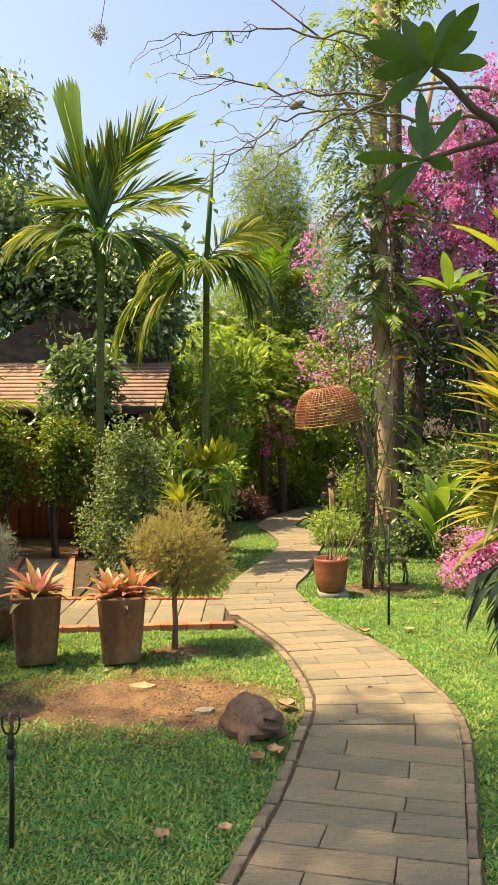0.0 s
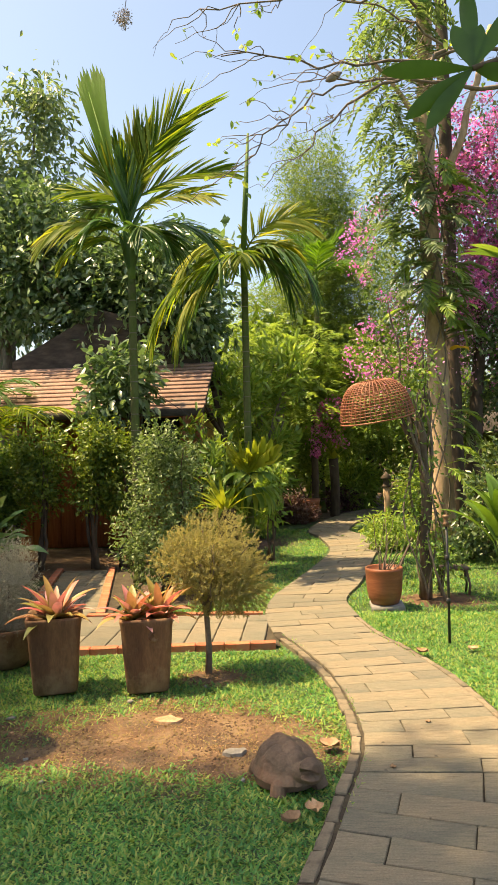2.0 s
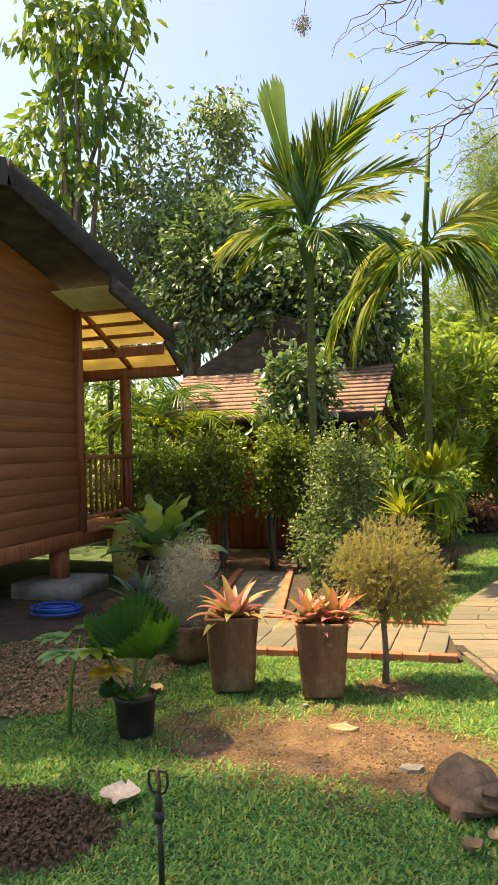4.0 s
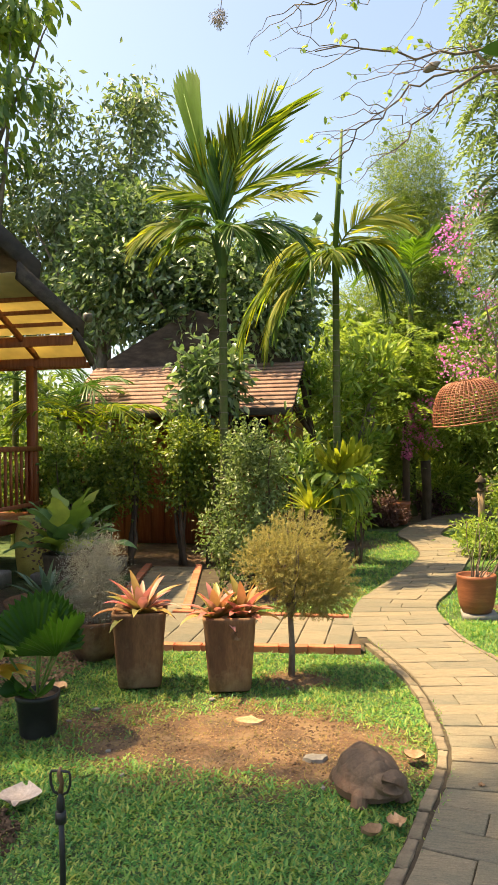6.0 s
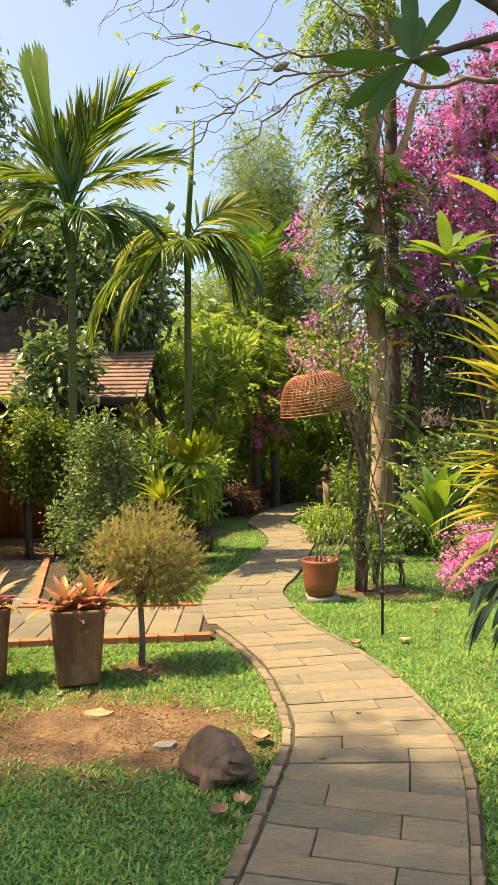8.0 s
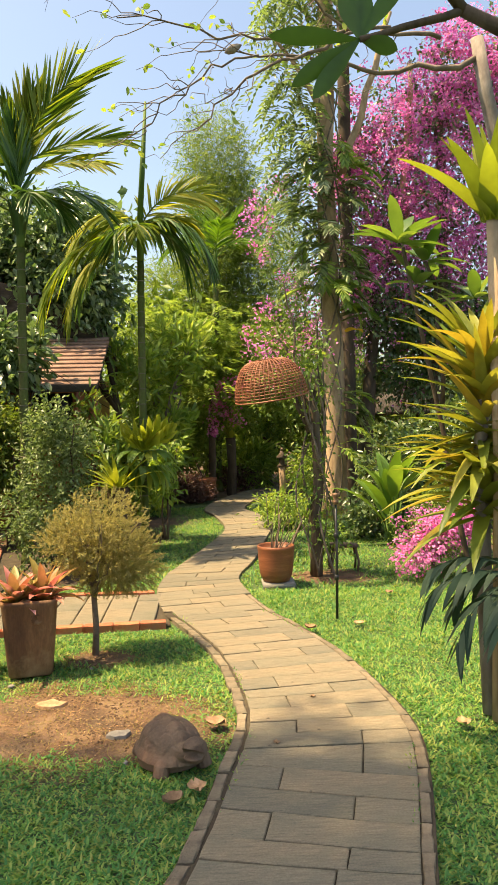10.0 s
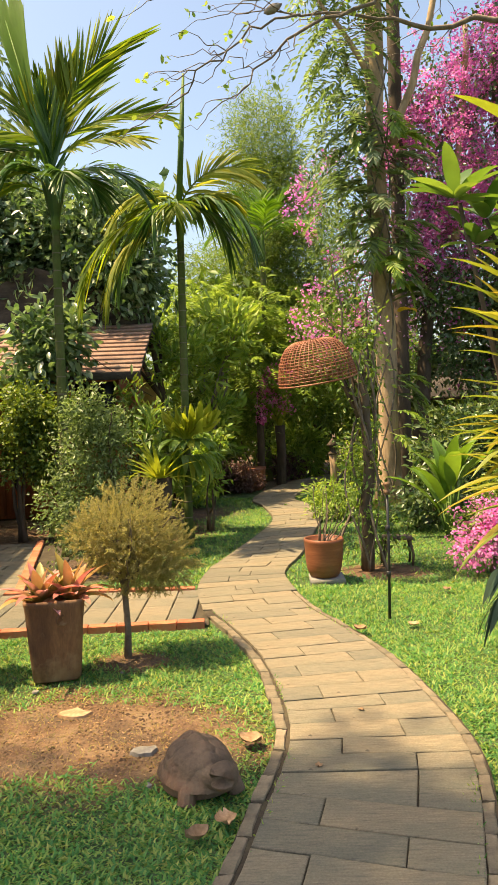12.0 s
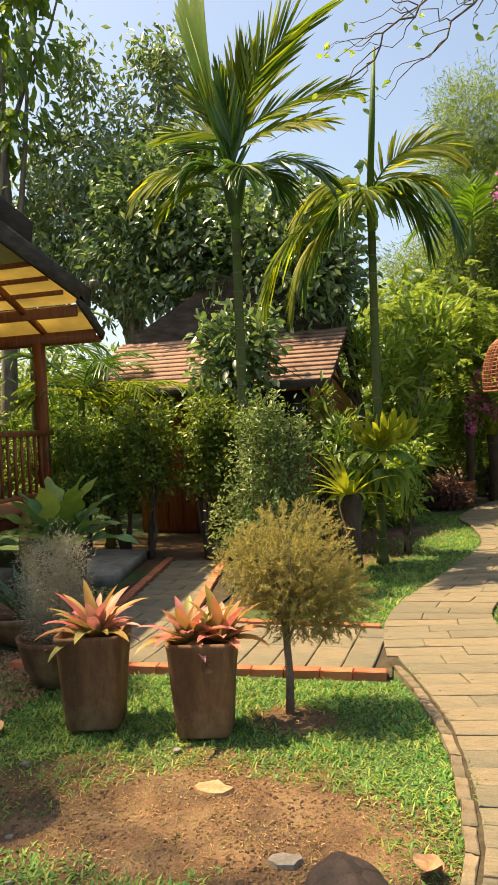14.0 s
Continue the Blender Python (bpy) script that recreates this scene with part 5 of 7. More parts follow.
# golden topiary
top = thing("topiary_tree", (-0.57, 5.57, -0.03), "golden fine-leaved topiary ball on a thin stem", "topiary")
part("stem", Build().tube([(0, 0, -0.02), (0.01, 0, 0.2), (0.0, 0, 0.42), (0.03, 0, 0.75)], [0.026, 0.021, 0.019, 0.012], 9), "twig", top)
for i in range(26):
    d = unit(rnd(1)[0] + np.array([0, 0, 0.5]))
    part("branch", Build().tube(wander((0.01, 0, R.uniform(0.38, 0.62)), np.array([0.06, 0, 0.75]) + d * R.uniform(0.2, 0.33), 6, 0.012), np.linspace(0.008, 0.002, 6), 5), "twig", top)
b = Build()
tufts(b, [((0.05, 0, 0.82), (0.30, 0.30, 0.30)), ((0.24, 0, 0.64), (0.21, 0.22, 0.20)), ((-0.14, 0, 0.80), (0.21, 0.22, 0.18)), ((0.1, 0, 0.60), (0.25, 0.25, 0.18))], 2300, 24, 0.024, 0.0034, 0.055)
part("needles", b, "gold", top)

# silvery bush in its bowl
sb = thing("potted_bush", (-2.05, 5.75, 0), "silvery fine-twigged bush in a wide clay pot", "potted plant")
part("pot", Build().lathe([(0.13, 0), (0.2, 0.1), (0.24, 0.26), (0.25, 0.29), (0.22, 0.29), (0.2, 0.24), (0.05, 0.23)], 28), "oldterra", sb)
b = Build()
foliage(b, [((0, 0, 0.6), (0.24, 0.24, 0.32)), ((0.03, 0, 0.38), (0.22, 0.22, 0.18))], 620, 26, 0.027, 0.0030, 0.032, droop=-0.3)
part("twigs", b, "grey_bush", sb)
part("stem", Build().tube(wander((0, 0, 0.2), (0.02, 0, 0.6), 5, 0.01), [0.02, 0.018, 0.014, 0.01, 0.006], 7), "twig", sb)

# ---- pots ----


def square_pot(loc, turn, scale, label, hole):
    ob = thing("planter", loc, label, "planter", "tall clay planters")
    prof = [(0.125, 0.0), (0.132, 0.01), (0.140, 0.12), (0.150, 0.25), (0.160, 0.37), (0.167, 0.43), (0.172, 0.455), (0.168, 0.47), (0.152, 0.468), (0.145, 0.43), (0.05, 0.42)]
    part("body", Build().lathe([(r * scale, z * scale) for r, z in prof], 48, square=0.96, twist=radians(turn), wob=0.018), "oldterra", ob)
    a = radians(hole[0])
    c = np.array([math.cos(a), math.sin(a), 0]) * hole[2] * 1.0 + np.array([0, 0, hole[1]])
    part("medallion", Build().lathe([(0.001, 0.0), (0.018, 0.0), (0.026, 0.006), (0.034, 0.004), (0.036, -0.004), (0.03, -0.01)], 18), "oldterra", ob).matrix_local = look(tuple(c), tuple(c - np.array([math.cos(a), math.sin(a), 0])))
    part("soil", Build().lathe([(0.10, 0.40), (0.135, 0.425), (0.09, 0.435), (0.02, 0.44)], 24), "soil", ob)
    return ob


square_pot((-1.52, 5.25, 0), 16, 1.03, "tall square weathered clay planter with folded rim", (-110, 0.12, 0.15))
square_pot((-0.92, 5.27, 0), 12, 1.0, "tall square weathered clay planter with a round medallion", (-62, 0.36, 0.168))


def bromeliad(loc, n, length, label):
    ob = thing("bromeliad", loc, label, "bromeliad", "bromeliads in the clay planters")
    for i in range(n):
        a = i * 2.399
        f = i / n
        e = radians(76 - 60 * f + R.normal() * 5)
        d = np.array([math.cos(a) * math.cos(e), math.sin(a) * math.cos(e), math.sin(e)])
        part("leaf", Build().strip(np.array([d[0], d[1], 0]) * 0.015, d, length * R.uniform(0.75, 1.15), R.uniform(0.058, 0.076), 0.4 + 0.9 * f, n=8, fold=0.22, shape=0.7), "brom", ob)
    return ob


bromeliad((-1.51, 5.25, 0.43), 30, 0.31, "pink and orange bromeliad rosette growing in a planter")
bromeliad((-1.0, 5.25, 0.43), 22, 0.28, "pink and orange bromeliad rosette growing in a planter")
bromeliad((-0.84, 5.30, 0.42), 22, 0.28, "pink and orange bromeliad rosette growing in a planter")


def round_pot():
    ob = thing("planter", (0.82, 7.41, 0), "round smooth terracotta planter on a small concrete base", "planter")
    part("base", Build().slab([(-0.13, -0.12), (0.17, -0.12), (0.17, 0.14), (-0.13, 0.14)], -0.02, 0.035, 0.008), "concrete", ob)
    part("body", Build().lathe([(0.10, 0.035), (0.125, 0.045), (0.148, 0.10), (0.16, 0.18), (0.166, 0.28), (0.170, 0.335), (0.173, 0.345), (0.172, 0.365), (0.163, 0.37), (0.155, 0.36), (0.15, 0.32), (0.05, 0.31)], 40), "terra", ob)
    part("soil", Build().lathe([(0.12, 0.29), (0.152, 0.325), (0.1, 0.335), (0.02, 0.34)], 24), "soil", ob)
    pl = thing("potted_shrub", (0.82, 7.41, 0.33), "sparse shrub with thin stems in a terracotta planter", "shrub")
    b = Build()
    ends = []
    for i in range(9):
        a = R.uniform(0, 6.28)
        e = np.array([math.cos(a) * R.uniform(0.05, 0.3) + 0.06, math.sin(a) * 0.2, R.uniform(0.22, 0.5)])
        part("stem", Build().tube(wander((math.cos(a) * 0.04, math.sin(a) * 0.04, -0.02), e, 7, 0.015), np.linspace(0.007, 0.003, 7), 6), "twig", pl)
        ends.append((e, (0.13, 0.12, 0.07)))
    foliage(b, ends, 34, 6, 0.036, 0.014, 0.045)
    part("leaves", b, "light", pl)


round_pot()


def fan_palm():
    pot = thing("planter", (-1.78, 4.34, 0), "black plastic nursery pot dusted with dry soil", "planter")
    part("body", Build().lathe([(0.092, 0), (0.098, 0.01), (0.112, 0.19), (0.119, 0.195), (0.121, 0.225), (0.113, 0.227), (0.107, 0.2), (0.03, 0.19)], 36), "black", pot)
    part("soil", Build().lathe([(0.08, 0.17), (0.106, 0.20), (0.06, 0.21), (0.01, 0.21)], 20), "soil", pot)
    ob = thing("fan_palm", (-1.78, 4.34, 0.2), "young fan palm with pleated round leaves in a black pot", "palm")
    for i, (az, el, stalk, rad, tip) in enumerate(((-60, 78, 0.24, 0.30, 80), (-20, 58, 0.28, 0.26, 46), (195, 56, 0.26, 0.27, 44), (100, 70, 0.3, 0.27, 66), (-70, 20, 0.07, 0.12, -20), (-120, 25, 0.08, 0.12, -25), (20, 70, 0.3, 0.2, 66))):
        a, e = radians(az), radians(el)
        h = np.array([math.cos(a), math.sin(a), 0])
        d = h * math.cos(e) + np.array([0, 0, math.sin(e)])
        st = part("stalk", Build().tube(wander((0, 0, 0), d * stalk, 5, 0.004), 0.006, 6), "crownshaft", ob)
        s = np.array([-h[1], h[0], 0])
        te = radians(tip)
        fw = h * math.cos(te) + np.array([0, 0, math.sin(te)])
        up = np.cross(s, fw)
        c = d * stalk
        v, fc = [c], []
        k = 44
        for j in range(k + 1):
            q = -1.75 + 3.5 * j / k
            r = rad * (1 - 0.10 * (j % 2)) * (1 - 0.12 * abs(q) / 1.75)
            zz = (0.010 if j % 2 else -0.006) - 0.10 * r * (abs(q) / 1.75) - 0.05
            for m_, rr in ((0.5, r * 0.5), (1.0, r)):
                v.append(c + fw * rr * math.cos(q) + s * rr * math.sin(q) + up * zz * m_ * 1.6)
        for j in range(k):
            A, B_, C, D_ = 1 + 2 * j, 2 + 2 * j, 3 + 2 * j, 4 + 2 * j
            fc += [(0, A, C), (A, B_, D_, C)]
        part("leaf", Build().add(v, fc), "fan", ob, smooth=False)


fan_palm()


def birds_nest_in_tub():
    tub = thing("planter", (-3.15, 7.6, 0), "tall dark clay planter holding a staghorn-like fern", "planter")
    part("body", Build().lathe([(0.17, 0), (0.19, 0.03), (0.22, 0.3), (0.23, 0.42), (0.24, 0.47), (0.2, 0.47), (0.18, 0.42), (0.03, 0.4)], 30), "darkbark", tub)
    ob = thing("fern", (-3.15, 7.6, 0.42), "large fern with broad wavy blue-green fronds", "fern")
    for i in range(22):
        a = i * 2.399
        f = i / 22
        e = radians(80 - 52 * f)
        d = np.array([math.cos(a) * math.cos(e), math.sin(a) * math.cos(e), math.sin(e)])
        part("frond", Build().strip((0, 0, 0), d, R.uniform(0.55, 0.8), R.uniform(0.2, 0.27), 0.5 + 0.6 * f, n=24, fold=0.12, shape=1.15, wavy=0.26), "light" if i < 3 else R.choice(["light", "teal", "teal"]), ob)
    bowl = thing("planter", (-2.75, 6.55, 0), "wide shallow clay bowl with weathered rim", "planter")
    part("body", Build().lathe([(0.22, 0), (0.3, 0.06), (0.42, 0.2), (0.44, 0.24), (0.40, 0.24), (0.36, 0.17), (0.05, 0.15)], 36), "oldterra", bowl)
    ag = nest_fern((-2.8, 6.5, 0.16), "stiff blue-grey agave in a clay bowl", 14, 0.42, 0.11, "blue", el=(25, 85), bend=0.4, name="agave", category="agave", fold=0.3)


birds_nest_in_tub()

# ferns on and round the palms
nest_fern((-0.84, 9.3, 0.72), "bright lime-green nest fern on a short stump", 30, 0.62, 0.075, "lime", el=(8, 62), bend=0.9)
stump = thing("tree_stump", (-0.84, 9.3, 0), "dark mossy stump carrying a nest fern", "stump")
part("stump", Build().tube([(0.04, 0, 0), (0.02, 0, 0.3), (0, 0, 0.76)], [0.075, 0.09, 0.14], 10), "darkbark", stump)
def lobed_fan(b, foot, az, el, height, half, lobes, back):
    """Upright shield frond: a fan sheet with deep rounded notches."""
    a, e = radians(az), radians(el)
    h = np.array([math.cos(a), math.sin(a), 0])
    s = np.array([-h[1], h[0], 0])
    u = h * math.cos(e) + np.array([0, 0, math.sin(e)])
    f = np.cross(s, u)
    k, m = 40, 5
    v, fc = [np.array(foot, float)], []
    for j in range(k + 1):
        q = (2 * j / k - 1)
        r = height * (1 - 0.25 * q * q) * (0.80 + 0.20 * math.cos(q * lobes * math.pi)) * R.uniform(0.95, 1.05)
        for i in range(1, m + 1):
            t = i / m
            v.append(v[0] + (u * math.cos(q * half) + s * math.sin(q * half)) * r * t + f * (-back * t * t * height + 0.02 * math.sin(q * 17) * t))
    for j in range(k):
        A, B_ = 1 + j * m, 1 + (j + 1) * m
        fc.append((0, A, B_))
        for i in range(m - 1):
            fc.append((A + i, A + i + 1, B_ + i + 1, B_ + i))
    return b.add(v, fc)


stag = thing("staghorn_fern", (-0.55, 9.54, 1.22), "staghorn fern with antler-shaped fronds on a palm trunk", "fern")
for az, el, hh, hf, lb in ((-120, 78, 0.46, 0.85, 5), (-55, 72, 0.52, 0.8, 6), (-90, 60, 0.36, 0.9, 5), (-160, 66, 0.44, 0.7, 4), (-20, 64, 0.48, 0.7, 5)):
    part("shield_frond", lobed_fan(Build(), (math.cos(radians(az)) * 0.05, math.sin(radians(az)) * 0.05, -0.05), az, el, hh, hf, lb, R.uniform(-0.35, -0.1)), "lime", stag)
for i in range(13):
    a = radians(-178 + 14.5 * i)
    d = np.array([math.cos(a), math.sin(a), 0.25])
    out = R.uniform(0.16, 0.34)
    b = Build().strip((0, 0, -0.08), d, R.uniform(0.36, 0.5), 0.13, R.uniform(1.2, 1.8), shape=0.8)
    tip = np.array([d[0] * out, d[1] * out, -0.22])
    for k_ in (-1.0, 0.1, 1.1):
        b.strip(tip + np.array([0.03 * k_, 0, 0]), (d[0] * 0.5 + k_ * 0.8, d[1] * 0.4, -1.0), R.uniform(0.2, 0.42), 0.085, 0.9)
    part("antler_frond", b, R.choice(["light", "lime", "mid"]), stag)
shrub("climbing_plant", (-0.37, 10.2, 0), "leafy climber hanging beside the palm trunk", [((0, 0, 0.75), (0.15, 0.15, 0.45)), ((0.02, 0, 1.05), (0.2, 0.18, 0.2))], 50, 12, 0.1, 0.045, 0.06, "light", 3)

# broad-leaved clump
bc = thing("broad_leaved_plant", (2.4, 9.3, 0), "clump of broad glossy bright green leaves", "plant")
for i in range(20):
    a = i * 2.399
    f = i / 20
    e = radians(86 - 40 * f)
    d = np.array([math.cos(a) * math.cos(e), math.sin(a) * math.cos(e), math.sin(e)])
    hgt = R.uniform(0.25, 0.7)
    stalk = np.array([d[0] * 0.22, d[1] * 0.22, hgt])
    part("stalk", Build().tube([(d[0] * 0.05, d[1] * 0.05, 0), tuple(stalk)], [0.016, 0.01], 6), "crownshaft", bc)
    part("leaf", Build().strip(stalk, d, R.uniform(0.5, 0.75), R.uniform(0.15, 0.2), 0.5 + 0.6 * f, n=8, fold=0.14, shape=0.85), "banana", bc)


# ---- plants beside the path, close to the walker ----
def strap_plant():
    ob = thing("dracaena", (1.60, 4.35, 0), "tall dracaena with long yellow-green striped strap leaves", "dracaena")
    part("stem", Build().tube([(0.05, 0, 0), (0.02, 0, 0.6), (0, 0, 1.35), (0.02, 0, 1.75)], [0.045, 0.04, 0.035, 0.03], 10), "greybark", ob)
    for i in range(170):
        a = i * 2.399
        z = 1.0 + 0.85 * (i / 170)
        e = radians(R.uniform(-25, 35) if i < 100 else R.uniform(15, 75))
        d = np.array([math.cos(a) * math.cos(e), math.sin(a) * math.cos(e), math.sin(e)])
        part("leaf", Build().strip((0.02, 0, z), d, R.uniform(0.42, 0.60), R.uniform(0.058, 0.078), R.uniform(0.15, 0.8), n=7, fold=0.2, shape=0.6), "vari", ob)
    return ob


strap_plant()


def young_frangipani():
    ob = thing("frangipani_shrub", (1.85, 4.8, 0), "young frangipani with rosettes of blunt green leaves", "shrub")
    part("stem", Build().tube(wander((0, 0, 0), (-0.52, 0, 2.5), 8, 0.02), np.linspace(0.02, 0.011, 8), 8), "darkbark", ob)
    part("branch", Build().tube(wander((-0.3, 0, 1.6), (-0.36, 0.1, 2.44), 6, 0.02), np.linspace(0.014, 0.01, 6), 8), "darkbark", ob)
    for c, mat, n, ln, w in (((-0.54, 0, 2.52), "mid", 14, 0.28, 0.08), ((-0.36, 0.1, 2.44), "mid", 9, 0.25, 0.075), ((-0.12, -0.05, 2.2), "mid", 10, 0.25, 0.075), ((-0.42, 0.05, 2.3), "mid", 9, 0.25, 0.075)):
        for i in range(n):
            a = i * 2.399
            e = radians(R.uniform(-15, 60))
            d = np.array([math.cos(a) * math.cos(e), math.sin(a) * math.cos(e), math.sin(e)])
            part("leaf", Build().strip(np.array(c) + d * 0.015, d, ln * R.uniform(0.75, 1.1), w, 0.5, n=7, fold=0.12, shape=0.95), mat, ob)
    for i in range(3):
        part("leaf", Build().strip((-0.05 + 0.03 * i, -0.1, 1.95 - 0.1 * i), (-0.5 + 0.4 * i, -0.4, 0.1), 0.2, 0.075, 1.0, shape=0.9), "yellow", ob, "yellowed leaf")
    return ob


young_frangipani()
pole = thing("wooden_post", (1.65, 4.25, 0), "slender wooden pole carrying a large nest fern", "post")
part("post", Build().tube([(0, 0, 0), (0.01, 0, 1.3), (-0.02, 0, 2.52)], [0.035, 0.03, 0.03], 9), "bark", pole)
nest_fern((1.63, 4.25, 2.50), "big yellow-green fern leaves on top of a pole", 18, 0.52, 0.13, "lime", el=(48, 88), bend=0.35)


def drooping_cycad():
    ob = thing("drooping_plant", (1.72, 4.0, 0), "plant with drooping dark blue-green leaflets", "plant")
    part("stem", Build().tube([(0, 0, 0), (0, 0, 0.5), (-0.02, 0, 0.85)], [0.04, 0.03, 0.02], 8), "darkbark", ob)
    for az, el, ln in ((175, 25, 0.55), (200, 5, 0.55), (160, 40, 0.5), (230, 20, 0.5), (130, 10, 0.5), (260, 10, 0.5), (60, 40, 0.5)):
        part("frond", frond(Build(), ln, az, el, 85, 0.15, 0.036, spread=60, hang=0.8, pairs=9, start=0.25, origin=(-0.02, 0, 0.76), rachis=0.006), "slate", ob)
    return ob


drooping_cycad()


def frangipani_branch():
    """Old frangipani whose bough reaches over the path; only its lowest rosette hangs in view."""
    ob = thing("frangipani_tree", (2.4, 2.5, 0), "frangipani tree with thick dark leaves on a forked grey bough", "tree")
    part("trunk", Build().tube(wander((0, 0, 0), (-0.3, 0.3, 2.3), 8, 0.03), np.linspace(0.09, 0.06, 8), 10), "darkbark", ob)
    part("limb", Build().tube(wander((-0.3, 0.3, 2.3), (-1.45, 0.24, 2.70), 8, 0.012), np.linspace(0.05, 0.018, 8), 9), "darkbark", ob)
    part("limb", Build().tube(wander((-1.45, 0.24, 2.70), (-1.75, 0.23, 2.61), 6, 0.004), np.linspace(0.013, 0.009, 6), 8), "darkbark", ob)
    part("limb", Build().tube(wander((-1.45, 0.24, 2.70), (-1.73, 0.2, 2.93), 6, 0.006), np.linspace(0.017, 0.012, 6), 8), "darkbark", ob)
    c = np.array([-1.75, 0.23, 2.61])
    for az, el, ln in ((180, 4, 0.26), (185, -32, 0.24), (190, -48, 0.22), (95, 80, 0.27), (10, 55, 0.24), (-10, -14, 0.11), (170, 70, 0.14), (20, 80, 0.13)):
        a, e = radians(az), radians(el)
        d = np.array([math.cos(a) * math.cos(e), math.sin(a) * math.cos(e) * 0.5, math.sin(e)])
        part("leaf", Build().strip(c, d, ln, 0.050, 0.12, side=np.cross(d, (0.1, 0.9, 0.5)), n=13, fold=0.08, shape=1.6), "frangi", ob)
    c2 = np.array([-1.73, 0.2, 2.94])
    for az, el in ((180, -6), (185, -38), (178, 22), (170, 40), (20, 15), (0, 40), (175, 62), (10, 70), (250, 10), (300, 30), (90, 40)):
        a, e = radians(az), radians(el)
        d = np.array([math.cos(a) * math.cos(e), math.sin(a) * math.cos(e), math.sin(e)])
        part("leaf", Build().strip(c2, d, R.uniform(0.2, 0.27), 0.062, 0.15, side=np.cross(d, (0.1, 0.9, 0.5)), n=13, fold=0.08, shape=1.6), "frangi", ob)
    return ob


frangipani_branch()


def overhanging_boughs():
    """Nearly bare twigs of a tree that reaches in above the path."""
    ob = thing("tree", (4.4, 8.6, 0), "tree with long nearly bare twigs and few young leaves", "tree")
    part("trunk", Build().tube(wander((0, 0, 0), (-1.2, 0, 5.6), 10, 0.03), np.linspace(0.13, 0.07, 10), 10), "greybark", ob)
    main = [((-1.2, 0, 5.4), (-3.9, -0.4, 5.25), 0.035), ((-2.7, -0.3, 5.5), (-4.2, -0.5, 4.45), 0.022), ((-2.2, -0.2, 5.6), (-5.0, -0.5, 5.5), 0.02), ((-3.6, -0.4, 5.2), (-4.9, -0.6, 4.3), 0.012), ((-1.6, 0, 5.6), (-3.6, -0.4, 6.0), 0.025), ((-3.0, -0.4, 5.9), (-5.2, -0.5, 6.0), 0.015)]
    tips = []
    for a, b_, r in main:
        w = wander(a, b_, 14, 0.05)
        part("limb", Build().tube(w, np.linspace(r, 0.006, 14), 7), "twig", ob)
        tw = Build()
        for i in range(13):
            j = R.randint(3, 14)
            e = w[j] + np.array([R.uniform(-0.8, 0.05), R.uniform(-0.3, 0.3), R.uniform(-0.45, 0.2)])
            q = wander(w[j], e, 8, 0.03)
            tw.tube(q, np.linspace(0.006, 0.0022, 8), 4)
            tips += [q[-1]] if R.uniform() < 0.7 else []
        part("twigs", tw, "twig", ob)
    part("limb", Build().tube(wander((-3.6, -0.4, 6.0), (-4.9, 0.1, 7.4), 6, 0.02), np.linspace(0.012, 0.007, 6), 6), "twig", ob)
    part("limb", Build().tube([(-4.9, 0.1, 7.4), (-5.6, 0.3, 7.55), (-6.1, 0.4, 7.1), (-6.2, 0.4, 6.5)], [0.007, 0.006, 0.005, 0.004], 6), "twig", ob)
    fb = Build()
    foliage(fb, [((-6.2, 0.4, 6.49), (0.08, 0.08, 0.11))], 70, 8, 0.03, 0.010, 0.02)
    part("florets", fb, "pale_flower", ob, "dry grey flower head")
    pod = part("seed_pod", Build().lathe([(0.004, -0.09), (0.03, -0.06), (0.045, 0.0), (0.03, 0.06), (0.006, 0.1)], 12), "greybark", ob, "grey hanging seed pod")
    pod.matrix_local = pose(-3.86, -0.4, 5.26, 0, 65, 0)
    tips = np.array(tips)
    b = Build()
    P = np.repeat(tips, 3, 0) + rnd(len(tips) * 3) * 0.02
    n = len(P)
    s = R.uniform(0.6, 1.2, n)
    b.scatter(OVAL[0], OVAL[1], P, rnd(n) + np.array([0, 0, -0.3]), rnd(n) + np.array([0, 0, 0.8]), 0.08 * s, 0.05 * s)
    part("leaves", b, "light", ob)
    return ob


overhanging_boughs()

# unseen broad tree on the house side, its crown placed to shade the lawn
shade = thing("tree", (-5.6, 1.6, 0), "unseen broad tree added to shade the near lawn", "tree")
part("trunk", Build().tube(wander((0, 0, 0), (-0.6, 0.6, 10.6), 12, 0.05), np.linspace(0.24, 0.13, 12), 12), "greybark", shade)
cb = Build()
blobs = [((x - 2.68, y + 0.22, z + 6.4), r) for (x, y, z), r in [((2.9, 0.55, 6.5), (1.2, 1.4, 0.6)), ((1.6, 0.55, 6.4), (1.3, 1.4, 0.7)), ((4.0, 0.1, 6.6), (0.9, 1.2, 0.6)), ((3.7, -1.2, 6.5), (1.1, 1.3, 0.6)), ((2.2, -1.5, 6.4), (1.5, 1.3, 0.7)), ((4.3, 0.9, 6.6), (1.1, 1.0, 0.5)), ((2.8, 1.45, 6.5), (1.2, 0.5, 0.5)), ((1.5, 1.2, 6.4), (1.1, 0.5, 0.5)), ((0.35, 2.3, 6.5), (0.8, 0.7, 0.6)), ((0.1, 3.2, 6.5), (0.8, 0.6, 0.5))]]
cent = foliage(cb, blobs, 1180, 16, 0.17, 0.07, 0.14, droop=0.9, template=OVAL)
part("crown", cb, "mid", shade)
for i in range(12):
    part("limb", Build().tube(wander((-0.6, 0.6, 10.4), cent[i * 80], 8, 0.06), np.linspace(0.08, 0.01, 8), 6), "greybark", shade)

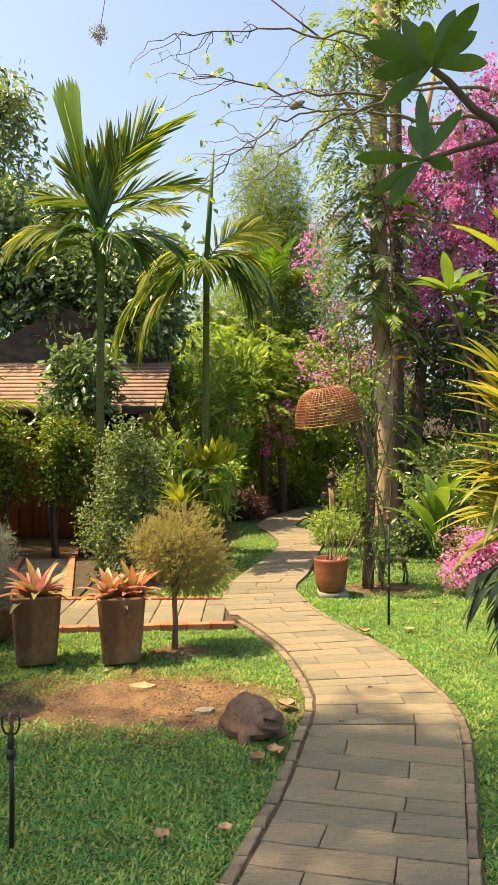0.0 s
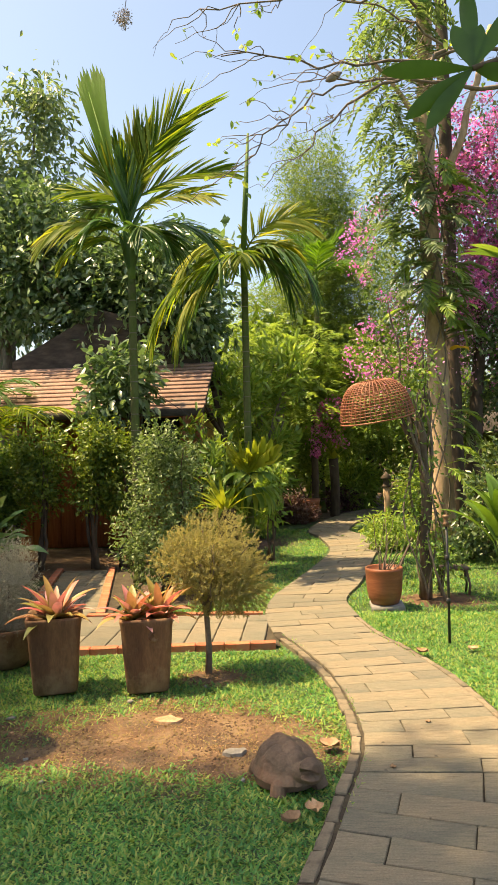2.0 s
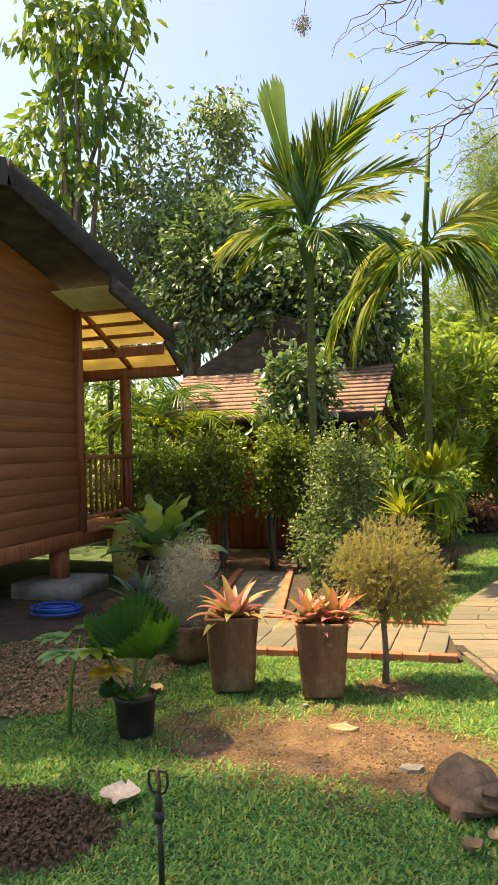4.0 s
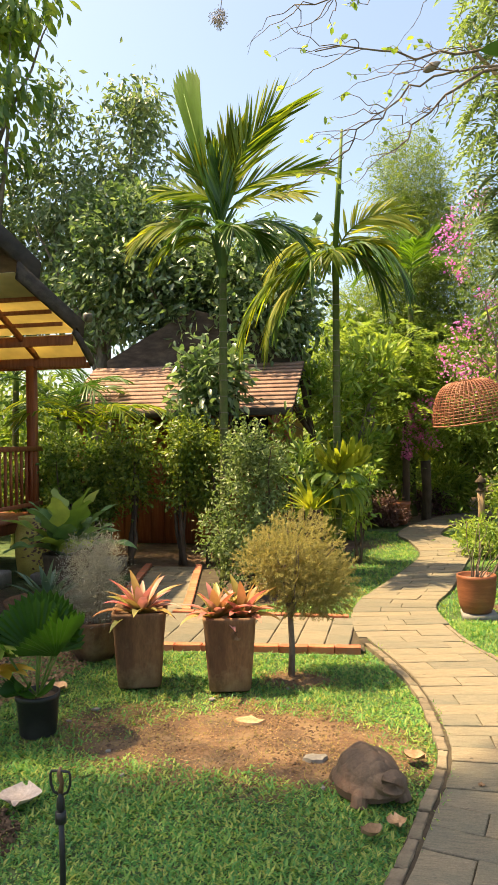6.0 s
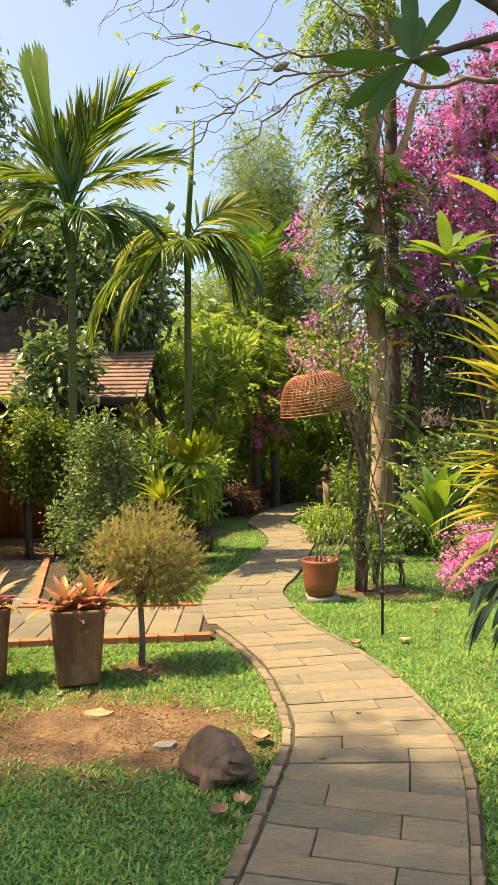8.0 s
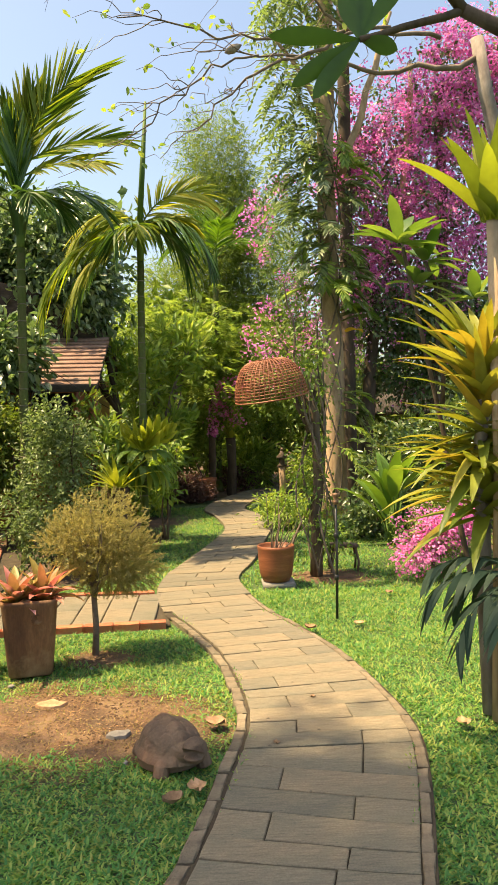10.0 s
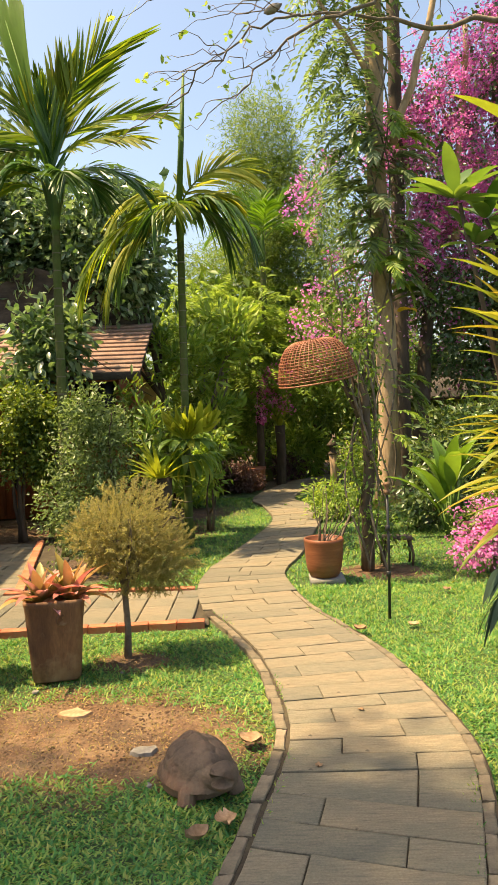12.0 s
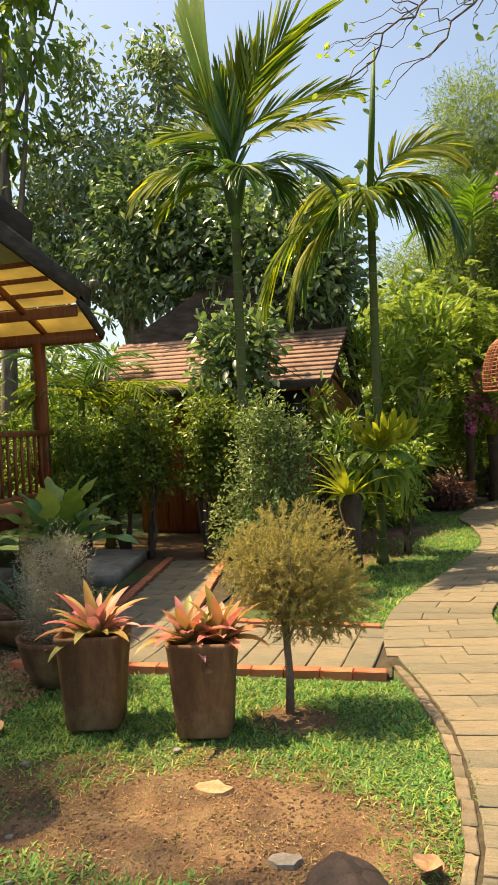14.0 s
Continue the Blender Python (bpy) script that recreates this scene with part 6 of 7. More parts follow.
tree("tree", (-7.6, 13.2, 0), "tall tree with large hanging leaves behind the porch", ((0, 0, 0), (0.2, 0, 6.5)), 0.18, 0.09,
     [((0.6, 0, 8.6), (0.8, 0.6, 1.1)), ((-0.6, 0, 7.6), (1.1, 0.7, 1.3)), ((0.9, 0, 9.8), (1.0, 0.7, 0.8)), ((0.0, 0, 9.9), (1.3, 0.9, 0.8)), ((0.3, 0, 7.0), (0.7, 0.6, 0.8))], 135, 12, 0.30, 0.12, 0.15, "mid", "greybark", 9, droop=1.1, template=OVAL)


# ---- garden objects ----
def basket():
    """Openwork bamboo fish-trap dome, hung as a lampshade."""
    ob = thing("woven_basket", (0.82, 7.55, 1.735), "openwork woven rattan dome basket hanging from a vine", "basket")
    R1, H = 0.345, 0.36
    prof = lambda t: (R1 * (1.0 - 0.12 * t) * math.cos(t * 1.45) ** 0.5, H * math.sin(t * 1.5))
    tilt = np.array(pose(0, 0, 0, 6, -9, 0).to_3x3())
    a = np.linspace(0, 2 * np.pi, 41)
    for i in range(18):
        r, z = prof(i / 18)
        part("hoop", Build().tube(np.stack([r * np.cos(a), r * np.sin(a), 0 * a + z], 1) @ tilt.T, 0.008 if i == 0 else 0.0048, 5, caps=False), "rattan", ob)
    for i in range(44):
        q = i * 2 * np.pi / 44
        t = np.linspace(0, 0.96, 12)
        pr = np.array([prof(x) for x in t])
        part("rib", Build().tube(np.stack([pr[:, 0] * np.cos(q + t * 0.12), pr[:, 0] * np.sin(q + t * 0.12), pr[:, 1]], 1) @ tilt.T, 0.0048, 5), "rattan", ob)
    return ob


basket()


def vine_tree():
    ob = thing("vine_covered_tree", (1.25, 7.78, 0), "thin crooked tree wrapped in twisting bare vines", "tree")
    part("trunk", Build().tube(wander((0, 0, 0), (-0.05, 0, 1.75), 10, 0.025), np.linspace(0.065, 0.04, 10), 9), "darkbark", ob)
    for e, r in (((-0.35, 0.2, 2.45), 0.022), ((0.1, 0.1, 2.6), 0.02), ((-0.25, 0.25, 2.9), 0.016), ((-0.4, 0.35, 2.2), 0.014)):
        part("limb", Build().tube(wander((-0.05, 0, 1.4), e, 8, 0.03), np.linspace(r * 1.2, r * 0.4, 8), 7), "darkbark", ob)
    s = np.linspace(0, 1, 30)
    for k in range(7):
        ph, rr = k * 0.9, 0.07 + 0.03 * (k % 3)
        part("vine", Build().tube(np.stack([rr * np.sin(7 * s + ph) + 0.16 * (1 - s) * math.cos(ph * 2.1), rr * np.cos(6 * s + ph) + 0.16 * (1 - s) * math.sin(ph * 2.1), 2.0 * s], 1), 0.009 + 0.004 * (k % 2), 5), "twig", ob)
    b = Build()
    foliage(b, [((-0.02, 0, 1.0), (0.22, 0.2, 0.7)), ((-0.1, 0, 2.0), (0.35, 0.3, 0.4)), ((0.15, 0, 0.4), (0.2, 0.2, 0.3))], 130, 10, 0.06, 0.028, 0.07)
    part("leaves", b, "mid", ob)
    b = Build()
    foliage(b, [((-0.25, 0.25, 2.2), (0.5, 0.3, 0.35))], 17, 10, 0.032, 0.03, 0.045)
    part("bracts", b, "pink", ob)
    return ob


vine_tree()


def sprinkler(loc, height, label, lamp):
    ob = thing("garden_stake", loc, label, "stake")
    part("riser", Build().tube([(0, 0, -0.05), (0.004, 0, height * 0.5), (0.0, 0, height)], [0.011, 0.010, 0.009], 10), "black", ob)
    for z in ((height * 0.35, height * 0.72) if lamp else (height * 0.9,)):
        part("collar", Build().lathe([(0.013, z - 0.02), (0.018, z - 0.018), (0.018, z + 0.018), (0.013, z + 0.02)], 12), "black", ob)
    if lamp:
        part("head", Build().lathe([(0.012, height - 0.01), (0.024, height), (0.022, height + 0.02), (0.014, height + 0.03), (0.026, height + 0.06), (0.028, height + 0.075), (0.012, height + 0.08)], 14), "copper", ob, "brown metal nozzle")
    else:
        h = height
        part("nozzle", Build().lathe([(0.010, h - 0.02), (0.014, h - 0.01), (0.013, h + 0.02), (0.008, h + 0.03), (0.008, h + 0.04)], 12), "black", ob)
        ring = [(0, 0.03), (-0.024, 0.042), (-0.034, 0.068), (-0.034, 0.098), (-0.03, 0.108), (0, 0.110), (0.03, 0.108), (0.034, 0.098), (0.034, 0.068), (0.024, 0.042), (0, 0.03)]
        part("yoke", Build().tube([(x, 0, h + z) for x, z in ring], 0.0045, 8), "black", ob)
        part("spinner", Build().tube([(0, 0, h + 0.04), (0.005, 0, h + 0.07), (-0.003, 0, h + 0.10), (0, 0, h + 0.122)], [0.010, 0.007, 0.010, 0.004], 8), "copper", ob, "worn brown spinner")
    return ob


sprinkler((1.18, 6.25, 0), 0.88, "thin black stake with a brown metal head standing in the grass", True)
sprinkler((-0.93, 2.86, 0), 0.40, "black plastic lawn sprinkler on a thin riser", False)


def lantern():
    ob = thing("garden_lantern", (1.51, 13.5, 0), "wooden garden lantern post beside the path", "lantern")
    part("post", Build().tube([(0, 0, 0), (0.01, 0, 0.35), (0, 0, 0.68)], [0.06, 0.055, 0.06], 10), "bark", ob)
    cage = part("cage", Build().lathe([(0.075, 0.68), (0.08, 0.70), (0.05, 0.72), (0.05, 0.80), (0.06, 0.82)], 8), "darkbark", ob)
    part("cap", Build().lathe([(0.085, 0.82), (0.10, 0.84), (0.03, 0.92), (0.01, 0.95)], 8), "darkbark", cage)
    return ob


lantern()
bench = thing("garden_stool", (1.55, 7.95, 0), "small low wooden stool beside the vine-covered tree", "stool")
part("seat", Build().slab([(-0.14, -0.09), (0.14, -0.09), (0.14, 0.09), (-0.14, 0.09)], 0.24, 0.27, 0.006), "darkbark", bench)
for sx in (-1, 1):
    for sy in (-1, 1):
        part("leg", Build().tube([(sx * 0.11, sy * 0.06, 0.25), (sx * 0.14, sy * 0.075, 0.1), (sx * 0.13, sy * 0.075, 0.0)], 0.012, 6), "darkbark", bench)


def turtle():
    """Stone tortoise: domed shell of raised plates, head turned aside with its mouth open."""
    b = Build()
    n, k = 72, 30
    seeds = [(-0.135, 0), (-0.07, 0), (0, 0), (0.07, 0), (0.13, 0)]
    seeds += [(x, s * 0.085) for x in (-0.1, -0.035, 0.035, 0.1) for s in (-1, 1)]
    seeds += [(0.185 * math.cos(q), 0.16 * math.sin(q)) for q in np.arange(0.15, 6.28, 0.286)]
    seeds = np.array(seeds)
    rows = []
    for i in range(k + 1):
        p = (i / k) * math.pi / 2
        for j in range(n):
            a = 2 * math.pi * j / n
            x, y = 0.165 * math.cos(p) ** 0.85 * math.cos(a), 0.14 * math.cos(p) ** 0.85 * math.sin(a)
            d = np.sort(np.hypot(seeds[:, 0] - x, seeds[:, 1] - y))
            groove = 0.006 * math.exp(-((d[1] - d[0]) / 0.006) ** 2)
            cone = 0.004 * max(0, 1 - d[0] / 0.05)
            flare = 1 + 0.14 * max(0, 1 - p / 0.22)
            h = 0.05 + 0.135 * math.sin(p) ** 0.8 + 0.016 * math.exp(-(y / 0.03) ** 2) * math.sin(p) - 0.03 * x * math.sin(p)
            s = 1 + (cone - groove) * 2
            rows.append((x * flare * s, y * flare * s, h + (cone - groove)))
    faces = [(i * n + j, i * n + (j + 1) % n, (i + 1) * n + (j + 1) % n, (i + 1) * n + j) for i in range(k) for j in range(n)]
    faces += [tuple(range(n))[::-1], tuple(k * n + j for j in range(n))]
    b.add(rows, faces)
    b.lathe([(0.12, 0.0), (0.148, 0.012), (0.155, 0.045), (0.15, 0.07), (0.05, 0.075)], 32)
    b.tube([(0.08, 0, 0.09), (0.15, 0, 0.095), (0.20, 0.004, 0.11)], [0.06, 0.05, 0.036], 16)
    # head: an ellipsoid turned aside, cut by the open mouth
    n, k = 36, 26
    way = np.array([math.cos(radians(-52)), math.sin(radians(-52)), 0.36])
    way = unit(way)
    side = unit(np.cross([0, 0, 1.0], way))
    up = np.cross(way, side)
    rows = []
    for i in range(k + 1):
        p = -math.pi / 2 + math.pi * i / k
        for j in range(n):
            a = 2 * math.pi * j / n
            u = np.array([math.cos(p) * math.cos(a), math.cos(p) * math.sin(a), math.sin(p)])
            r = 1.0
            if u[0] > 0.15:
                gape = 0.12 + 0.28 * u[0]
                inside = abs(u[2] + 0.32) / gape
                if inside < 1:
                    r = 1 - 0.97 * (1 - inside ** 6) * min(1, (u[0] - 0.15) * 2.2)
            brow = 0.10 * math.exp(-((u[2] - 0.45) / 0.16) ** 2 - ((abs(u[1]) - 0.55) / 0.2) ** 2)
            beak = 0.12 * math.exp(-((u[2] + 0.02) / 0.12) ** 2) * max(0, u[0]) ** 6
            q = u * (r + brow + beak)
            rows.append(np.array([0.248, 0.0, 0.142]) + way * q[0] * 0.068 + side * q[1] * 0.052 + up * q[2] * 0.056)
    faces = [(i * n + j, i * n + (j + 1) % n, (i + 1) * n + (j + 1) % n, (i + 1) * n + j) for i in range(k) for j in range(n)]
    b.add(rows, faces)
    for x, y, r in ((0.12, -0.10, 0.036), (0.12, 0.10, 0.036), (-0.14, -0.085, 0.034), (-0.14, 0.085, 0.034)):
        b.tube([(x * 0.8, y * 0.8, 0.06), (x, y, 0.035), (x * 1.08, y * 1.08, 0.0)], [r, r, r * 1.05], 12)
    b.tube([(-0.15, 0, 0.05), (-0.195, 0.01, 0.02)], [0.02, 0.006], 8)
    ob = solo("turtle_statue", b, "turtle", (0.005, 3.99, -0.01), "weathered brown stone tortoise statue with open mouth", "statue")
    ob.rotation_euler = (0, 0, radians(-62))
    re = ob.modifiers.new("fuse", "REMESH")
    re.mode, re.voxel_size, re.use_smooth_shade = "VOXEL", 0.0032, True
    return ob


turtle()


def flake(name, loc, r, h, mat, label, cat, turn=0, seed=1):
    """A flat irregular stone or a curled dead leaf."""
    rs = np.random.RandomState(seed)
    n = 11
    a = np.linspace(0, 2 * np.pi, n, endpoint=False)
    rr = r * rs.uniform(0.75, 1.15, n)
    x, y = rr * np.cos(a) * 1.25, rr * np.sin(a) * 0.85
    v = [*zip(x, y, 0 * a), *zip(x * 0.96, y * 0.96, h * rs.uniform(0.6, 1.0, n)), (0, 0, h * 1.1)]
    f = [(i, (i + 1) % n, n + (i + 1) % n, n + i) for i in range(n)] + [(n + i, n + (i + 1) % n, 2 * n) for i in range(n)] + [tuple(range(n))[::-1]]
    ob = solo(name, Build().add(v, f), mat, loc, label, cat, smooth=False)
    ob.rotation_euler = (0, 0, radians(turn))
    return ob


def dead_leaf(loc, size, turn, curl, mat="deadleaf"):
    b = Build()
    n, m_ = 7, 5
    v = []
    for i in range(n):
        t = i / (n - 1)
        w = size * 0.55 * math.sin(math.pi * min(0.97, max(0.04, t))) ** 0.8
        for j in range(m_):
            u = -1 + 2 * j / (m_ - 1)
            v.append((w * u * (1 - 0.15 * abs(u) * curl * 3), size * (t - 0.5), 0.006 + curl * size * (u * u * 0.5 + (t - 0.5) ** 2 * 1.2) + 0.004 * math.sin(9 * t + 4 * u)))
    f = [(i * m_ + j, i * m_ + j + 1, (i + 1) * m_ + j + 1, (i + 1) * m_ + j) for i in range(n - 1) for j in range(m_ - 1)]
    ob = solo("fallen_leaf", b.add(v, f), mat, loc, "dry curled brown leaf lying on the ground", "leaf", "fallen leaves")
    ob.rotation_euler = (0, 0, radians(turn))
    return ob


flake("stone", (-0.26, 4.27, -0.012), 0.05, 0.024, "stone", "small pale flat stone on bare earth", "stone", 20, 3)
flake("stone", (-0.68, 4.70, -0.012), 0.07, 0.02, "deadleaf", "flat buff sandstone flake on bare earth", "stone", -10, 5)
for i, (sx, sy) in enumerate(((-1.15, 3.95), (-1.32, 4.2), (-0.98, 5.02), (-0.55, 5.28), (-1.7, 4.55), (-1.62, 4.75), (-2.2, 4.6), (-0.2, 3.98))):
    flake("stone", (sx, sy, -0.01), 0.010 + 0.005 * (i % 3), 0.010, "stone", "small grey pebble lying on the lawn", "stone", 40 * i, 20 + i)
for lx, ly, sz, tr, cu in ((0.215, 4.31, 0.11, 70, 0.35), (0.13, 3.67, 0.09, 20, 0.35), (0.035, 3.57, 0.09, -60, 0.5), (0.923, 5.89, 0.09, 60, 0.4), (-2.0, 5.0, 0.16, 80, 0.2), (-0.35, 2.9, 0.07, 50, 0.3), (0.5, 4.05, 0.035, 10, 0.3), (0.75, 4.6, 0.03, 80, 0.3), (-0.1, 2.95, 0.06, 100, 0.3), (1.45, 4.2, 0.08, 10, 0.3), (1.3, 6.0, 0.08, 140, 0.2), (1.75, 6.9, 0.08, 30, 0.3)):
    dead_leaf((lx, ly, 0.02 if off_path(lx, ly)[0] < 0 else 0.012), sz, tr, cu)

dead_leaf((-1.47, 3.58, 0.025), 0.19, 15, 0.25, "paleleaf")

# blue hose, ochre jar, papaya seedling, slabs by the porch
coil = np.linspace(0, 2 * np.pi * 5, 120)
rad = 0.16 + 0.03 * np.sin(coil * 0.37)
solo("garden_hose", Build().tube(np.stack([rad * 1.35 * np.cos(coil), rad * np.sin(coil), 0.02 + 0.016 * coil / 6.28], 1), 0.013, 7), "hose", (-3.95, 6.9, 0), "coiled blue garden hose on the ground", "hose")
jar = thing("clay_jar", (-4.05, 8.75, 0), "tall ochre glazed jar standing under the porch", "jar")
part("body", Build().lathe([(0.2, 0), (0.24, 0.03), (0.27, 0.3), (0.26, 0.55), (0.22, 0.68), (0.23, 0.72), (0.2, 0.72), (0.18, 0.66), (0.02, 0.6)], 30), "jar", jar)
pp = thing("papaya_seedling", (-2.15, 4.25, 0), "young papaya seedling with lobed pale green leaves", "seedling")
part("stem", Build().tube([(0, 0, 0), (0.02, 0, 0.3), (0.08, 0.02, 0.55)], [0.014, 0.011, 0.008], 7), "crownshaft", pp)
for az, z, mt in ((180, 0.55, "teal"), (-20, 0.5, "light"), (90, 0.58, "teal"), (-100, 0.5, "teal"), (20, 0.36, "yellow")):
    a = radians(az)
    h = np.array([math.cos(a), math.sin(a), 0])
    c = np.array([0.07, 0.02, z - 0.02]) + h * 0.1
    part("stalk", Build().tube([(0.06, 0.02, z - 0.08), tuple(c)], 0.003, 5), "crownshaft", pp)
    b = Build()
    for q in (-100, -60, -25, 0, 25, 60, 100):
        w = a + radians(q)
        b.strip(c, (math.cos(w), math.sin(w), 0.1), 0.19 * (1.1 - abs(q) / 200), 0.075, 0.6, n=5, shape=0.9)
    part("leaf", b, mt, pp)
solo("concrete_slab", Build().slab([(-3.95, 8.35), (-3.02, 8.3), (-3.3, 9.72), (-4.1, 9.75)], -0.02, 0.10, 0.012), "concrete", (0, 0, 0), "grey concrete step slab beside the paved branch", "slab")
shrub("shrub", (-3.6, 8.25, 0), "thin reddish shrub beside the porch", [((0, 0, 0.5), (0.22, 0.2, 0.4))], 70, 12, 0.05, 0.025, 0.05, "redleaf", 5, stem_r=0.008)
cp = thing("clay_pot", (0.12, 14.55, 0), "small red clay pot among the shrubs", "pot")
part("body", Build().lathe([(0.17, 0), (0.2, 0.03), (0.25, 0.36), (0.27, 0.42), (0.22, 0.42), (0.03, 0.38)], 24), "terra", cp)

# gravel and soil
def gravel():
    b = Build()
    n = 7000
    th, rr = R.uniform(0, 6.28, n), np.sqrt(R.uniform(0, 1, n))
    P = np.stack([-2.95 + 0.95 * rr * np.cos(th), 5.3 + 0.95 * rr * np.sin(th), R.uniform(-0.006, 0.006, n)], 1)
    keep = (P[:, 0] < -2.0 - 0.25 * (5.6 - P[:, 1])) | (R.uniform(size=n) < 0.04)
    P = P[keep]
    tv = np.array([(1, 0, 0), (0, 1, 0), (-1, 0, 0), (0, -1, 0), (0, 0, 1)], float)
    s = R.uniform(0.006, 0.017, len(P))
    b.scatter(tv, [(0, 1, 4), (1, 2, 4), (2, 3, 4), (3, 0, 4)], P, rnd(len(P)) * np.array([1, 1, 0.05]), np.array([0, 0, 1.0]) + rnd(len(P)) * 0.2, s, s * 1.2, thick=s[:, None, None] * 0.8)
    solo("gravel", b, "straw", (0, 0, 0), "loose brown gravel and leaf litter beside the house", "gravel", kind="stuff", smooth=False)


gravel()
sm = Build()
P, d = blob_points([((-1.85, 3.28, -0.02), (0.50, 0.36, 0.045))], 4200, 0.5, 0.1)
P[:, 2] = np.abs(P[:, 2] + 0.02)
tv = np.array([(1, 0, 0), (0, 1, 0), (-1, 0, 0), (0, -1, 0), (0, 0, 1), (0, 0, -1)], float)
s = R.uniform(0.003, 0.011, 4200) * R.uniform(0.6, 1.5, 4200)
sm.scatter(tv, [(0, 1, 4), (1, 2, 4), (2, 3, 4), (3, 0, 4), (1, 0, 5), (2, 1, 5), (3, 2, 5), (0, 3, 5)], P, rnd(4200), rnd(4200), s, s * 1.6, thick=s[:, None, None])
solo("soil_heap", sm, "soil", (0, 0, 0), "small heap of freshly dug dark soil", "soil", kind="stuff", smooth=False)


def turf():
    """Broad-bladed lawn grass."""
    def patch(n, x0, x1, y0, y1, ln, wd, name, mat, want):
        x, y = R.uniform(x0, x1, n), R.uniform(y0, y1, n)
        bare, loam, off = bare_at(x, y), loam_at(x, y), off_path(x, y)
        side = on_side_path(x, y)
        keep = want(x, y, bare, loam, off) & ~side
        x, y = x[keep], y[keep]
        k = len(x)
        tuft = (wobble(x, y, 3.0) * 0.3 + wobble(y, x, 9.0) * 0.35 + 1.0) * R.uniform(0.5, 1.35, k)
        a = R.uniform(0, 6.28, k)
        e = R.uniform(0.05, 1.0, k)
        Y = np.stack([np.cos(a) * np.cos(e), np.sin(a) * np.cos(e), np.sin(e)], 1)
        N = np.stack([-np.cos(a) * np.sin(e), -np.sin(a) * np.sin(e), np.cos(e)], 1)
        z = wobble(x, y, 1.1) * 0.012 - 0.016
        b = Build()
        b.scatter(BLADE[0], BLADE[1], np.stack([x, y, z], 1), Y, N, ln * tuft, wd * R.uniform(0.7, 1.2, k))
        return solo(name, b, mat, (0, 0, 0), "short broad-bladed green lawn grass" if mat == "grass" else "thin dry straw-coloured grass on bare earth", "grass", kind="stuff")
    g = lambda x, y, bare, loam, off: (off > 0.005) & (R.uniform(size=len(x)) > bare * 1.02) & (R.uniform(size=len(x)) > loam * 1.1)
    patch(165000, -2.6, 1.9, 1.9, 4.2, 0.030, 0.0102, "lawn_grass", "grass", g)
    patch(150000, -2.6, 2.6, 4.2, 7.2, 0.034, 0.0085, "lawn_grass", "grass", g)
    patch(70000, -1.2, 3.4, 7.0, 13.5, 0.05, 0.010, "lawn_grass", "grass", g)
    d = lambda x, y, bare, loam, off: (off > 0.02) & (R.uniform(size=len(x)) < 0.10 + 0.75 * np.minimum(bare, 1.15 - bare))
    patch(110000, -2.3, 0.6, 3.6, 6.0, 0.020, 0.0045, "dry_grass", "drygrass", d)
    # weeds in the joints beside the kerbs
    k = 900
    sq, uu = R.uniform(2.5, 8.5, k), np.where(R.uniform(size=k) < 0.5, 0.088, 0.915) + R.normal(size=k) * 0.008
    keep = np.sin(sq * 5.1) + np.sin(sq * 2.3 + uu * 9) > 0.2
    xy = np.array([along(a_, b_) for a_, b_ in zip(sq[keep], uu[keep])])
    k = len(xy)
    b = Build()
    Y = rnd(k) * np.array([1, 1, 0.3]) + np.array([0, 0, 0.8])
    b.scatter(BLADE[0], BLADE[1], np.column_stack([xy, np.full(k, 0.012)]), Y, rnd(k) + np.array([0, 0, 0.3]), R.uniform(0.015, 0.04, k), 0.006)
    solo("weeds", b, "grass", (0, 0, 0), "tiny green weeds growing in the joints of the path", "weeds", kind="stuff")
    # litter on the bare earth
    n = 20000
    x, y = R.uniform(-2.2, 0.4, n), R.uniform(3.6, 5.8, n)
    keep = (R.uniform(size=n) < (bare_at(x, y) * 0.9 + 0.05) * np.clip(0.55 + wobble(y, x, 4.0) * 1.1, 0.1, 1)) & (off_path(x, y) > 0.03)
    x, y = x[keep], y[keep]
    b = Build()
    k = len(x)
    s = R.uniform(0.3, 1.2, k) ** 1.6
    b.scatter(DIAMOND[0], DIAMOND[1], np.stack([x, y, np.full(k, -0.006)], 1), rnd(k) * np.array([1, 1, 0.12]), np.array([0, 0, 1.0]) + rnd(k) * 0.25, 0.020 * s, 0.006 * s)
    solo("leaf_litter", b, "straw", (0, 0, 0), "dry leaf crumbs and straw scattered on bare earth", "litter", kind="stuff")


turf()


def soil_crumbs():
    """Loose dark crumbs and grit on the worn earth."""
    n = 9000
    x, y = R.uniform(-2.1, 0.3, n), R.uniform(3.7, 5.4, n)
    keep = (R.uniform(size=n) < bare_at(x, y) * np.clip(0.5 + wobble(y, x, 3.0) * 1.4, 0.05, 1)) & (off_path(x, y) > 0.04)
    x, y = x[keep], y[keep]
    k = len(x)
    sz = R.uniform(0.0025, 0.008, k) * R.uniform(0.5, 1.4, k)
    tv = np.array([(1, 0, 0), (0, 1, 0), (-1, 0, 0), (0, -1, 0), (0, 0, 1)], float)
    z = wobble(x, y, 1.1) * 0.012 - 0.014
    b = Build().scatter(tv, [(0, 1, 4), (1, 2, 4), (2, 3, 4), (3, 0, 4)], np.stack([x, y, z], 1), rnd(k) * np.array([1, 1, 0.1]), np.array([0, 0, 1.0]) + rnd(k) * 0.3, sz, sz * 1.4, thick=sz[:, None, None])
    solo("soil_crumbs", b, "soil", (0, 0, 0), "loose dark soil crumbs on the worn earth", "soil", kind="stuff", smooth=False)


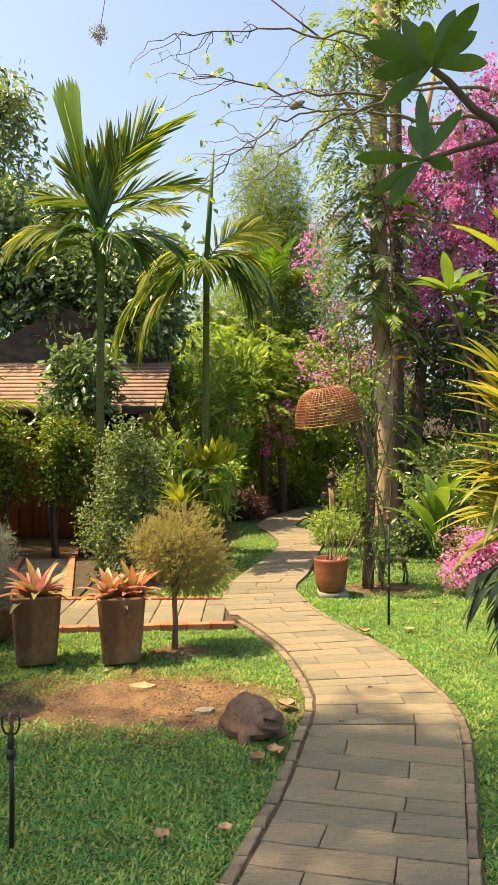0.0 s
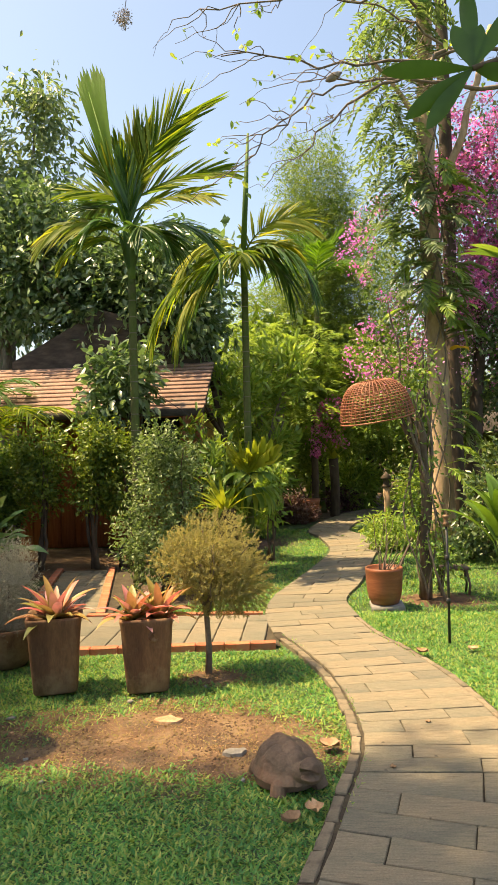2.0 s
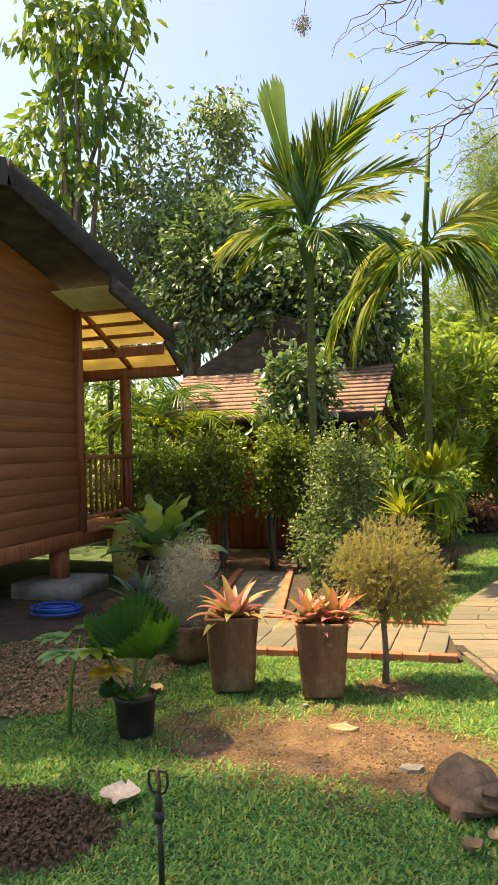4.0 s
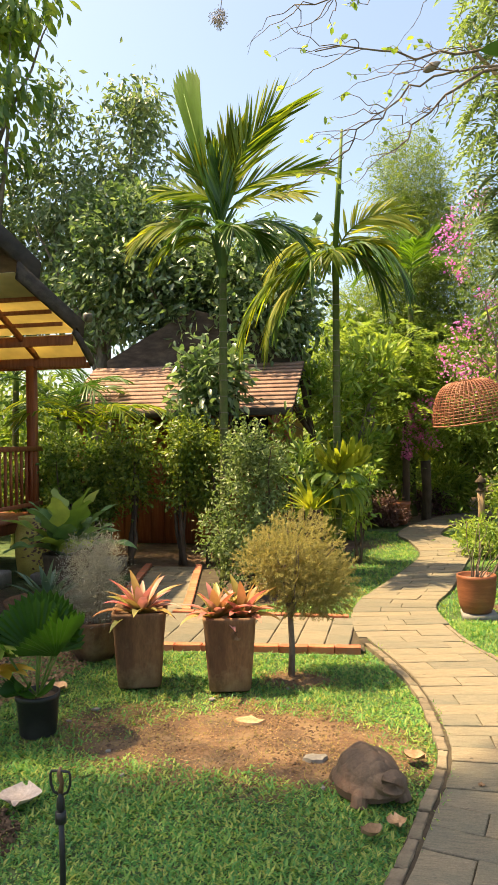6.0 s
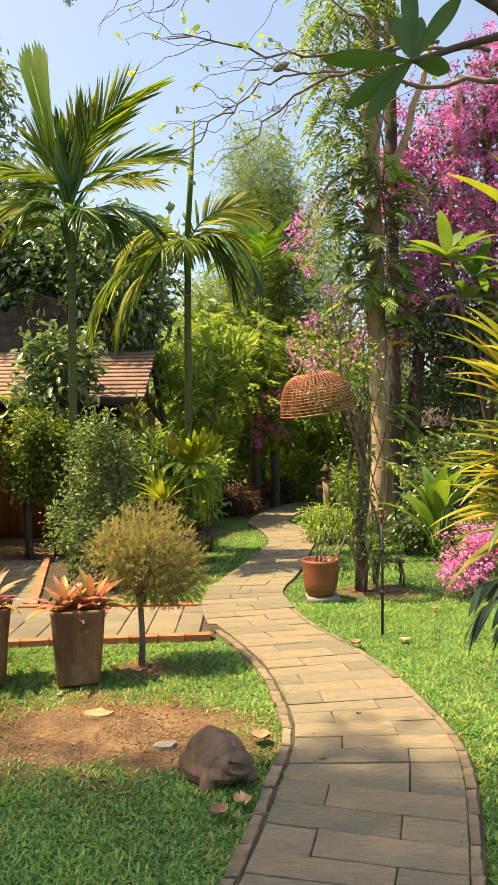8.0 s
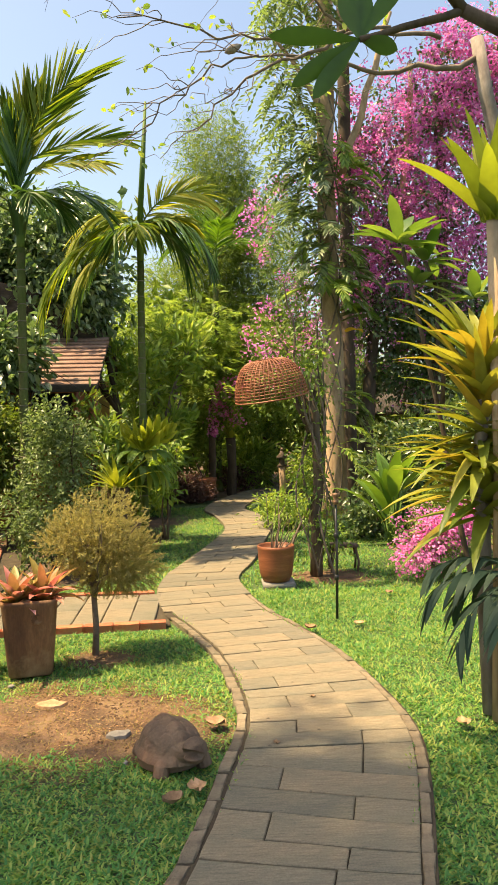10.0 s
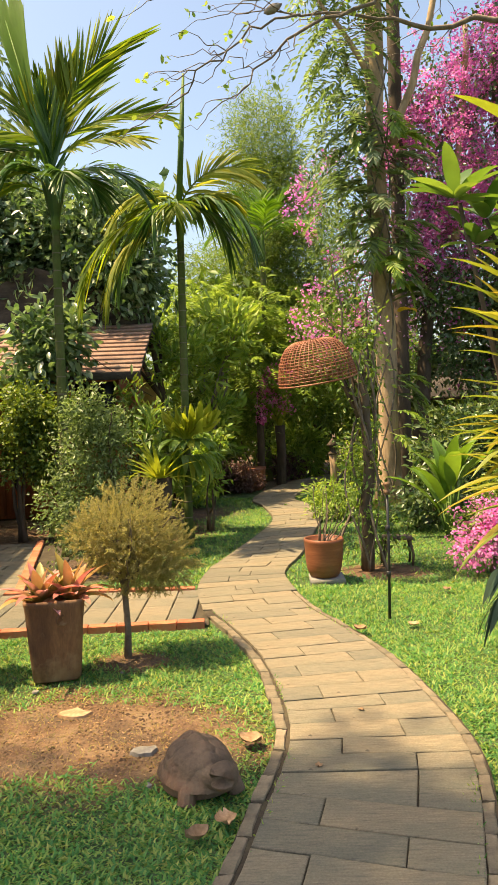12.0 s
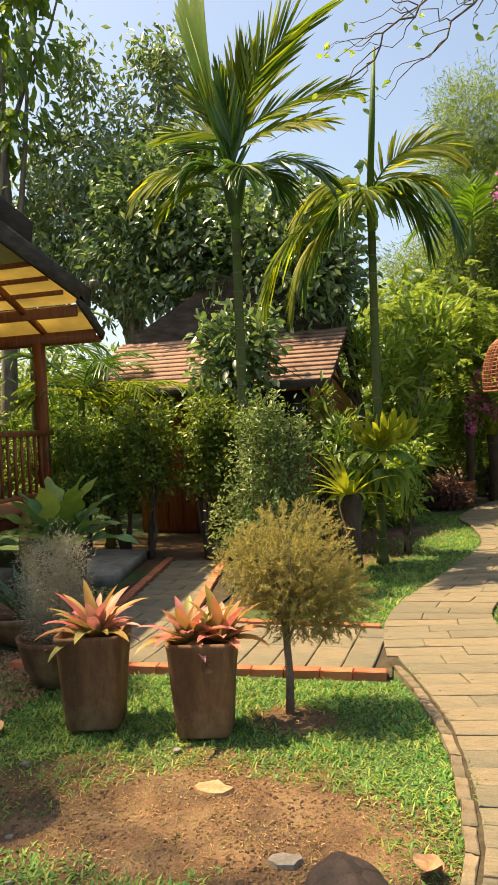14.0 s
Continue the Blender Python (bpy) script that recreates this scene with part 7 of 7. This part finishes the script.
soil_crumbs()

# ---- paving ----


def paving():
    bed = Build()
    for i in range(0, len(LE) - 1, 2):
        j = min(i + 2, len(LE) - 1)
        bed.add([(*LE[i], 0.010), (*RE[i], 0.010), (*RE[j], 0.010), (*LE[j], 0.010)], [(0, 1, 2, 3)])
    path = solo("path", bed, "bed", (0, 0, 0), "winding garden path of weathered concrete planks edged with brick", "path", kind="structure")
    rs = np.random.RandomState(11)
    gap = 0.006
    # the near courses fan out round the bend: how far they run along each edge, and where they are cut
    courses = [(4.688, 4.578, 0.32), (4.836, 4.70, 0.66), (5.03, 4.875, 0.31), (5.20, 5.06, 0.66), (5.375, 5.275, 0.31), (5.51, 5.65, 0.685),
               (5.65, 5.80, 0.685), (5.79, 5.965, 0.34), (5.95, 6.15, 0.665), (6.11, 6.325, 0.33), (6.24, 6.47, 0.655)]
    low, high, rows = courses[0][0], courses[0][1], []
    while min(low, high) > 0.5:
        d = 0.17 + rs.uniform(-0.008, 0.008)
        rows.append((low - d, high - d, low, high, (0.31 if len(rows) % 2 else 0.66) + rs.uniform(-0.04, 0.04)))
        low, high = low - d, high - d
    rows = rows[::-1]
    for (a0, b0, _), (a1, b1, cut) in zip(courses[:-1], courses[1:]):
        rows.append((a0, b0, a1, b1, cut))
    low, high = courses[-1][0], courses[-1][1]
    while max(low, high) < PATH_LENGTH - 0.4:
        d = 0.172 + rs.uniform(-0.01, 0.01)
        e = 0.03 * (low - high)
        rows.append((low, high, low + d, high + d + e, (0.35 if len(rows) % 2 else 0.64) + rs.uniform(-0.1, 0.1)))
        low, high = low + d, high + d + e

    def lay(a0, b0, a1, b1, u0, u1):
        at = lambda a, b, u: along(a, 0) * (1 - u) + along(b, 1) * u
        w = np.linalg.norm(at(a0, b0, 1) - at(a0, b0, 0))
        g, j = gap / w / 2, lambda: rs.uniform(-0.002, 0.002)
        q = np.array([at(a0 + gap / 2 + j(), b0 + gap / 2 + j(), u0 + g), at(a0 + gap / 2 + j(), b0 + gap / 2 + j(), u1 - g), at(a1 - gap / 2 + j(), b1 - gap / 2 + j(), u1 - g), at(a1 - gap / 2 + j(), b1 - gap / 2 + j(), u0 + g)])
        c = q.mean(0)
        ob = part("paver", Build().plank(q - c, 0.022 + rs.uniform(-0.003, 0.003), 0.003, rs, 0.0022), "paver", path, smooth=False)
        ob.location = (c[0], c[1], 0)

    for a0, b0, a1, b1, cut in rows:
        w = np.linalg.norm(along(a0, 1) - along(a0, 0))
        lo = 0.076 if along(a0, 0)[1] < 6.4 else 0.0
        hi = 1 - (0.055 / w if along(b0, 1)[1] < 7.0 else 0.0)
        lay(a0, b0, a1, b1, lo, cut)
        if b1 - b0 > 0.3:
            am, bm = (a0 + a1) / 2 - 0.03, (b0 + b1) / 2
            lay(a0, b0, am, bm, cut, hi)
            lay(am, bm, a1, b1, cut, hi)
        else:
            lay(a0, b0, a1, b1, cut, hi)
    for u0, u1, hz in ((0.0, 0.070, 0.019), (0.940, 1.0, 0.018)):
        s = 0.4
        while s < PATH_LENGTH - 0.3:
            d = 0.20 + rs.uniform(-0.02, 0.03)
            mid = along(s + d / 2, 0.04)
            if mid[1] < (6.35 if u0 == 0 else 6.95):
                j = lambda: rs.uniform(-0.006, 0.006)
                q = np.array([along(s + 0.004, u0) + j(), along(s + 0.004, u1 - 0.012) + j(), along(s + d - 0.004, u1 - 0.012) + j(), along(s + d - 0.004, u0) + j()])
                c = q.mean(0)
                ob = part("kerb_brick", Build().plank(q - c, hz + rs.uniform(-0.004, 0.004), 0.005, rs, 0.004), "kerb", path, smooth=False)
                ob.location = (c[0], c[1], 0)
            s += d
    return path


paving()


def side_paving():
    bed = Build().add([(-2.45, 5.95, 0.003), (-0.10, 6.16, 0.003), (-0.2, 7.15, 0.003), (-1.70, 7.2, 0.003), (-1.75, 9.55, 0.003), (-2.95, 9.6, 0.003), (-2.75, 7.0, 0.003)], [(0, 1, 2, 3, 4, 5, 6)])
    path = solo("side_path", bed, "bed", (0, 0, 0), "side path of concrete planks edged with red brick", "path", kind="structure")
    rs = np.random.RandomState(5)
    edge = lambda x: 6.02 + 0.09 * (x + 1.44) + 0.075

    def put(q, mat, name, z):
        q = np.array(q, float)
        c = q.mean(0)
        ob = part(name, Build().plank(q - c, z, 0.005, rs, 0.002), mat, path, smooth=False)
        ob.location = (c[0], c[1], 0)
    x = -0.22
    i = 0
    while x > -1.75:
        w = 0.2 + rs.uniform(-0.02, 0.03)
        y0, y1 = edge(x), 7.08
        cut = y0 + (0.38 if i % 2 else 0.6) + rs.uniform(-0.08, 0.08)
        g = 0.004
        put([(x - w + g, y0), (x - g, y0), (x - g, cut - g), (x - w + g, cut - g)], "paver", "paver", 0.024)
        put([(x - w + g, cut + g), (x - g, cut + g), (x - g, y1), (x - w + g, y1)], "paver", "paver", 0.024)
        x -= w
        i += 1
    y, i = 6.02, 0
    while y < 9.45:
        d = 0.2 + rs.uniform(-0.015, 0.02)
        xl, xr = (-2.4 if y < 7.0 else -2.4 - 0.2 * (y - 7.0)), -1.82 - 0.22 * max(0, y - 7.2)
        if y < 7.1:
            xr = x - 0.005
        cut = xl + (xr - xl) * (0.38 if i % 2 else 0.63)
        put([(xl, y), (cut - 0.004, y), (cut - 0.004, y + d - 0.007), (xl, y + d - 0.007)], "paver", "paver", 0.024)
        put([(cut + 0.004, y), (xr, y), (xr, y + d - 0.007), (cut + 0.004, y + d - 0.007)], "paver", "paver", 0.024)
        y += d
        i += 1
    x = -0.13
    while x > -2.4:
        w = 0.2 + rs.uniform(-0.015, 0.02)
        put([(x - w + 0.004, edge(x - w) - 0.085), (x - 0.004, edge(x) - 0.085), (x - 0.004, edge(x) - 0.01), (x - w + 0.004, edge(x - w) - 0.01)], "redbrick", "edge_brick", 0.04)
        x -= w
    x = -0.28
    while x > -1.7:
        w = 0.2
        put([(x - w + 0.004, 7.09), (x - 0.004, 7.09), (x - 0.004, 7.16), (x - w + 0.004, 7.16)], "redbrick", "edge_brick", 0.04)
        x -= w
    for xo, sl, y0 in ((-1.80, 0.22, 7.2), (-2.42, 0.2, 6.0)):
        y = y0
        while y < 9.4:
            xx = xo - sl * max(0, y - 7.1)
            dx = 0.0 if xo > -2 else -0.09
            put([(xx + dx, y), (xx + dx + 0.085, y), (xx + dx + 0.085 - sl * 0.2, y + 0.19), (xx + dx - sl * 0.2, y + 0.19)], "redbrick", "edge_brick", 0.04)
            y += 0.2
    return path


side_paving()
